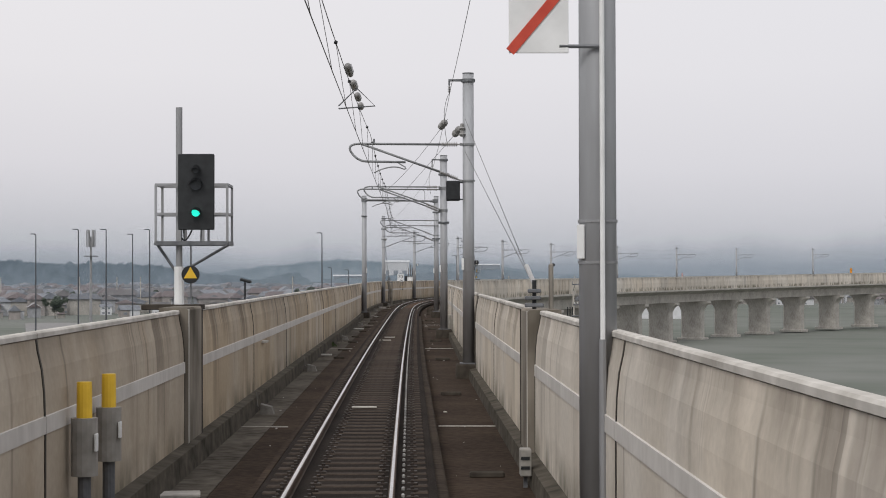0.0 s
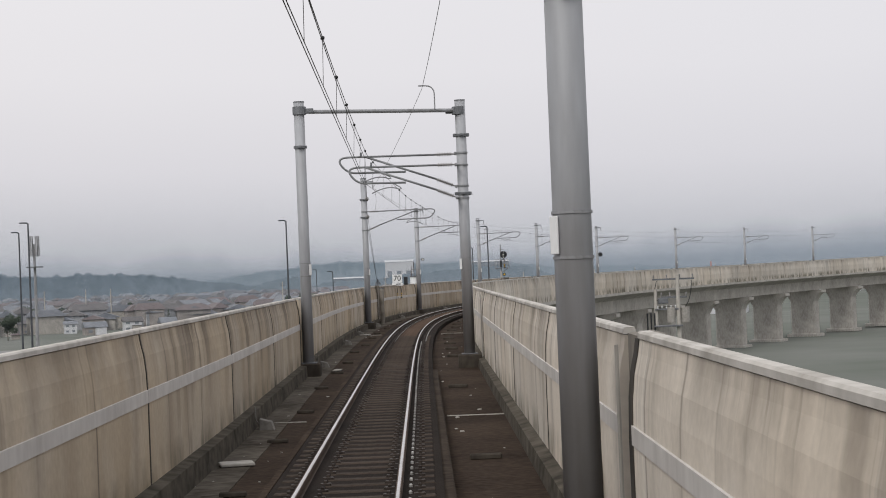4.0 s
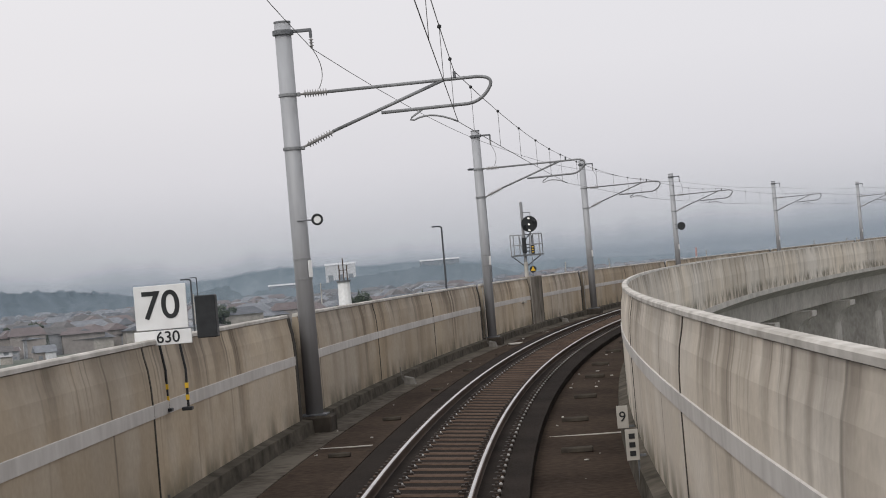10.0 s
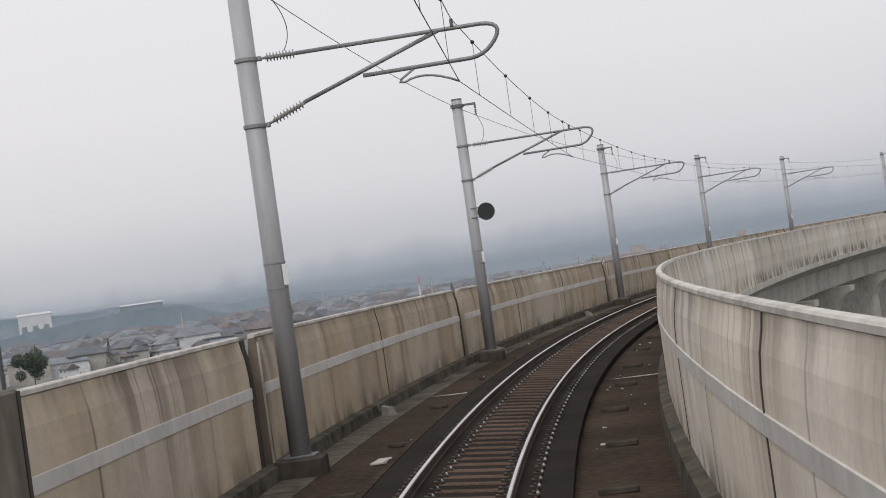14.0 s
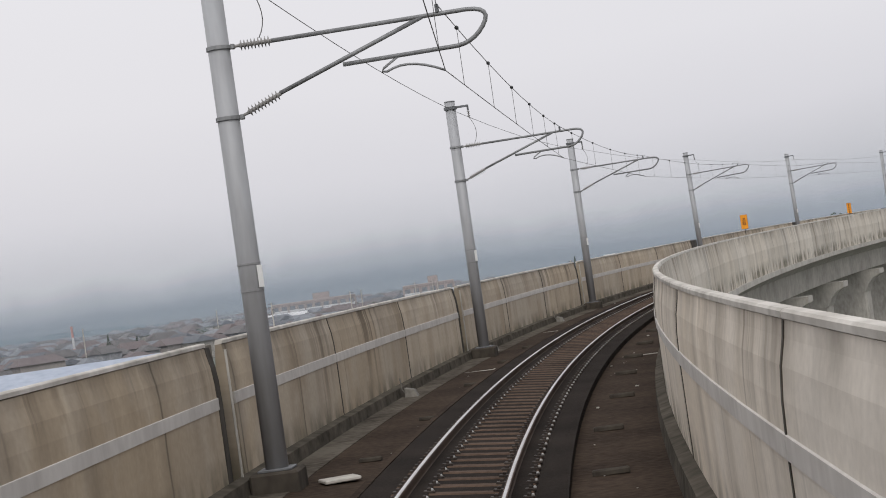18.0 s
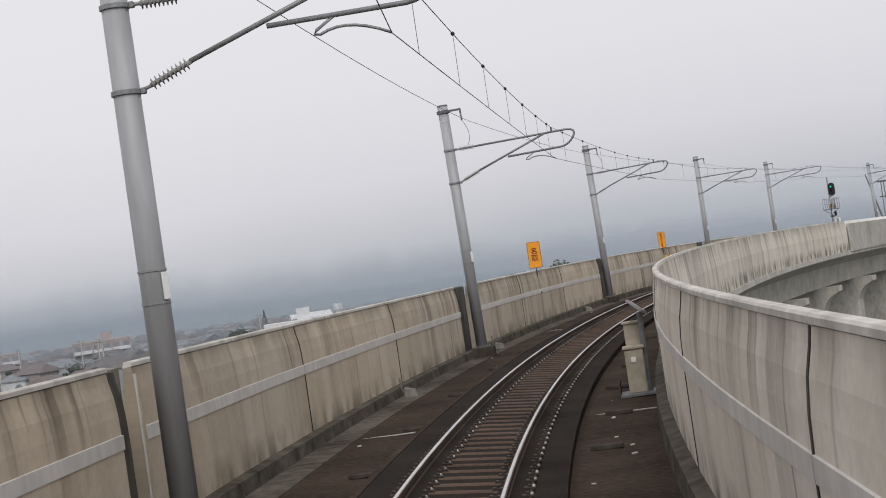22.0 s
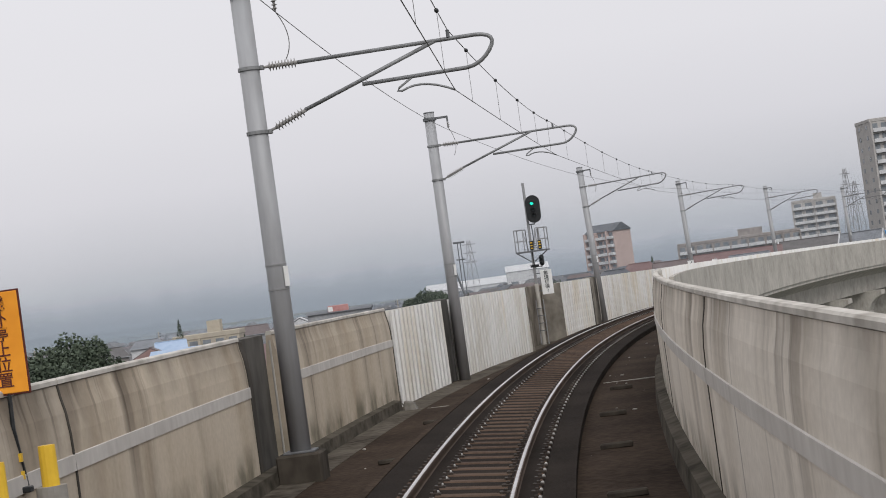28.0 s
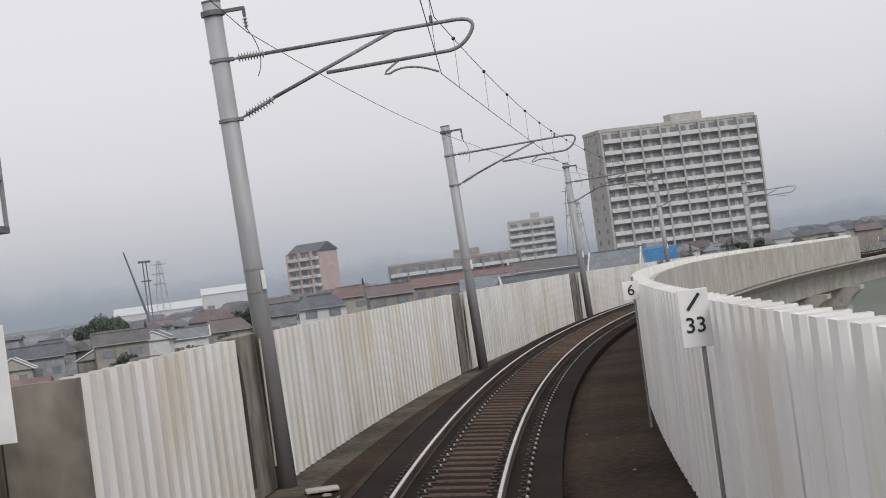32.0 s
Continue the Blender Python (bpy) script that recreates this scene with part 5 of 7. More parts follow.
# junction boxes by the parapet foot
bm = bmesh.new()
for x, y, z in ((-0.17, -0.2, 0), (0.17, -0.2, 0), (0.17, 0.2, 0), (-0.17, 0.2, 0)):
    bm.verts.new((x, y, z))
bm.verts.ensure_lookup_table()
top = [bm.verts.new((x, y, z)) for x, y, z in ((-0.17, -0.16, 0.30), (0.10, -0.16, 0.22), (0.10, 0.16, 0.22), (-0.17, 0.16, 0.30))]
base4 = bm.verts[:4]
bm.faces.new(base4)
bm.faces.new(top)
for i in range(4):
    bm.faces.new((base4[i], base4[(i + 1) % 4], top[(i + 1) % 4], top[i]))
bmesh.ops.bevel(bm, geom=bm.edges[:], offset=0.012, segments=1, affect="EDGES")
BOXPAINT = surface("grey_box_paint", (0.20, 0.19, 0.17), (0.36, 0.34, 0.31), 0.8, 7, (1, 1, 1), 0.08)
BOX_OLD = surface("weathered_box_paint", (0.10, 0.092, 0.08), (0.235, 0.22, 0.195), 0.85, 7, (1, 1, 1), 0.1)
jb_me = mesh_of("housing", bm, BOX_OLD)
lid_me = mesh_of("conduit", tube(bmesh.new(), [(-0.15, 0.0, 0.1), (-0.26, 0.02, 0.25), (-0.28, 0.02, 0.6)], 0.02, n=6), BOX_OLD)
jb = thing("junction_box", "small grey sloping cable box at the parapet foot", "cable box", "cable boxes on the deck")
part("housing", jb_me, BOXPAINT, jb)
part("conduit", lid_me, BOXPAINT, jb)
spots = [36.0, 52.0, 76.7, 98.5, 121.0, 138.8, 150.0, 164.0, 181.0, 205.0, 222.0, 240.5, 258.0, 277.0, 298.0, 321.6, 336.5, 352.0, 381.0, 397.0, 419.0, 440.0, 470.0]
for i, s in enumerate(spots):
    m = frame_at(s, wall_left(s) + 0.42, deck_z(s, -2.6) + 0.0)
    if i == 0:
        jb.matrix_world = m @ Matrix.Diagonal((0.8, 0.8, 0.72, 1))
    else:
        copy_thing(jb, m)
# flat cable-duct lids along the outer side
lids = thing("duct_covers", "long flat dark cable-duct covers beside the track", "duct covers", kind="structure")
LID = surface("duct_lid_concrete", (0.020, 0.015, 0.0115), (0.062, 0.048, 0.037), 0.95, 6, (1, 1, 1), 0.3, spec=0.05)
SILT = surface("silted_walkway", (0.035, 0.028, 0.022), (0.125, 0.110, 0.089), 0.95, 5, (1, 1, 1), 0.3, blotch=0.4, lo=0.36, hi=0.62, spec=0.06)
part("walkway", swept(stations(S_FIRST, 640, 3), lambda k: [(wall_left(k) + 0.02, deck_z(k, -2.8) - 0.1), (wall_left(k) + 0.02, deck_z(k, -2.8) + 0.012), (wall_left(k) + 0.70, deck_z(k, -2.4) + 0.012), (wall_left(k) + 0.70, deck_z(k, -2.4) - 0.1)], at), SILT, lids, "worn mossy walkway strip with pale silt")
part("duct_cover", swept(stations(S_FIRST, 114, 4), [(1.0, -0.3), (1.0, -0.185), (1.02, -0.175), (1.19, -0.175), (1.21, -0.185), (1.21, -0.3)], at), LID, lids, "long flat cover strip beside the track")
# small slatted plates
slat_me = mesh_of("slat", boxed(0, 0, 0, 0.20, 0.055, 0.03, 0.005), CONCRETE_PALE)
for s, u in ((118.9, -1.70), (249.3, -1.72)):
    g = thing("slatted_plate", "small pale slatted plate lying on the deck", "grating", "slatted plates", m=frame_at(s, u, deck_z(s, u) + 0.03))
    for k in range(6):
        ob = new("slat", slat_me)
        ob.parent = g
        ob.location = (0.01 * k, -0.28 + 0.11 * k, 0)
    part("side_bar", boxed(0.12, 0, -0.01, 0.025, 0.66, 0.02), GALV_DARK, g)
# loose pale slabs
slab_me = mesh_of("slab", boxed(0, 0, 0, 0.5, 0.42, 0.05, 0.012), CONCRETE_PALE)
for s, u, r in ((22.5, -2.0, 0.1), (62, -2.1, 0), (92, -1.9, 0.2), (150, -2.2, 0.1), (222.8, -2.03, 0.3), (306.6, -1.95, 0.4), (478.8, -1.95, 0.3), (517, -2.5, 0.2)):
    ob = new("loose_slab", slab_me)
    ob.matrix_world = Matrix.Translation(at(s, u, deck_z(s, u) + 0.045)) @ Matrix.Rotation(-heading(s) + r, 4, "Z")
    tagged(ob, "loose pale concrete slab lying on the deck", "slab", "loose slabs on the deck")
# joints across the deck
seam_me = mesh_of("seam", boxed(0, 0, 0, 1.25, 0.035, 0.02, 0.004), CONCRETE_PALE)
for s in (33, 68, 100, 150, 190, 232, 262, 300, 328, 345, 372, 405, 440, 470):
    for u in (1.9, -2.0):
        ob = new("seam", seam_me)
        ob.parent = deck
        ob.matrix_world = Matrix.Translation(at(s, u, deck_z(s, u) + 0.006)) @ Matrix.Rotation(-heading(s) - 0.05, 4, "Z")
# bars between the rails at the start
for s, k in ((73.5, 0.0), (70.2, -0.1), (34.5, 0.05)):
    ob = part("loose_board", boxed(0, 0, 0, 0.46, 0.13, 0.03, 0.006), CONCRETE_PALE)
    ob.matrix_world = upright(s, -0.12 + k, -0.12)
    tagged(ob, "pale narrow board lying between the rails", "board", "boards between the rails")


def yellow_post(s, u):
    p = thing("cable_post", "steel pipe with a grey box and a yellow cap", "cable post", "yellow-capped posts", m=frame_at(s, u, deck_z(s, u)))
    part("pipe", tubed([(0, 0, 0), (0, 0, 0.95)], 0.062, n=12), GALV_DARK, p)
    part("housing", tubed([(0, 0, 0.84), (0, 0, 0.87), (0, 0, 1.34), (0, 0, 1.37)], 0.125, n=16), BOXPAINT, p)
    part("cap", tubed([(0, 0, 1.36), (0, 0, 1.66), (0, 0, 1.70)], 0.072, 0.068, n=14), YELLOW, p, "yellow plastic cap")
    part("flange", tubed([(0, 0, 0), (0, 0, 0.03)], 0.11, n=12), GALV_DARK, p)
    part("tag", boxed(0.12, -0.06, 1.15, 0.02, 0.11, 0.16, 0.004), WHITE, p)
    return p


for s, u in ((17.2, -2.22), (18.6, -2.22), (442.9, -2.92), (444.3, -2.92)):
    yellow_post(s, u)

# floodlight on the parapet
fl = thing("floodlight", "small black floodlight on a short post over the parapet", "floodlight", m=frame_at(37.5, wall_left(37.5) - 0.15, 1.8))
part("stem", tubed([(0, 0, 0), (0, 0, 0.38)], 0.02, n=6), BLACK, fl)
part("head", boxed(-0.09, -0.02, 0.40, 0.24, 0.10, 0.06, 0.02, Matrix.Rotation(radians(15), 4, "Y")), BLACK, fl)
# wall brackets and marks
for s, u, z in ((40.0, -1, 0.9), (232.6, -1, 0.9)):
    ob = part("wall_shelf", boxed(0.05, 0, 0, 0.12, 0.55, 0.05, 0.008), CONCRETE_PALE)
    ob.matrix_world = frame_at(s, wall_left(s) + 0.0, z)
    tagged(ob, "small pale ledge fixed to the parapet", "wall ledge", "wall ledges")
for s in (23.5, 121.5):
    p = thing("handhole_box", "small grey box with dark bars at the parapet foot", "cable box", m=frame_at(s, wall_right(s) - 0.24, deck_z(s, 2.4)))
    part("housing", boxed(0, 0, 0.32, 0.14, 0.3, 0.34, 0.012), BOXPAINT, p)
    for k in range(2):
        part("bar", boxed(-0.01, -0.155, 0.26 + 0.12 * k, 0.11, 0.01, 0.04), BLACK, p)
    part("leg", boxed(0, 0, 0.08, 0.05, 0.05, 0.16), GALV_DARK, p)
p = thing("handhole_box", "upright grey junction box fixed beside a mast", "cable box", m=frame_at(82.0, wall_right(82) - 0.1, deck_z(82, 2.4)))
part("housing", boxed(0, 0, 0.62, 0.16, 0.5, 0.62, 0.015), BOXPAINT, p)
part("leg", boxed(0, 0, 0.16, 0.06, 0.06, 0.32), GALV_DARK, p)

# rail greaser on the inner side of the bend
gr = thing("rail_greaser", "beige trackside cabinet with a tilted solar panel on a post", "trackside machine", m=frame_at(375.2, 2.12, deck_z(375, 2.1)))
part("tray", boxed(0.02, 0.0, 0.03, 0.72, 0.9, 0.06, 0.01), GALV_DARK, gr)
part("tray_side", boxed(-0.34, 0.0, 0.16, 0.03, 0.9, 0.26, 0.006), CONCRETE_DARK, gr)
BEIGE = surface("beige_cabinet_paint", (0.26, 0.225, 0.17), (0.42, 0.375, 0.30), 0.6, 6, (1, 1, 1), 0.05)
cb = part("cabinet", boxed(0.0, -0.1, 0.45, 0.34, 0.36, 0.80, 0.02), BEIGE, gr)
part("lid", boxed(0.0, -0.1, 0.88, 0.40, 0.42, 0.06, 0.015), BEIGE, cb, "pale overhanging lid")
part("latch", boxed(-0.02, -0.29, 0.66, 0.09, 0.03, 0.10, 0.008), WHITE, cb)
part("upper_case", boxed(0.02, 0.2, 0.70, 0.30, 0.26, 1.2, 0.02), BEIGE, gr)
part("case_lid", boxed(0.02, 0.2, 1.32, 0.36, 0.32, 0.05, 0.012), BEIGE, gr)
part("post_tube", tubed([(0.2, -0.15, 0.05), (0.2, -0.1, 1.5)], 0.055, n=10), GALV_DARK, gr)
part("solar_panel", boxed(0, 0, 0, 0.34, 0.72, 0.05, 0.01, Matrix.Translation((0.16, -0.1, 1.6)) @ Matrix.Rotation(radians(42), 4, "Y") @ Matrix.Rotation(radians(-8), 4, "Z")), GALV, gr, "tilted panel")
# anchor fittings on the pier in the parapet
an = thing("anchor_fitting", "dark stacked anchor fitting on the parapet pier", "wire anchor", m=frame_at(169.8, wall_left(169.8) + 0.02, 1.86))
for k in range(4):
    part("lug", boxed(0.02 * (k % 2), 0, 0.04 + 0.075 * k, 0.36 - 0.05 * k, 0.16, 0.045, 0.012), GALV_DARK, an)
part("pin", tubed([(0, 0, 0), (0, 0, 0.36)], 0.03, n=8), BLACK, an)
an = thing("anchor_fitting", "dark stacked anchor fitting on the parapet pier", "wire anchor", "anchor fittings", m=frame_at(25.9, wall_right(25.9) + 0.04, 1.84))
for k in range(3):
    part("lug", boxed(-0.02 * (k % 2), 0, 0.05 + 0.10 * k, 0.26 - 0.04 * k, 0.16, 0.055, 0.012), GALV_DARK, an)
part("pin", tubed([(0, 0, 0), (0, 0, 0.40)], 0.03, n=8), BLACK, an)
part("strain_rod", tubed([(0, 0.05, 0.36), (-0.03, 1.2, 0.60)], 0.035, n=8), INSUL, an, "pale ribbed strain rod")
part("anchor_plate", boxed(0.24, 0.1, 0.30, 0.05, 0.30, 0.66, 0.02), CONCRETE_MID, an, "upright grey steel plate")
post = thing("wall_post", "dark round post standing before the parapet", "post", m=frame_at(168.8, wall_left(168.8) + 0.30, DECK_Z))
part("shaft", tubed([(0, 0, 0), (0, 0, 2.05)], 0.12, n=12), CONCRETE_MID, post)
part("cap", tubed([(0, 0, 2.04), (0, 0, 2.09)], 0.13, n=12), GALV_DARK, post)


# ---- weeds ----
def weeds(s, u, n, size, label):
    bm = bmesh.new()
    r = random.Random(int(s * 10))
    for _ in range(n):
        a, d = r.uniform(0, 6.28), abs(r.gauss(0, size))
        o = Vector((d * math.cos(a), 1.6 * d * math.sin(a), 0))
        h, w = r.uniform(0.06, 0.22), r.uniform(0.012, 0.03)
        t = Vector((r.uniform(-0.1, 0.1), r.uniform(-0.1, 0.1), h))
        k = Vector((math.cos(a + 1.5), math.sin(a + 1.5), 0)) * w
        bm.faces.new([bm.verts.new(p) for p in (o - k * 0.3, o + t * 0.5 - k, o + t, o + t * 0.5 + k)])
    ob = part("weeds", bm, WEED)
    ob.matrix_world = frame_at(s, u, deck_z(s, u))
    return tagged(ob, label, "weeds", kind="stuff")


WEED = surface("weed_leaves", (0.025, 0.045, 0.015), (0.075, 0.105, 0.035), 0.7, 9, (1, 1, 1), 0.0)
weeds(505.5, -2.95, 150, 0.28, "low green weeds at the foot of the signal")
weeds(507.5, -2.6, 60, 0.35, "low green weeds on the deck")
weeds(70.0, -2.25, 60, 0.2, "sparse green weeds at the parapet foot")

# grit and broken bits on the deck
rd = random.Random(77)
bits, chunks = [], []
for _ in range(420):
    s = rd.uniform(4, 520)
    u = rd.choice((rd.uniform(-2.6, -1.3), rd.uniform(1.3, 2.2)))
    k = rd.uniform(0.25, 1.0) ** 2
    bits.append(Matrix.Translation(at(s, u, deck_z(s, u) + 0.012)) @ Matrix.Rotation(rd.uniform(0, 6), 4, "Z") @ Matrix.Rotation(rd.uniform(-0.3, 0.3), 4, "X") @ Matrix.Diagonal((k, k * rd.uniform(0.4, 1), k, 1)))
for _ in range(46):
    s = rd.gauss(511, 4)
    u = rd.uniform(-3.0, -1.9)
    k = rd.uniform(1.0, 4.5)
    chunks.append(Matrix.Translation(at(s, u, deck_z(s, u) + 0.02)) @ Matrix.Rotation(rd.uniform(0, 6), 4, "Z") @ Matrix.Rotation(rd.uniform(-0.15, 0.15), 4, "X") @ Matrix.Diagonal((k, k * rd.uniform(0.3, 0.8), rd.uniform(0.8, 1.6), 1)))
bit_me = mesh_of("bit", boxed(0, 0, 0, 0.09, 0.07, 0.03, 0.012), CONCRETE_PALE)
tagged(part("grit", joined("grit", bit_me, bits, CONCRETE_PALE), CONCRETE_PALE), "pale grit scattered on the deck", "grit", kind="stuff")
tagged(part("rubble", joined("rubble", bit_me, chunks, CONCRETE_MID), CONCRETE_MID), "flat broken concrete bits at the foot of the signal", "rubble", kind="stuff")


# ---- ground and distance ----
GROUND = -9.0


def eased(x, a, b):
    k = min(1.0, max(0.0, (x - a) / (b - a)))
    return k * k * (3 - 2 * k)


def ground_at(x, y):
    """The flat town rises a little where the line bends away from it at the end."""
    d, az = math.hypot(x - 150, y - 440), math.degrees(math.atan2(x - 150, y - 440))
    return GROUND + 4.2 * eased(d, 140, 300) * eased(az, 38, 49) * (1 - eased(az, 66, 84)) * (1 - eased(d, 900, 1300))


bm = bmesh.new()
RINGS = (60, 130, 180, 230, 290, 350, 420, 500, 600, 750, 950, 1150, 1400, 1900, 3000, 4800)
hub = bm.verts.new((150, 440, GROUND))
rings = []
for d in RINGS:
    rings.append([bm.verts.new((x, y, ground_at(x, y))) for x, y in ((150 + d * math.sin(radians(a)), 440 + d * math.cos(radians(a))) for a in range(0, 360, 3))])
for i in range(120):
    j = (i + 1) % 120
    bm.faces.new((hub, rings[0][j], rings[0][i]))
    for A, B in zip(rings, rings[1:]):
        bm.faces.new((A[i], A[j], B[j], B[i]))
FIELD = surface("town_ground", (0.086, 0.10, 0.078), (0.165, 0.17, 0.153), 0.95, 0.05, (1, 1, 1), 0.0, blotch=0.006)
ground = part("ground", bm, FIELD)
tagged(ground, "flat grey-green ground of a hazy town", "ground", kind="structure")


def ridge(name, label, radius, tops, rough, crowns, low, high, seed, step=0.03, fade=0.0, dense=1.0):
    """A misty skyline through (bearing, height) pairs, seen from the middle of the line; crowns: height and width of its tree tops."""
    bm = bmesh.new()
    cx, cy = 20.0, 200.0
    rows = []
    a0, a1 = tops[0][0], tops[-1][0]
    n = int((a1 - a0) / step)
    grow, wide = crowns
    for i in range(n + 1):
        az = a0 + (a1 - a0) * i / n
        q = radius * radians(az) / wide
        h = float(np.interp(az, [k[0] for k in tops], [k[1] for k in tops]))
        h += rough * (noise.noise(Vector((az * 0.45, seed, 0))) + 0.45 * noise.noise(Vector((az * 1.7, seed, 3))))
        h += grow * (abs(noise.noise(Vector((q, seed, 7)))) + 0.6 * abs(noise.noise(Vector((q * 2.3, seed, 11)))) + 0.5 * noise.noise(Vector((q * 0.35, seed, 13))))
        x, y = cx + radius * math.sin(radians(az)), cy + radius * math.cos(radians(az))
        rows.append((bm.verts.new((x, y, GROUND - 2)), bm.verts.new((x, y, max(GROUND + 1, h)))))
    uv = bm.loops.layers.uv.new("height")
    for A, B in zip(rows, rows[1:]):
        f = bm.faces.new((A[0], B[0], B[1], A[1]))
        for loop, q in zip(f.loops, ((0, 0), (1, 0), (1, 1), (0, 1))):
            loop[uv].uv = q
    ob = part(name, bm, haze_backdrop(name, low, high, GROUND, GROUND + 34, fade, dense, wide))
    return tagged(ob, label, "hills", kind="structure")


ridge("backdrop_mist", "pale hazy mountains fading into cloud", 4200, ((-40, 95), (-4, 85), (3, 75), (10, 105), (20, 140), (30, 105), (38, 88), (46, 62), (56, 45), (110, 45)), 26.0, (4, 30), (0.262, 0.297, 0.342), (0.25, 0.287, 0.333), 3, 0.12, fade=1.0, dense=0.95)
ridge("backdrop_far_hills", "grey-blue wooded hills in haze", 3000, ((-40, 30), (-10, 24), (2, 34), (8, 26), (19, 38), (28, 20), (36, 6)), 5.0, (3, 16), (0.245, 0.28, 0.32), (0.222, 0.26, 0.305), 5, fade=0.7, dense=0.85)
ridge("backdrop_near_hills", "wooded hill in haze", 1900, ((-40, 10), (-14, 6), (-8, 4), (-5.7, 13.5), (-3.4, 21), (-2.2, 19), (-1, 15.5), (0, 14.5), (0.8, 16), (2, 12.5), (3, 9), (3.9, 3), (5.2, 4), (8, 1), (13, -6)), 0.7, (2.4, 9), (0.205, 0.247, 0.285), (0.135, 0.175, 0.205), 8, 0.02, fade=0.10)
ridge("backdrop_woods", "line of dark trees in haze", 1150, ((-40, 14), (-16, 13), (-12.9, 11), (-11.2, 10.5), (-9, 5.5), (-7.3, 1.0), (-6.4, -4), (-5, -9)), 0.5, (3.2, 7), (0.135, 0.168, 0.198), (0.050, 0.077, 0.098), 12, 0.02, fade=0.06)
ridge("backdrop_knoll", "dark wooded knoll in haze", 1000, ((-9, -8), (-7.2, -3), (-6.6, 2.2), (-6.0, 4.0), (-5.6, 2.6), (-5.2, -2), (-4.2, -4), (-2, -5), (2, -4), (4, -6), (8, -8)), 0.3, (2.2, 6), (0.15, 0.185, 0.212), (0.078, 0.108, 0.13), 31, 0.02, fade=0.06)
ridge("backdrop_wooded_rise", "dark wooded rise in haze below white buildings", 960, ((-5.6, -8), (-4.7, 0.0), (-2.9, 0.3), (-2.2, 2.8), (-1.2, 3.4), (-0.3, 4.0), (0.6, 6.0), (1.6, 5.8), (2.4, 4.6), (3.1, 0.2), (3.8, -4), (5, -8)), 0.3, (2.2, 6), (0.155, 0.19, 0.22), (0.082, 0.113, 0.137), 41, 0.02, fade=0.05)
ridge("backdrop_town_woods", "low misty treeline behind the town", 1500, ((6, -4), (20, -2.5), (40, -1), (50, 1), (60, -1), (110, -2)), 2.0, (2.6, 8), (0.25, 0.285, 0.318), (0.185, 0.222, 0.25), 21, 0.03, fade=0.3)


def outside(s, u):
    """A place left of the line or of the bend that carries it on past its end."""
    if s <= 750:
        return at(s, u)
    h = heading(750) + (s - 750) / 400
    c = at(750, 400)
    return Vector((c.x - (400 - u) * math.cos(h), c.y + (400 - u) * math.sin(h), 0))


def haze_film(name, height, dense):
    """Film added for distance haze, lit by the sky like the rest, thinning upwards."""
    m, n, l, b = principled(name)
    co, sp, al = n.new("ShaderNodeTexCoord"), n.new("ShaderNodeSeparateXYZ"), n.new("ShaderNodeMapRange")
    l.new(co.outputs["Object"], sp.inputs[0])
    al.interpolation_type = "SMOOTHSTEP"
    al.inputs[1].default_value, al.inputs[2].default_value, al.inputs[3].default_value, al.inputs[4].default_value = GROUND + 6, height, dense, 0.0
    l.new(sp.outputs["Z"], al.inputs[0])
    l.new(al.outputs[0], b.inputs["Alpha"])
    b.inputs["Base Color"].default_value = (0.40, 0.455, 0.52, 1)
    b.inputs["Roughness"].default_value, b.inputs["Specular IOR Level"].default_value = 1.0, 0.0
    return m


# Translucent sheets among the houses stand in for haze in the air.
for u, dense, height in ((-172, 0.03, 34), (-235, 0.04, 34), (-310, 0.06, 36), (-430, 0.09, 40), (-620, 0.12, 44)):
    ob = part("backdrop_veil", swept(stations(150, 1150, 12), [(u, GROUND + 0.1), (u, 0.0), (u, height)], lambda s, u, z: Vector((*outside(s, u).xy, z)), closed=False), haze_film("haze_sheet", height, dense))
    tagged(ob, "translucent grey-blue sheet standing in for haze over the town", "mist", kind="structure")

# ---- town ----
# Town tones muted towards grey-blue: distance haze put into the base colours.
PLASTERS = [surface("plaster_cream", (0.27, 0.255, 0.23), (0.40, 0.375, 0.335), 0.9, 2, (1, 1, 1), 0.0), surface("plaster_grey", (0.21, 0.215, 0.225), (0.33, 0.335, 0.345), 0.9, 2, (1, 1, 1), 0.0), surface("plaster_brown", (0.23, 0.21, 0.195), (0.31, 0.285, 0.265), 0.9, 2, (1, 1, 1), 0.0), surface("plaster_white", (0.46, 0.465, 0.475), (0.60, 0.605, 0.61), 0.9, 2, (1, 1, 1), 0.0)]
ROOFS = [surface("roof_slate", (0.060, 0.066, 0.076), (0.125, 0.133, 0.147), 0.55, 3, (1, 1, 1), 0.1), surface("roof_brown", (0.078, 0.074, 0.074), (0.138, 0.132, 0.131), 0.6, 3, (1, 1, 1), 0.1), surface("roof_red", (0.105, 0.085, 0.084), (0.155, 0.13, 0.128), 0.6, 3, (1, 1, 1), 0.1), surface("roof_pale", (0.12, 0.13, 0.145), (0.215, 0.227, 0.245), 0.6, 3, (1, 1, 1), 0.1)]
PANE = surface("window_glass", (0.15, 0.165, 0.18), (0.23, 0.25, 0.27), 0.1, 2, (1, 1, 1), 0.0)


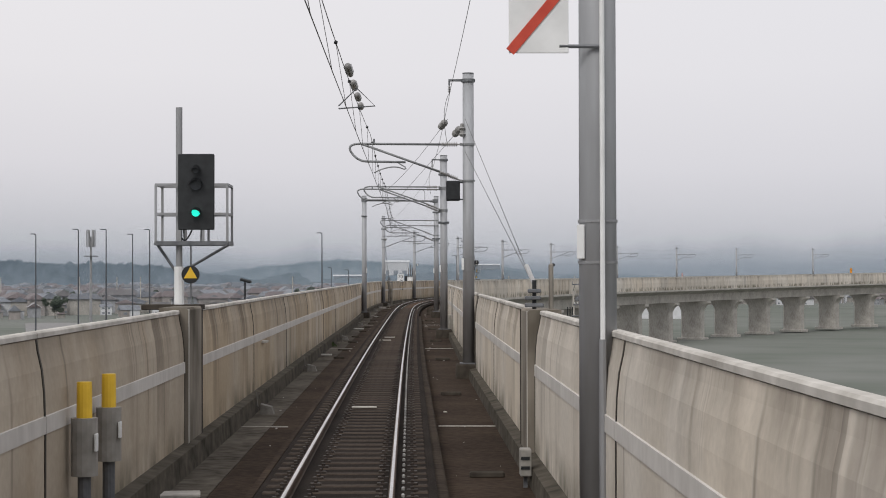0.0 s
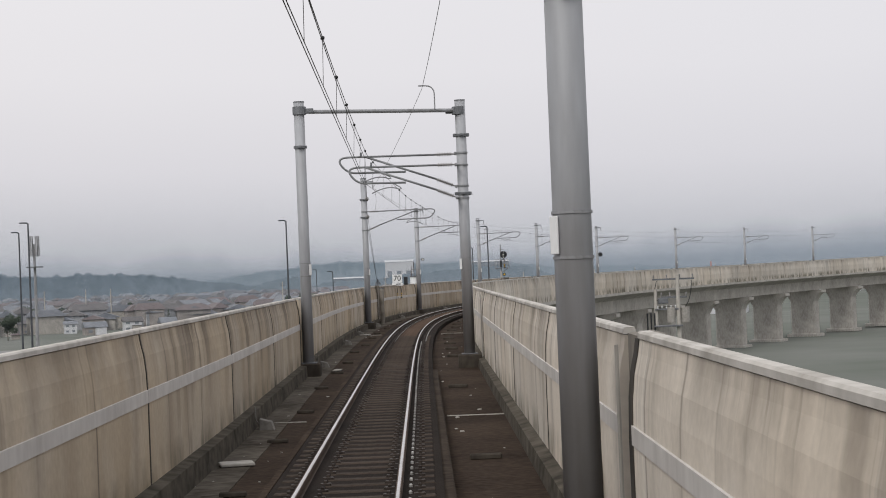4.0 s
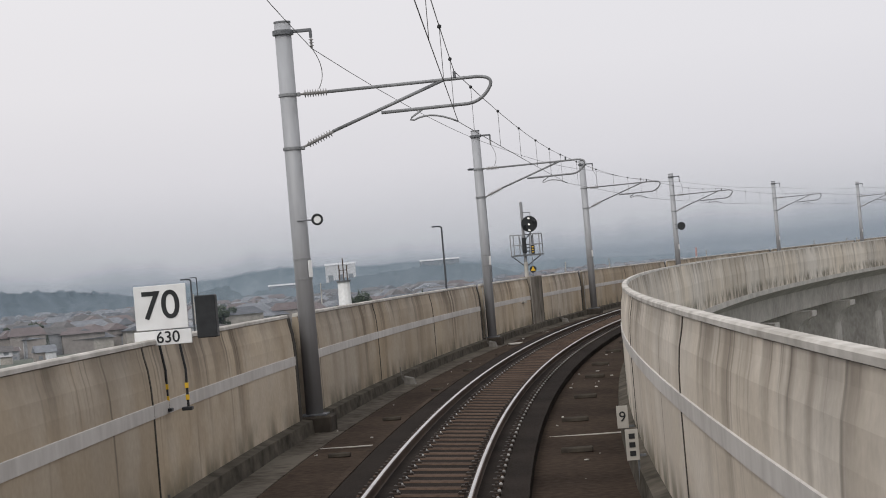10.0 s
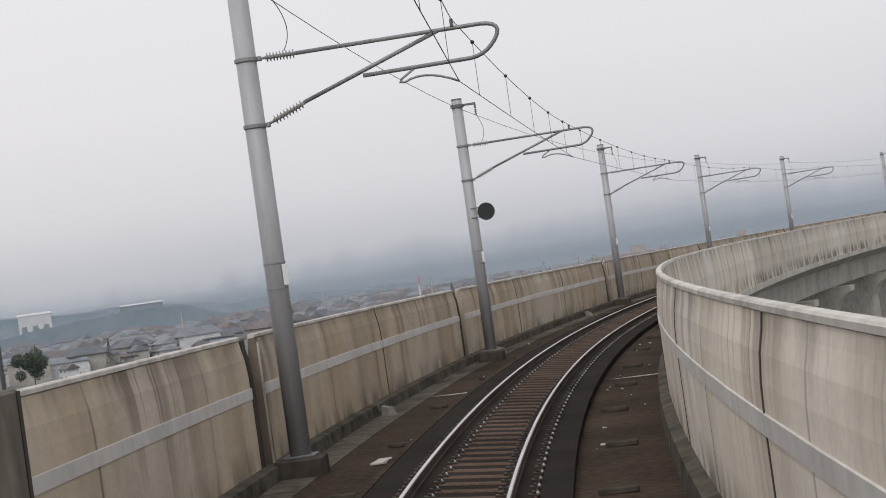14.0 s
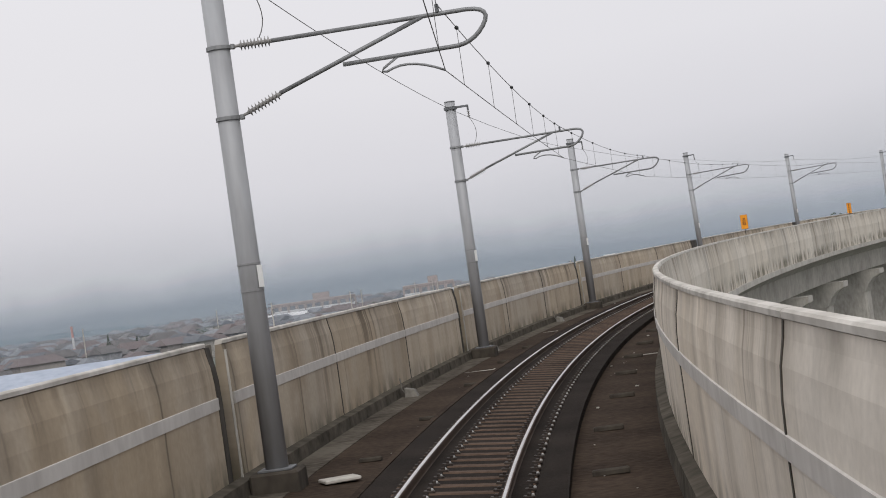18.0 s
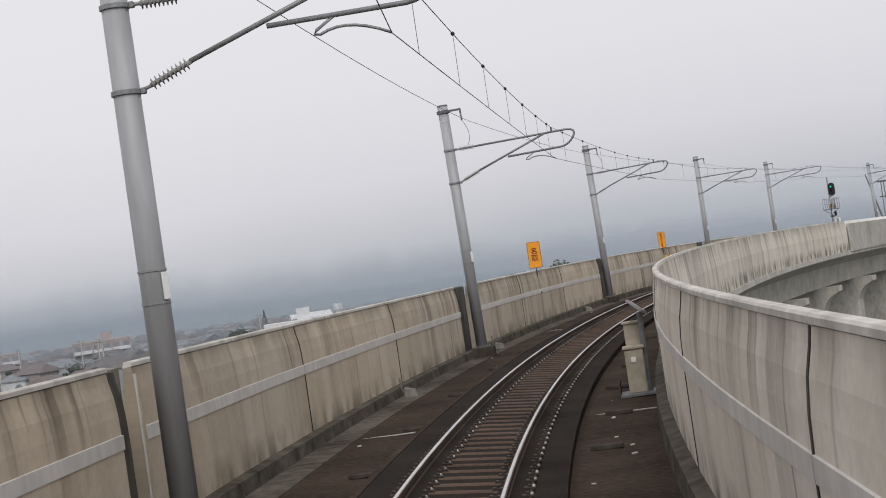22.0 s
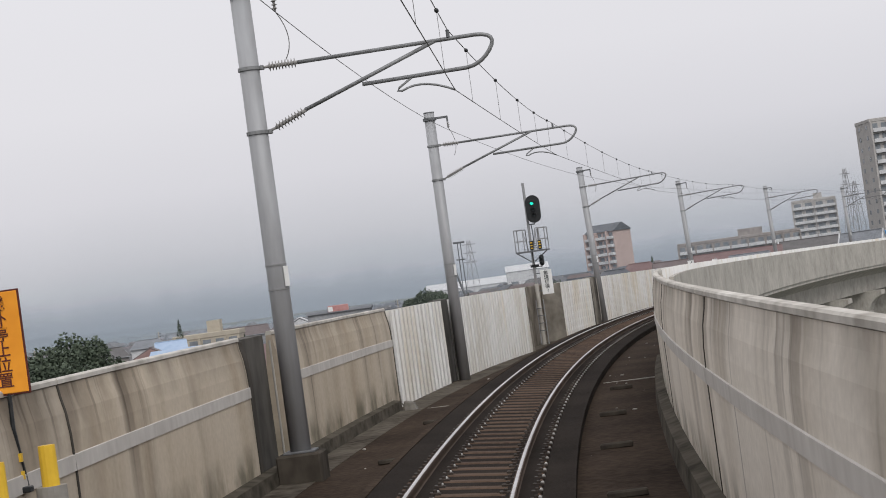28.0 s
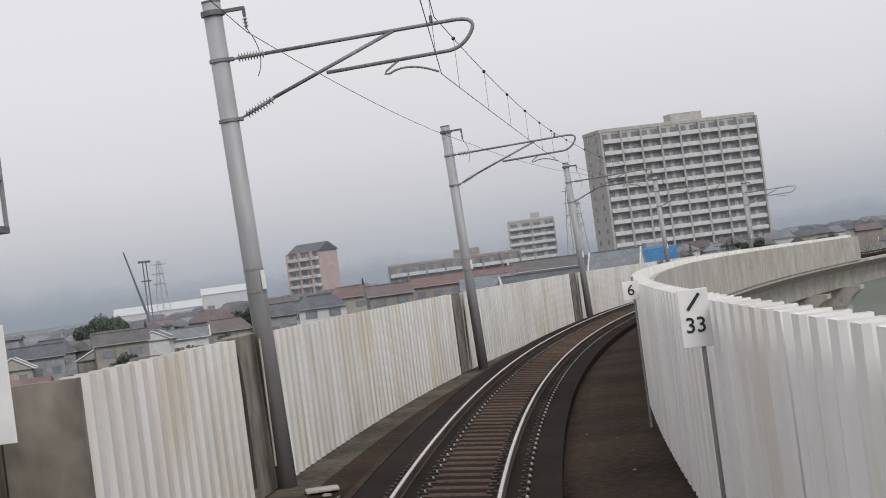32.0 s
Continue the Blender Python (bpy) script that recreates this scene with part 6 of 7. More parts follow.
def gable(bm, w, d, z0, rise, over=0.5, hip=0.0):
    a, b = w / 2 + over, d / 2 + over
    lo = [bm.verts.new(v) for v in ((-a, -b, z0 - 0.1), (a, -b, z0 - 0.1), (a, b, z0 - 0.1), (-a, b, z0 - 0.1))]
    r0, r1 = bm.verts.new((-a + hip, 0, z0 + rise)), bm.verts.new((a - hip, 0, z0 + rise))
    bm.faces.new((lo[0], lo[1], r1, r0))
    bm.faces.new((lo[2], lo[3], r0, r1))
    bm.faces.new((lo[1], lo[2], r1))
    bm.faces.new((lo[3], lo[0], r0))
    bm.faces.new(lo)
    return bm


def build_house(kind):
    r = random.Random(kind)
    w, d, h = r.uniform(6.5, 9), r.uniform(5.5, 7), r.choice((5.2, 5.6, 5.0, 3.1))
    p = thing("house", ("cream", "grey", "brown", "white")[kind % 4] + " plastered house with a " + ("grey", "brown", "red-brown", "pale grey")[(kind // 2) % 4] + " pitched roof", "house", "houses of the town")
    part("wall_body", boxed(0, 0, h / 2, w, d, h), PLASTERS[kind % 4], p)
    rise = r.uniform(1.5, 2.2)
    part("roof", gable(bmesh.new(), w, d, h, rise, 0.6, hip=(0 if kind % 4 else 2.0)), ROOFS[(kind // 2) % 4], p)
    if kind % 4:
        for sx in (-1, 1):
            bm = bmesh.new()
            f = [bm.verts.new((sx * (w / 2), y, z)) for y, z in ((-d / 2, h - 0.1), (d / 2, h - 0.1), (0, h + 1.4))]
            g = bmesh.ops.extrude_face_region(bm, geom=[bm.faces.new(f)])
            bmesh.ops.translate(bm, vec=(sx * 0.3, 0, 0), verts=[v for v in g["geom"] if isinstance(v, bmesh.types.BMVert)])
            part("gable", bm, PLASTERS[3], p)
            for y in ((-1, 1) if kind % 4 == 1 else ()):
                part("verge_board", tubed([(sx * (w / 2 + 0.62), y * (d / 2 + 0.55), h - 0.12), (sx * (w / 2 + 0.62), 0, h + rise + 0.02)], 0.10, n=4), PLASTERS[3], p)
    for x in (-w * 0.28, w * 0.22):
        for z in ((1.3, 4.1) if h > 4 else (1.4,)):
            for y in (-1, 1):
                part("window", boxed(x, y * d / 2, z, 1.6, 0.08, 1.1), PANE, p)
    if kind % 3 == 0:
        q = part("lean_to", boxed(w * 0.2, -d / 2 - 1.2, 1.4, w * 0.5, 2.4, 2.8), PLASTERS[(kind + 1) % 4], p)
        part("lean_to_roof", boxed(w * 0.2, -d / 2 - 1.3, 2.9, w * 0.56, 2.8, 0.16, 0, Matrix.Translation((0, 0, 0))), ROOFS[(kind // 2) % 4], p)
    return p


FADED_WALL = surface("faded_boards", (0.22, 0.145, 0.135), (0.30, 0.20, 0.185), 0.8, 1, (1, 1, 1), 0.0)
MAROON = surface("maroon_sheet", (0.13, 0.085, 0.085), (0.19, 0.13, 0.125), 0.7, 2, (1, 1, 1), 0.05)
BLUE_SHEET = surface("blue_sheet", (0.27, 0.36, 0.50), (0.36, 0.45, 0.58), 0.5, 1, (1, 1, 1), 0.0)
known = []


def town_house(x, y, az, w, d, eave, rise, wall, roof, label, windows=3, gabled=False, white_verge=False, hip=0.0):
    """A house whose long side (or gable) looks back along the bearing az."""
    known.append((x, y))
    p = thing("town_house", label, "house", "houses near the end of the line", m=Matrix.Translation((x, y, ground_at(x, y))) @ Matrix.Rotation(radians(-az + (90 if gabled else 0)), 4, "Z"))
    part("wall_body", boxed(0, 0, eave / 2, w, d, eave), wall, p)
    part("roof", gable(bmesh.new(), w, d, eave, rise, 0.35, hip=hip), roof, p)
    part("ridge_cap", boxed(0, 0, eave + rise + 0.02, w + 0.4 - 2 * hip, 0.3, 0.16, 0.04), roof, p)
    for sx in ((-1, 1) if not hip else ()):
        bm = bmesh.new()
        f = [bm.verts.new((sx * (w / 2), y_, z)) for y_, z in ((-d / 2, eave - 0.1), (d / 2, eave - 0.1), (0, eave + rise * 0.86))]
        g = bmesh.ops.extrude_face_region(bm, geom=[bm.faces.new(f)])
        bmesh.ops.translate(bm, vec=(sx * 0.37, 0, 0), verts=[v for v in g["geom"] if isinstance(v, bmesh.types.BMVert)])
        part("gable", bm, wall, p)
        if white_verge:
            for y_ in (-1, 1):
                part("verge_board", tubed([(sx * (w / 2 + 0.4), y_ * (d / 2 + 0.4), eave - 0.1), (sx * (w / 2 + 0.4), 0, eave + rise + 0.05)], 0.13, n=4), PLASTERS[3], p)
    part("gutter", boxed(0, -d / 2 - 0.42, eave - 0.14, w + 0.6, 0.14, 0.14, 0.03), PLASTERS[3] if white_verge else PLASTERS[1], p)
    for k in range(windows):
        for z in ((1.5, 4.3) if eave > 5 else (1.6,)):
            q = -w / 2 + w * (k + 0.5) / windows
            part("window", boxed(q, -d / 2 - 0.02, min(z, eave - 0.9), w / windows * 0.5, 0.1, 1.1), PANE, p)
            part("end_window", boxed(-w / 2 - 0.02, -d / 2 + d * (k + 0.5) / windows, min(z, eave - 0.9), 0.1, d / windows * 0.45, 1.0), PANE, p)
    return p


town_house(342.2, 567.3, 47, 9.6, 7.0, 6.0, 2.0, PLASTERS[3], ROOFS[0], "white house with a broad slate roof and white verges", 3, white_verge=True)
town_house(350.4, 581.7, 54, 6.0, 6.0, 6.4, 1.5, PLASTERS[1], ROOFS[3], "grey house with a pale slate roof", 2)
town_house(421.2, 637.4, 54, 18.0, 9.0, 5.8, 1.6, PLASTERS[2], MAROON, "long brown house row under a dark maroon roof", 6)
town_house(438.2, 630.6, 58, 13.0, 9.0, 6.0, 1.8, PLASTERS[3], ROOFS[1], "white house row with a dark brown roof", 4, white_verge=True)
town_house(374.5, 576.2, 66, 6.5, 5.6, 6.0, 2.4, PLASTERS[3], ROOFS[3], "white house with a pale grey roof and white verges", 2, white_verge=True)
town_house(404.7, 650.3, 50, 7.2, 7.0, 5.7, 1.8, PLASTERS[0], MAROON, "cream house with a hipped maroon roof", 2, hip=1.6)
town_house(385.7, 626.2, 46, 7.0, 6.5, 5.5, 1.6, PLASTERS[2], ROOFS[2], "brown house with a red-brown roof", 2)
town_house(354.5, 659.6, 46, 9.5, 8.0, 4.0, 2.0, PLASTERS[0], ROOFS[1], "cream house whose gable has white verge boards", 2, True, True)
town_house(367.4, 661.2, 52, 7.0, 5.0, 4.6, 1.4, PLASTERS[3], ROOFS[0], "white house with a slate gable roof and white verges", 2, True, True)
town_house(374.6, 661.1, 45, 6.6, 6.0, 3.6, 1.6, PLASTERS[3], ROOFS[3], "low white house with a pale roof", 2, False, True)
town_house(389.9, 666.9, 46, 9.0, 7.5, 3.2, 2.0, PLASTERS[2], ROOFS[2], "low brown house with a hipped red-brown roof", 3, hip=2.0)
town_house(405.3, 665.0, 48, 9.4, 7.0, 4.0, 2.1, PLASTERS[1], ROOFS[0], "grey house with a long slate roof", 3)
town_house(363.4, 621.7, 44, 7.0, 6.5, 5.3, 1.8, PLASTERS[3], ROOFS[0], "white house with a dark hipped slate roof", 2, hip=1.8)
town_house(410.4, 716.9, 43, 9.0, 7.0, 5.2, 1.8, PLASTERS[0], ROOFS[3], "cream house with a pale grey roof", 3)
town_house(368.2, 687.6, 36, 7.0, 6.5, 5.9, 2.4, PLASTERS[1], ROOFS[0], "grey two-storey house with a slate roof", 2, hip=1.5)
town_house(295.2, 670.5, 38, 7.4, 6.0, 7.2, 1.6, FADED_WALL, ROOFS[2], "faded red-brown house with a reddish roof", 2, True)
town_house(306.7, 680.7, 34, 5.2, 6.0, 7.8, 1.5, PLASTERS[3], BLUE_SHEET, "white house with a blue sheet roof", 1)
town_house(341.0, 660.0, 42, 8.0, 6.5, 6.5, 1.8, PLASTERS[1], ROOFS[0], "grey house with a slate roof below a red roof sign", 3)
town_house(329.0, 670.0, 38, 7.5, 6.5, 6.3, 2.0, PLASTERS[3], ROOFS[2], "white house with a hipped red-brown roof", 2, hip=1.6)
town_house(333.0, 656.0, 44, 6.5, 5.5, 5.6, 1.7, PLASTERS[0], ROOFS[3], "cream house with a pale roof and white verges", 2, True, True)
town_house(349.0, 650.0, 40, 8.0, 6.0, 5.8, 1.7, PLASTERS[2], ROOFS[1], "brown house with a dark brown roof", 2)
town_house(324.0, 735.0, 33, 8.0, 6.5, 7.6, 1.8, PLASTERS[0], ROOFS[0], "tall cream house with a slate roof", 3)
town_house(334.0, 727.0, 37, 7.0, 6.5, 8.2, 1.6, PLASTERS[3], ROOFS[3], "tall white house with a pale roof", 2, hip=1.4)
town_house(352.0, 716.0, 35, 8.5, 6.5, 7.9, 1.8, PLASTERS[1], ROOFS[2], "tall grey house with a red-brown roof", 3)
town_house(361.0, 709.0, 41, 7.0, 6.0, 8.3, 1.7, PLASTERS[3], ROOFS[0], "tall white house with slate gables and white verges", 2, True, True)
town_house(311.0, 707.0, 36, 7.0, 6.0, 7.4, 1.9, PLASTERS[2], ROOFS[1], "brown house with a dark brown hipped roof", 2, hip=1.5)
town_house(288.0, 700.0, 30, 8.0, 6.5, 6.6, 1.8, PLASTERS[1], ROOFS[3], "grey house with a pale grey roof", 3)
masters = [build_house(k) for k in range(8)]
rnd = random.Random(11)
taken = []
house_count = 0
tries = 0
line = [at(k, 0, 0) for k in range(0, 680, 20)]
while house_count < 300 and tries < 9000:
    tries += 1
    s, u = (rnd.uniform(570, 860) if tries % 4 else rnd.uniform(300, 570)), -210 - 130 * rnd.random() ** 1.2
    if s > 620:
        u += 110 * min(1, (s - 620) / 60)
    q = Vector((*outside(s, u).xy, 0))
    if any((q.x - x) ** 2 + (q.y - y) ** 2 < 84 for x, y in taken) or any((q.xy - k.xy).length < 45 for k in line):
        continue
    if any((q.xy - Vector(k)).length < 18 for k in ((409, 592), (371, 577), (345, 592), (420, 690), (213.7, 577), (213, 527), (285, 647), (318, 676), (344, 676), (60, 486), (-1.8, 318), (259, 547), (374, 640), (434, 746))):
        continue
    if any((q.xy - Vector(k)).length < 9 for k in known):
        continue
    taken.append((q.x, q.y))
    big = 1.25 if s > 640 and u < -150 and house_count % 3 == 0 else 1.0
    m = Matrix.Translation((q.x, q.y, ground_at(q.x, q.y))) @ Matrix.Rotation(rnd.choice((0.35, 0.35 + math.pi / 2)) + rnd.uniform(-0.12, 0.12), 4, "Z") @ Matrix.Diagonal((rnd.uniform(0.66, 0.92), rnd.uniform(0.62, 0.82), rnd.uniform(0.68, 0.92), 1) if s > 640 else (rnd.uniform(0.5, 0.75), rnd.uniform(0.5, 0.68), rnd.uniform(0.55, 0.78), 1))
    m = m @ Matrix.Diagonal((big, big, big * 0.95, 1))
    if house_count < 8:
        masters[house_count].matrix_world = m
    else:
        copy_thing(masters[rnd.randrange(8)], m)
    house_count += 1
copy_thing(masters[3], Matrix.Translation((371, 577, GROUND)) @ Matrix.Rotation(radians(-5), 4, "Z") @ Matrix.Diagonal((1.3, 1.3, 1.3, 1)))
# the far roofs, joined
for k in range(4):
    hm = boxed(0, 0, 2.7, 9.5, 7.5, 5.4)
    wall_me = mesh_of("far_wall", hm, PLASTERS[k])
    roof_me = mesh_of("far_roof", gable(bmesh.new(), 9.5, 7.5, 5.4, 1.8, 0.6, hip=1.5), ROOFS[k])
    ms = []
    for _ in range(1900):
        k_s = rnd.uniform(215, 1120)
        q = outside(k_s, (-250 if k_s < 600 else -165) - 950 * rnd.random() ** 1.5)
        ms.append(Matrix.Translation((q.x, q.y, ground_at(q.x, q.y))) @ Matrix.Rotation(rnd.choice((0.35, 1.92)) + rnd.uniform(-0.25, 0.25), 4, "Z") @ Matrix.Diagonal((rnd.uniform(0.55, 1.1), rnd.uniform(0.5, 0.95), rnd.uniform(0.5, 1.0), 1)))
    for nm, me, mt in (("far_house_walls", wall_me, PLASTERS[k]), ("far_house_roofs", roof_me, ROOFS[k])):
        tagged(part(nm, joined(nm, me, ms, mt), mt), "countless far houses of a hazy town", "houses", kind="stuff")


def apartment(name, x, y, yaw, w, d, floors, storey, bays, wall, label, pitched=False, roof=None, base=GROUND, group=""):
    p = thing(name, label, "apartment block", group, m=Matrix.Translation((x, y, base)) @ Matrix.Rotation(yaw, 4, "Z"))
    h = floors * storey
    part("body", boxed(0, 0, h / 2, w, d, h), wall, p)
    if pitched:
        part("roof", gable(bmesh.new(), w, d, h, 3.0, 0.5), roof or ROOFS[0], p)
    else:
        part("parapet", boxed(0, 0, h + 0.5, w + 0.3, d + 0.3, 1.0, 0.1), wall, p)
        part("roof_house", boxed(w * 0.1, 0, h + 2, w * 0.2, d * 0.4, 2.6), wall, p)
    for f in range(floors):
        z = f * storey
        b = part("balcony", boxed(0, -d / 2 - 0.65, z + 0.55, w * 0.98, 1.3, 1.1, 0.05), PLASTERS[3] if wall is not PLASTERS[3] else PLASTERS[0], p)
        for k in range(bays):
            part("window", boxed(-w / 2 + w * (k + 0.5) / bays, -d / 2 - 0.03, z + 1.75, w / bays * 0.62, 0.1, 1.6), PANE, p)
        for k in range(2):
            part("side_window", boxed(-w / 2 - 0.03, -d / 4 + k * d / 2, z + 1.7, 0.1, 1.4, 1.2), PANE, p)
    for k in range(bays + 1):
        if k % 2 == 0:
            part("fin", boxed(-w / 2 + w * k / bays, -d / 2 - 0.7, h / 2, 0.5, 1.5, h), wall, p)
    return p


TOWER_WALL = surface("tower_tiles", (0.33, 0.315, 0.30), (0.43, 0.415, 0.40), 0.8, 1, (1, 1, 1), 0.0)
PINK_TOWER = surface("pink_tower_tiles", (0.38, 0.295, 0.27), (0.47, 0.37, 0.34), 0.8, 1, (1, 1, 1), 0.0)
PINK_WALL = surface("pink_tiles", (0.27, 0.235, 0.225), (0.35, 0.305, 0.29), 0.8, 1, (1, 1, 1), 0.0)
TAN_WALL = surface("tan_blocks", (0.22, 0.20, 0.19), (0.33, 0.30, 0.28), 0.8, 1, (1, 1, 1), 0.0)
apartment("apartment_tower", 593.0, 689.0, radians(-40), 44, 14, 14, 3.05, 16, TOWER_WALL, "pale grey apartment tower with rows of balconies")
apartment("apartment_tower", 764.0, 853.0, radians(-56), 18, 12, 9, 3.0, 4, TOWER_WALL, "pale mid-rise apartment block with white balconies")
apartment("apartment_tower", 660.0, 878.0, radians(-94), 15, 9.5, 8, 3.15, 5, PINK_TOWER, "pinkish mid-rise apartment block with pale balconies and a pitched roof", True)
apartment("apartment_block", 632.0, 795.0, radians(-53), 42, 10, 5, 3.0, 14, TAN_WALL, "long brown five-storey housing block")
apartment("apartment_block", 257.0, 902.0, radians(-20), 18, 10, 3, 3.0, 6, PINK_WALL, "brown low apartment block with white balconies")
apartment("apartment_block", 232.0, 962.0, radians(-17), 32, 10, 3, 2.9, 10, PINK_WALL, "long brown low housing block")
apartment("apartment_block", 211.0, 662.0, radians(-25), 13, 9, 3, 2.6, 5, PLASTERS[3], "white low apartment block")


def shed(name, x, y, yaw, w, d, h, wall, roof, label, rise=2.0, n=3):
    p = thing(name, label, "hall", m=Matrix.Translation((x, y, GROUND)) @ Matrix.Rotation(yaw, 4, "Z"))
    part("wall_body", boxed(0, 0, h / 2, w, d, h), wall, p)
    part("roof", gable(bmesh.new(), w, d, h, rise, 0.4), roof, p)
    for k in range(n):
        part("window", boxed(-w / 2 + w * (k + 0.5) / n, -d / 2, h * 0.6, w / n * 0.5, 0.1, h * 0.2), PANE, p)
    return p


WHITE_ROOF = surface("white_roof", (0.46, 0.465, 0.475), (0.58, 0.585, 0.59), 0.7, 1, (1, 1, 1), 0.0)
shed("factory_hall", 694.0, 956.0, radians(-45), 18, 16, 15, WHITE_ROOF, WHITE_ROOF, "white factory hall with a rounded roof", 2.5)
shed("factory_hall", 713.0, 1008.0, radians(-45), 44, 20, 11, WHITE_ROOF, WHITE_ROOF, "long white factory hall", 3)
shed("factory_hall", 366.0, 972.0, radians(-20), 15, 10, 6.6, PLASTERS[0], WHITE_ROOF, "low white hall beside a tank tower")
# Walls toned like the hazy hills: haze put into the base colour.
HAZED_WALL = surface("hazed_wall", (0.16, 0.185, 0.205), (0.21, 0.235, 0.26), 0.8, 1, (1, 1, 1), 0.0)
shed("white_hall", -18.0, 1346.0, 0.0, 19, 14, 21, WHITE_ROOF, WHITE_ROOF, "white building on the wooded hill", 1.2, 3)
shed("white_hall", 41.0, 1244.0, 0.05, 22, 12, 18, HAZED_WALL, WHITE_ROOF, "long white roof on the wooded hill", 0.8, 0)
shed("white_hall", -45.0, 1180.0, 0.05, 20, 14, 11.0, HAZED_WALL, WHITE_ROOF, "white flat building among the trees", 0.8, 0)
shed("factory_hall", 195.0, 880.0, radians(-20), 18, 12, 5.6, WHITE_ROOF, WHITE_ROOF, "long low white roof", 1.0, 4)
BLUE_GREY = surface("faded_blue_sheet", (0.27, 0.31, 0.38), (0.36, 0.40, 0.47), 0.5, 1, (1, 1, 1), 0.0)
shed("blue_hall", 60.0, 486.0, radians(-12), 24, 12, 5.7, WHITE_ROOF, BLUE_GREY, "low hall with a long pale blue sheet roof", 1.6, 5)
shed("blue_shed", 285.0, 647.0, radians(-50), 10, 8, 6.3, PLASTERS[3], BLUE_SHEET, "white shed with a blue sheet roof", 2.0, 2)
shed("maroon_hall", 213.0, 527.0, radians(-48), 22, 11, 7.6, PLASTERS[2], MAROON, "low hall with a wide maroon sheet roof", 1.8, 4)
apartment("cream_building", 330.0, 700.0, radians(-45), 13, 9, 3, 2.9, 5, surface("cream_render", (0.36, 0.32, 0.255), (0.44, 0.395, 0.32), 0.8, 1, (1, 1, 1), 0.0), "cream three-storey building with pale balconies")
# Red paled for distance: haze put into the sign's colour.
HAZY_RED = surface("hazy_red", (0.38, 0.18, 0.17), (0.46, 0.25, 0.235), 0.7, 2, (1, 1, 1), 0.0)
rs = shed("sign_building", 344.0, 676.0, radians(-45), 12, 9, 10.4, PLASTERS[1], ROOFS[0], "grey flat building under a red roof sign", 0.5, 3)
part("roof_sign", boxed(0, -3, 11.0, 4.0, 0.8, 1.3, 0.1), HAZY_RED, rs, "plain red roof sign")
part("sign_field", boxed(-1.5, -3.42, 11.0, 0.9, 0.06, 0.9), WHITE, rs)


BLUE_NET = surface("blue_netting", (0.05, 0.17, 0.38), (0.09, 0.25, 0.48), 0.7, 2, (1, 1, 1), 0.1)
bn = thing("netted_building", "square building wrapped in blue netting", "building", m=Matrix.Translation((409.0, 592.0, GROUND)) @ Matrix.Rotation(radians(-50), 4, "Z"))
part("netting", boxed(0, 0, 5.8, 9, 8, 11.6, 0.15), BLUE_NET, bn)
part("roof_box", boxed(1.5, 0, 12.0, 3, 3, 0.9, 0.1), PLASTERS[1], bn)



def pylon(x, y, h, w=5.0):
    p = thing("pylon", "thin lattice power pylon in haze", "pylon", "power pylons", m=Matrix.Translation((x, y, GROUND)))
    for sx, sy in ((-1, -1), (1, -1), (1, 1), (-1, 1)):
        part("leg", tubed([(sx * w / 2, sy * w / 2, 0), (sx * 0.4, sy * 0.4, h)], 0.11, n=4), GALV, p)
    bm = bmesh.new()
    for i in range(9):
        t0, t1 = i / 9, (i + 1) / 9
        a, b = w / 2 * (1 - t0) + 0.4 * t0, w / 2 * (1 - t1) + 0.4 * t1
        for k in (-1, 1):
            tube(bm, [(-a, k * a, h * t0), (b, k * b, h * t1)], 0.08, n=4)
            tube(bm, [(k * a, -a, h * t0), (k * b, b, h * t1)], 0.08, n=4)
    part("bracing", bm, GALV, p)
    for t in (0.72, 0.84, 0.95):
        part("crossarm", boxed(0, 0, h * t, w * 1.3, 0.25, 0.25), GALV, p)
    return p


for x, y, h in ((590, 885, 28), (655.3, 763.9, 34), (674, 773, 30)):
    pylon(x, y, h)
cr_ = thing("crane", "slender crane boom over the town", "crane", m=Matrix.Translation((501, 797, GROUND)))
part("boom", tubed([(0, 0, 0), (-5.5, 4.2, 28.0)], 0.45, 0.2, n=6), GALV_DARK, cr_)
part("carrier", boxed(0, 0, 1.2, 3, 6, 2.4, 0.2), YELLOW, cr_)
lm = thing("signal_tower", "thin steel tower with a short head beam", "tower", m=Matrix.Translation((513, 812, ground_at(513, 812))))
for dx in (-0.8, 0.8):
    part("leg", tubed([(dx, 0, 0), (dx * 0.8, 0, 22.6)], 0.16, n=5), GALV_DARK, lm)
part("head_beam", boxed(0, 0, 22.8, 4.4, 0.5, 0.6, 0.05), GALV_DARK, lm)
part("lower_beam", boxed(0, 0, 17.5, 3.6, 0.4, 0.4, 0.05), GALV_DARK, lm)
tt = thing("water_tower", "slim white tank tower", "tank tower", m=Matrix.Translation((375.6, 967.2, GROUND)))
part("shaft", tubed([(0, 0, 0), (0, 0, 8)], 1.2, n=12), WHITE_ROOF, tt)
part("tank", tubed([(0, 0, 8), (0, 0, 10.5)], 1.7, n=12), WHITE_ROOF, tt)
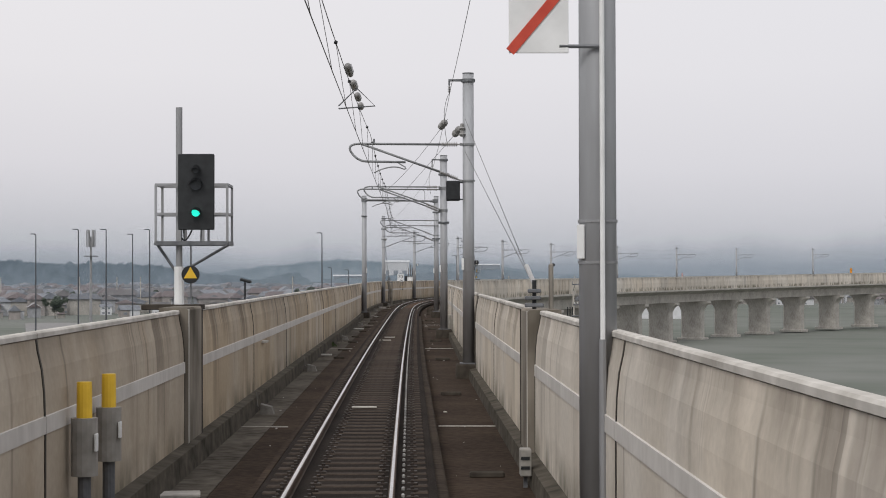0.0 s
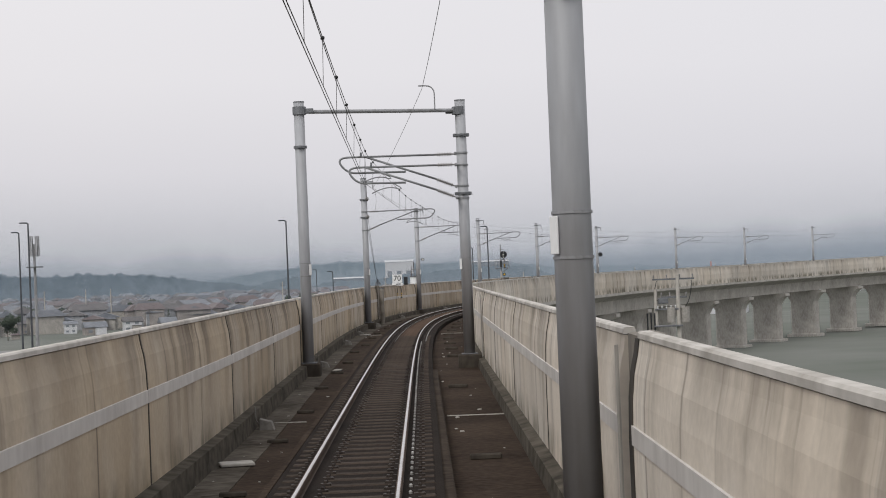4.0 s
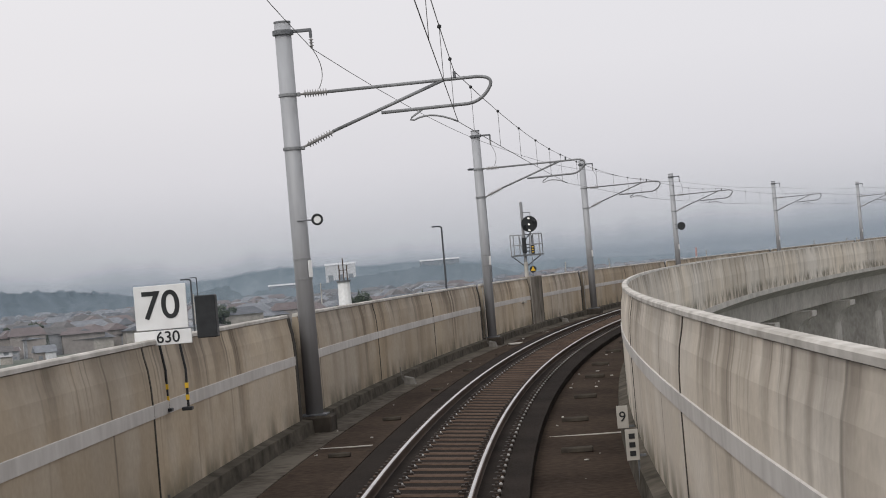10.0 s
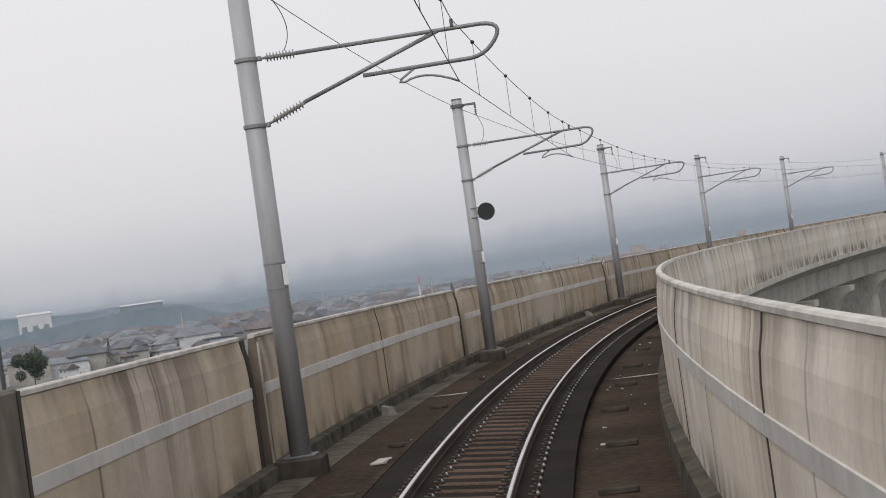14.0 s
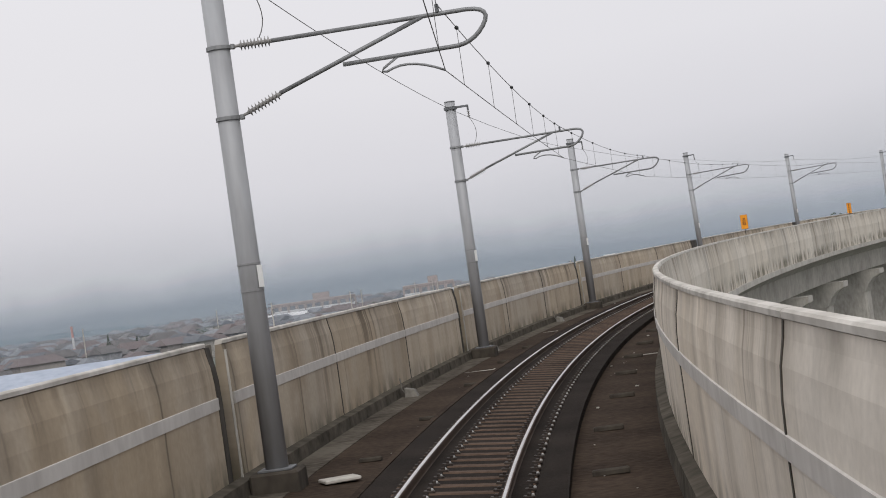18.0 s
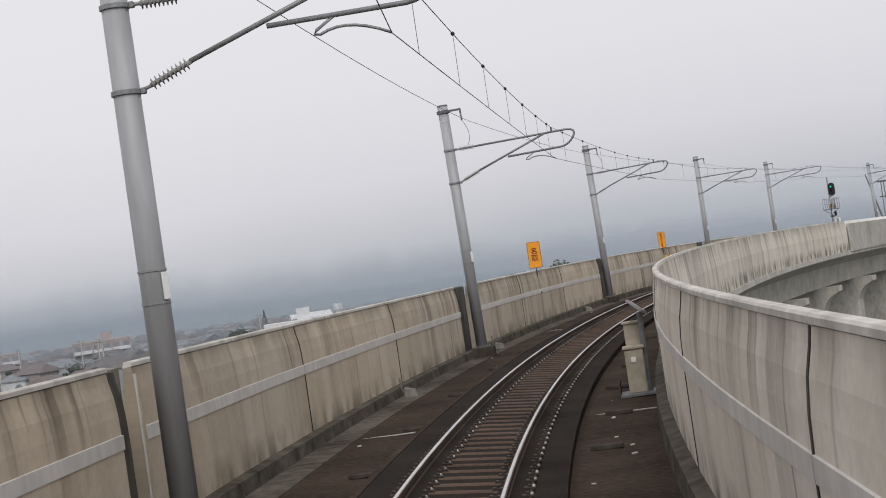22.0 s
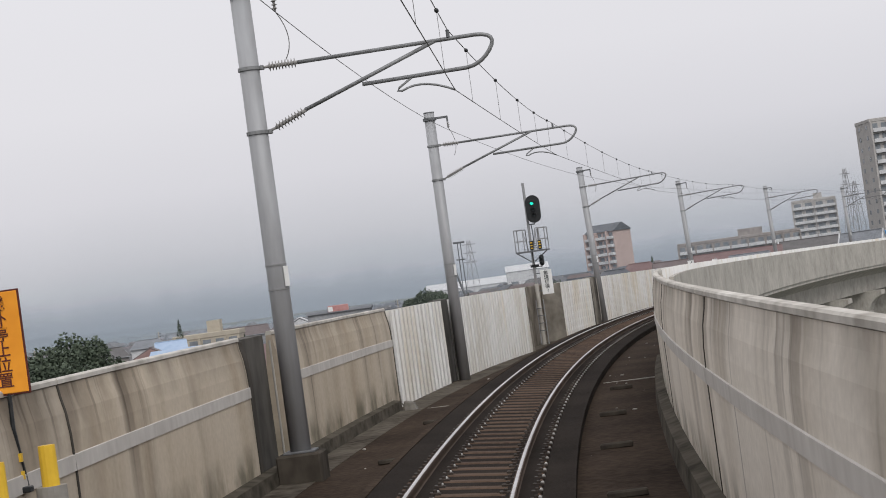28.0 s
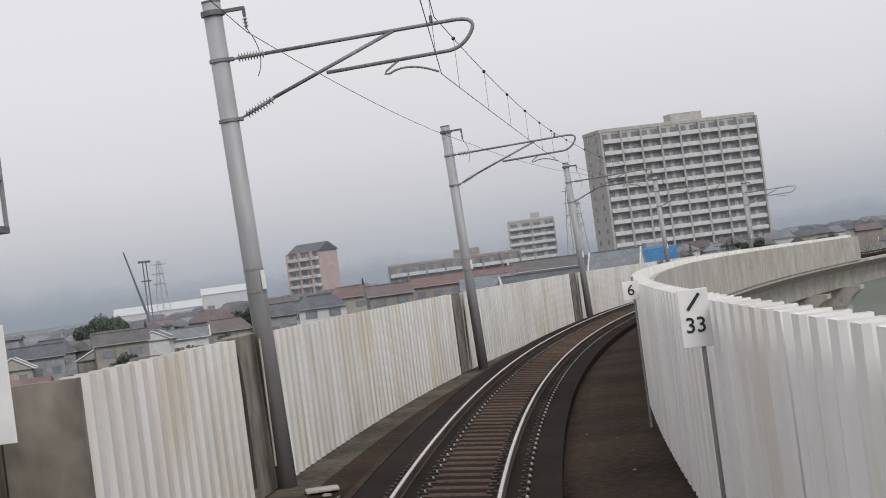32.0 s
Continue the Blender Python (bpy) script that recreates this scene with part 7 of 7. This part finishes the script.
# tall white column with bare rods on top
ct = thing("white_column", "tall white tapered column with rusty rods on top", "column", m=Matrix.Translation((-1.8, 318.0, GROUND)))
part("shaft", tubed([(0, 0, 0), (0, 0, 11.1)], 0.75, 0.50, n=12), WHITE, ct)
part("platform", tubed([(0, 0, 11.1), (0, 0, 11.25)], 0.62, n=12), GALV_DARK, ct)
for dx, dy, hh in ((-0.3, 0, 1.4), (0.05, 0.1, 1.9), (0.35, 0, 1.3)):
    part("rod", tubed([(dx, dy, 11.2), (dx, dy, 11.2 + hh)], 0.05, n=5), RUST, ct)
part("rod_tie", tubed([(-0.3, 0, 12.1), (0.35, 0, 12.1)], 0.03, n=5), RUST, ct)
FADED = surface("faded_orange", (0.42, 0.24, 0.22), (0.5, 0.31, 0.29), 0.7, 2, (1, 1, 1), 0.0)
rw = thing("chimney", "red and white banded far chimney", "chimney", m=Matrix.Translation((108.7, 776.0, GROUND)))
for k in range(4):
    part("band", tubed([(0, 0, 3 * k), (0, 0, 3 * k + 3)], 0.32, n=8), (WHITE_ROOF, FADED)[k % 2], rw)
tc = thing("telecom_mast", "grey telecom mast with a cluster of antennas", "telecom mast", m=Matrix.Translation((-72.9, 413.6, GROUND)))
part("shaft", tubed([(0, 0, 0), (0, 0, 20)], 0.34, 0.22, n=8), GALV, tc)
for k in range(6):
    a = k * math.pi / 3
    part("antenna", boxed(0.9 * math.cos(a), 0.9 * math.sin(a), 19.6, 0.22, 0.22, 3.8), GALV, tc)
part("platform", tubed([(0, 0, 15.6), (0, 0, 15.8)], 1.6, n=12), GALV_DARK, tc)


# ---- street lamps ----
LAMP_PAINT = surface("dark_lamp_paint", (0.042, 0.046, 0.052), (0.08, 0.086, 0.094), 0.6, 5, (1, 1, 1), 0.05)


def build_lamp(h):
    p = thing("street_lamp", "tall dark street lamp with one flat head", "street lamp", "street lamps")
    part("pole", tubed([(0, 0, 0), (0, 0, h)], 0.105, 0.055, 8), LAMP_PAINT, p)
    part("arm", tubed([(0, 0, h - 0.02), (-0.3, 0, h + 0.04)], 0.035, n=6), LAMP_PAINT, p)
    part("head", boxed(-0.34, 0, h + 0.05, 0.60, 0.24, 0.09, 0.03), LAMP_PAINT, p)
    return p


lamp = build_lamp(16.3)
lamp.matrix_world = Matrix.Translation((-11.7, 221.1, GROUND))
for x, y, dz in ((-36.9, 201.7, 0), (-34.0, 202.2, 0), (-34.1, 221.4, -0.1), (-29.4, 202.9, 0), (-43.3, 210.6, -0.3), (-10.8, 278.5, -4.2), (-16.5, 344.2, -3.6), (5.9, 244.5, -0.6), (5.4, 283.0, -2.1), (-60.0, 240, -0.5), (-52, 190, -0.4)):
    copy_thing(lamp, Matrix.Translation((x, y, GROUND + dz)) @ Matrix.Rotation(rnd.uniform(-0.3, 0.3), 4, "Z"))
road = part("road", boxed(0, 0, 0, 14, 220, 0.6), surface("pale_asphalt", (0.16, 0.155, 0.15), (0.24, 0.235, 0.23), 0.95, 3, (1, 1, 1), 0.1))
road.matrix_world = Matrix.Translation((-36, 205, GROUND + 3.2)) @ Matrix.Rotation(radians(12), 4, "Z")
tagged(road, "pale raised road beside the railway", "road", kind="structure")

# ---- power poles in the town ----
def build_pole():
    p = thing("utility_pole", "grey concrete utility pole with crossarms", "utility pole", "utility poles")
    part("shaft", tubed([(0, 0, 0), (0, 0, 11)], 0.19, 0.12, 8), CONCRETE_PALE, p)
    for z in (10.6, 9.9):
        part("crossarm", boxed(0, 0, z, 1.8, 0.1, 0.12), GALV_DARK, p)
    part("transformer", tubed([(0.35, 0, 8.2), (0.35, 0, 9.1)], 0.26, n=10), GALV, p)
    return p


pole = build_pole()
inner_pole = thing("utility_pole", "concrete utility pole with crossarms, insulators and two transformers", "utility pole", "utility poles", m=Matrix.Translation((17.85, 198.7, GROUND)))
part("shaft", tubed([(0, 0, 0), (0, 0, 10.6)], 0.19, 0.13, 10), CONCRETE_PALE, inner_pole)
for z, w in ((10.3, 3.0), (9.0, 1.9)):
    arm = part("crossarm", boxed(-0.3, 0, z, w, 0.10, 0.12, 0.01), GALV_DARK, inner_pole)
    for k in range(4):
        x = -0.3 + w * (k / 3 - 0.5) * 0.94
        part("pin_insulator", ribbed(bmesh.new(), (x, 0, z + 0.06), (x, 0, z + 0.34), 0.04, 0.085, 3), INSUL, arm)
for x in (-0.55, 0.5):
    part("transformer", tubed([(x, -0.1, 7.2), (x, -0.1, 7.25), (x, -0.1, 8.2), (x, -0.1, 8.28)], 0.30, n=12), BOXPAINT, inner_pole)
part("switch_box", boxed(-1.1, 0, 8.75, 0.7, 0.5, 0.4, 0.03), GALV_DARK, inner_pole)
part("drop_wire", tubed(arc_points((-1.5, 0, 10.2), (-2.0, 0.1, 8.4), (-1.1, 0, 8.9), 8), 0.025, n=5), BLACK, inner_pole)
part("drop_wire", tubed(arc_points((1.0, 0, 10.2), (1.0, 0.1, 8.9), (0.5, -0.1, 8.3), 8), 0.025, n=5), BLACK, inner_pole)
part("second_shaft", tubed([(-1.6, 0.1, 0), (-1.6, 0.1, 9.6)], 0.17, 0.12, 10), CONCRETE_PALE, inner_pole)
low_arm = part("low_crossarm", boxed(-0.85, -0.1, 8.15, 1.7, 0.10, 0.12, 0.01), GALV_DARK, inner_pole)
for k in range(5):
    part("pin_insulator", ribbed(bmesh.new(), (-1.5 + 0.32 * k, -0.1, 8.2), (-1.5 + 0.32 * k, -0.1, 8.42), 0.04, 0.09, 3), WHITE, low_arm)
for k in range(3):
    part("riser_pipe", tubed([(-2.25 + 0.26 * k, 0.0, 5.0), (-2.25 + 0.26 * k, 0.0, 7.9)], 0.06, n=8), BLACK, inner_pole)
part("platform", boxed(-0.8, -0.1, 6.95, 2.0, 0.8, 0.12, 0.02), GALV_DARK, inner_pole)
pole.matrix_world = Matrix.Translation((taken[1][0] + 7, taken[1][1] - 7, GROUND))
for x, y in taken[::7]:
    copy_thing(pole, Matrix.Translation((x - 7.5, y + 6, GROUND)) @ Matrix.Rotation(rnd.uniform(0, 3), 4, "Z"))


# ---- trees ----
# Leaf tones lifted towards grey, so distance haze sits in the colour.
LEAF = surface("leaves", (0.045, 0.063, 0.044), (0.10, 0.123, 0.085), 0.8, 3, (1, 1, 1), 0.0, blotch=1.5)
BARK = surface("bark", (0.05, 0.04, 0.03), (0.11, 0.09, 0.07), 0.9, 9, (1, 1, 0.3), 0.3)


def build_tree(h, w, n, seed, conifer=False):
    p = thing("tree", "dark green " + ("pointed conifer" if conifer else "broad-leaved tree with an uneven crown"), "tree", "trees of the town")
    r = random.Random(seed)
    bm = bmesh.new()
    tube(bm, [(0, 0, 0), (0.1, 0, h * 0.3), (0, 0.1, h * 0.75)], 0.05 * h ** 0.6, 0.04, n=7)
    limbs = []
    for i in range(7):
        a, z = i * 2.4, h * r.uniform(0.25, 0.6)
        e = Vector((w * 0.36 * math.cos(a), w * 0.36 * math.sin(a), z + h * 0.22))
        tube(bm, [(0, 0, z), e * 0.55 + Vector((0, 0, z * 0.42)), e], 0.06, 0.02, n=5)
        limbs.append(e)
    part("trunk", bm, BARK, p)
    bm = bmesh.new()
    clumps = [(Vector((r.gauss(0, w * 0.24), r.gauss(0, w * 0.24), h * r.uniform(0.42, 0.95))), w * r.uniform(0.10, 0.2)) for _ in range(16)]
    for i in range(n):
        if conifer:
            z = h * r.random() ** 1.3
            rad = w * 0.5 * (1 - z / h) * r.uniform(0.5, 1.05)
            a = r.uniform(0, 6.283)
            c = Vector((rad * math.cos(a), rad * math.sin(a), 0.3 + z))
        else:
            k, rad = clumps[i % len(clumps)]
            d = Vector((r.gauss(0, 1), r.gauss(0, 1), r.gauss(0, 0.8)))
            c = k + d.normalized() * rad * r.uniform(0.55, 1.1)
        t = Vector((r.gauss(0, 1), r.gauss(0, 1), r.gauss(0, 0.6))).normalized() * w * 0.030
        b = t.cross(Vector((r.gauss(0, 1), r.gauss(0, 1), r.gauss(0, 1)))).normalized() * w * 0.021
        bm.faces.new([bm.verts.new(c + q) for q in (-t, b, t, -b)])
    part("crown", bm, LEAF, p)
    return p


trees = [build_tree(9.5, 9, 5200, 1), build_tree(7, 6.5, 3600, 2), build_tree(11, 5, 1100, 3, True)]
places = [(213.7, 577.6, 0, 1.0), (218.5, 574.0, 1, 1.2), (300.0, 650.0, 2, 0.8), (245.7, 752.4, 2, 1.05), (240.7, 753.4, 0, 0.8), (434.5, 749, 0, 0.95), (440, 753, 0, 1.05), (446, 757, 0, 0.9), (428, 738, 0, 0.95), (422, 733, 0, 0.85), (257, 545, 0, 0.85), (262.5, 549, 1, 1.1), (317.0, 691.7, 2, 1.15), (303.2, 664.7, 1, 1.05), (255.2, 637, 0, 1.25), (255, 625.2, 1, 1.5), (327.6, 616.1, 1, 0.4)]
for k, (x, y, t, sc) in enumerate(places + [(x + rnd.uniform(8, 11), y + rnd.uniform(-9, 9), rnd.randrange(3), rnd.uniform(0.45, 0.8)) for x, y in taken[::4]]):
    m = Matrix.Translation((x, y, ground_at(x, y))) @ Matrix.Rotation(rnd.uniform(0, 6), 4, "Z") @ Matrix.Diagonal((sc, sc, sc, 1))
    if k < 3 and t == (0, 1, 2)[k]:
        trees[t].matrix_world = m
    else:
        tr = copy_thing(trees[t], Matrix.Identity(4))
        tr.matrix_world = m
# dark groves behind the town, one sheet of many crowns
tagged(part("far_groves", joined("far_groves", trees[1].children[1].data, [Matrix.Translation((40 + d * math.sin(a), 260 + d * math.cos(a), GROUND - 1)) @ Matrix.Diagonal((1.5, 1.5, 1.3, 1)) for a, d in [(radians(rnd.uniform(-14, 78)), rnd.uniform(480, 1100)) for _ in range(200)]], LEAF), LEAF), "dark groves between far houses", "trees", kind="stuff")
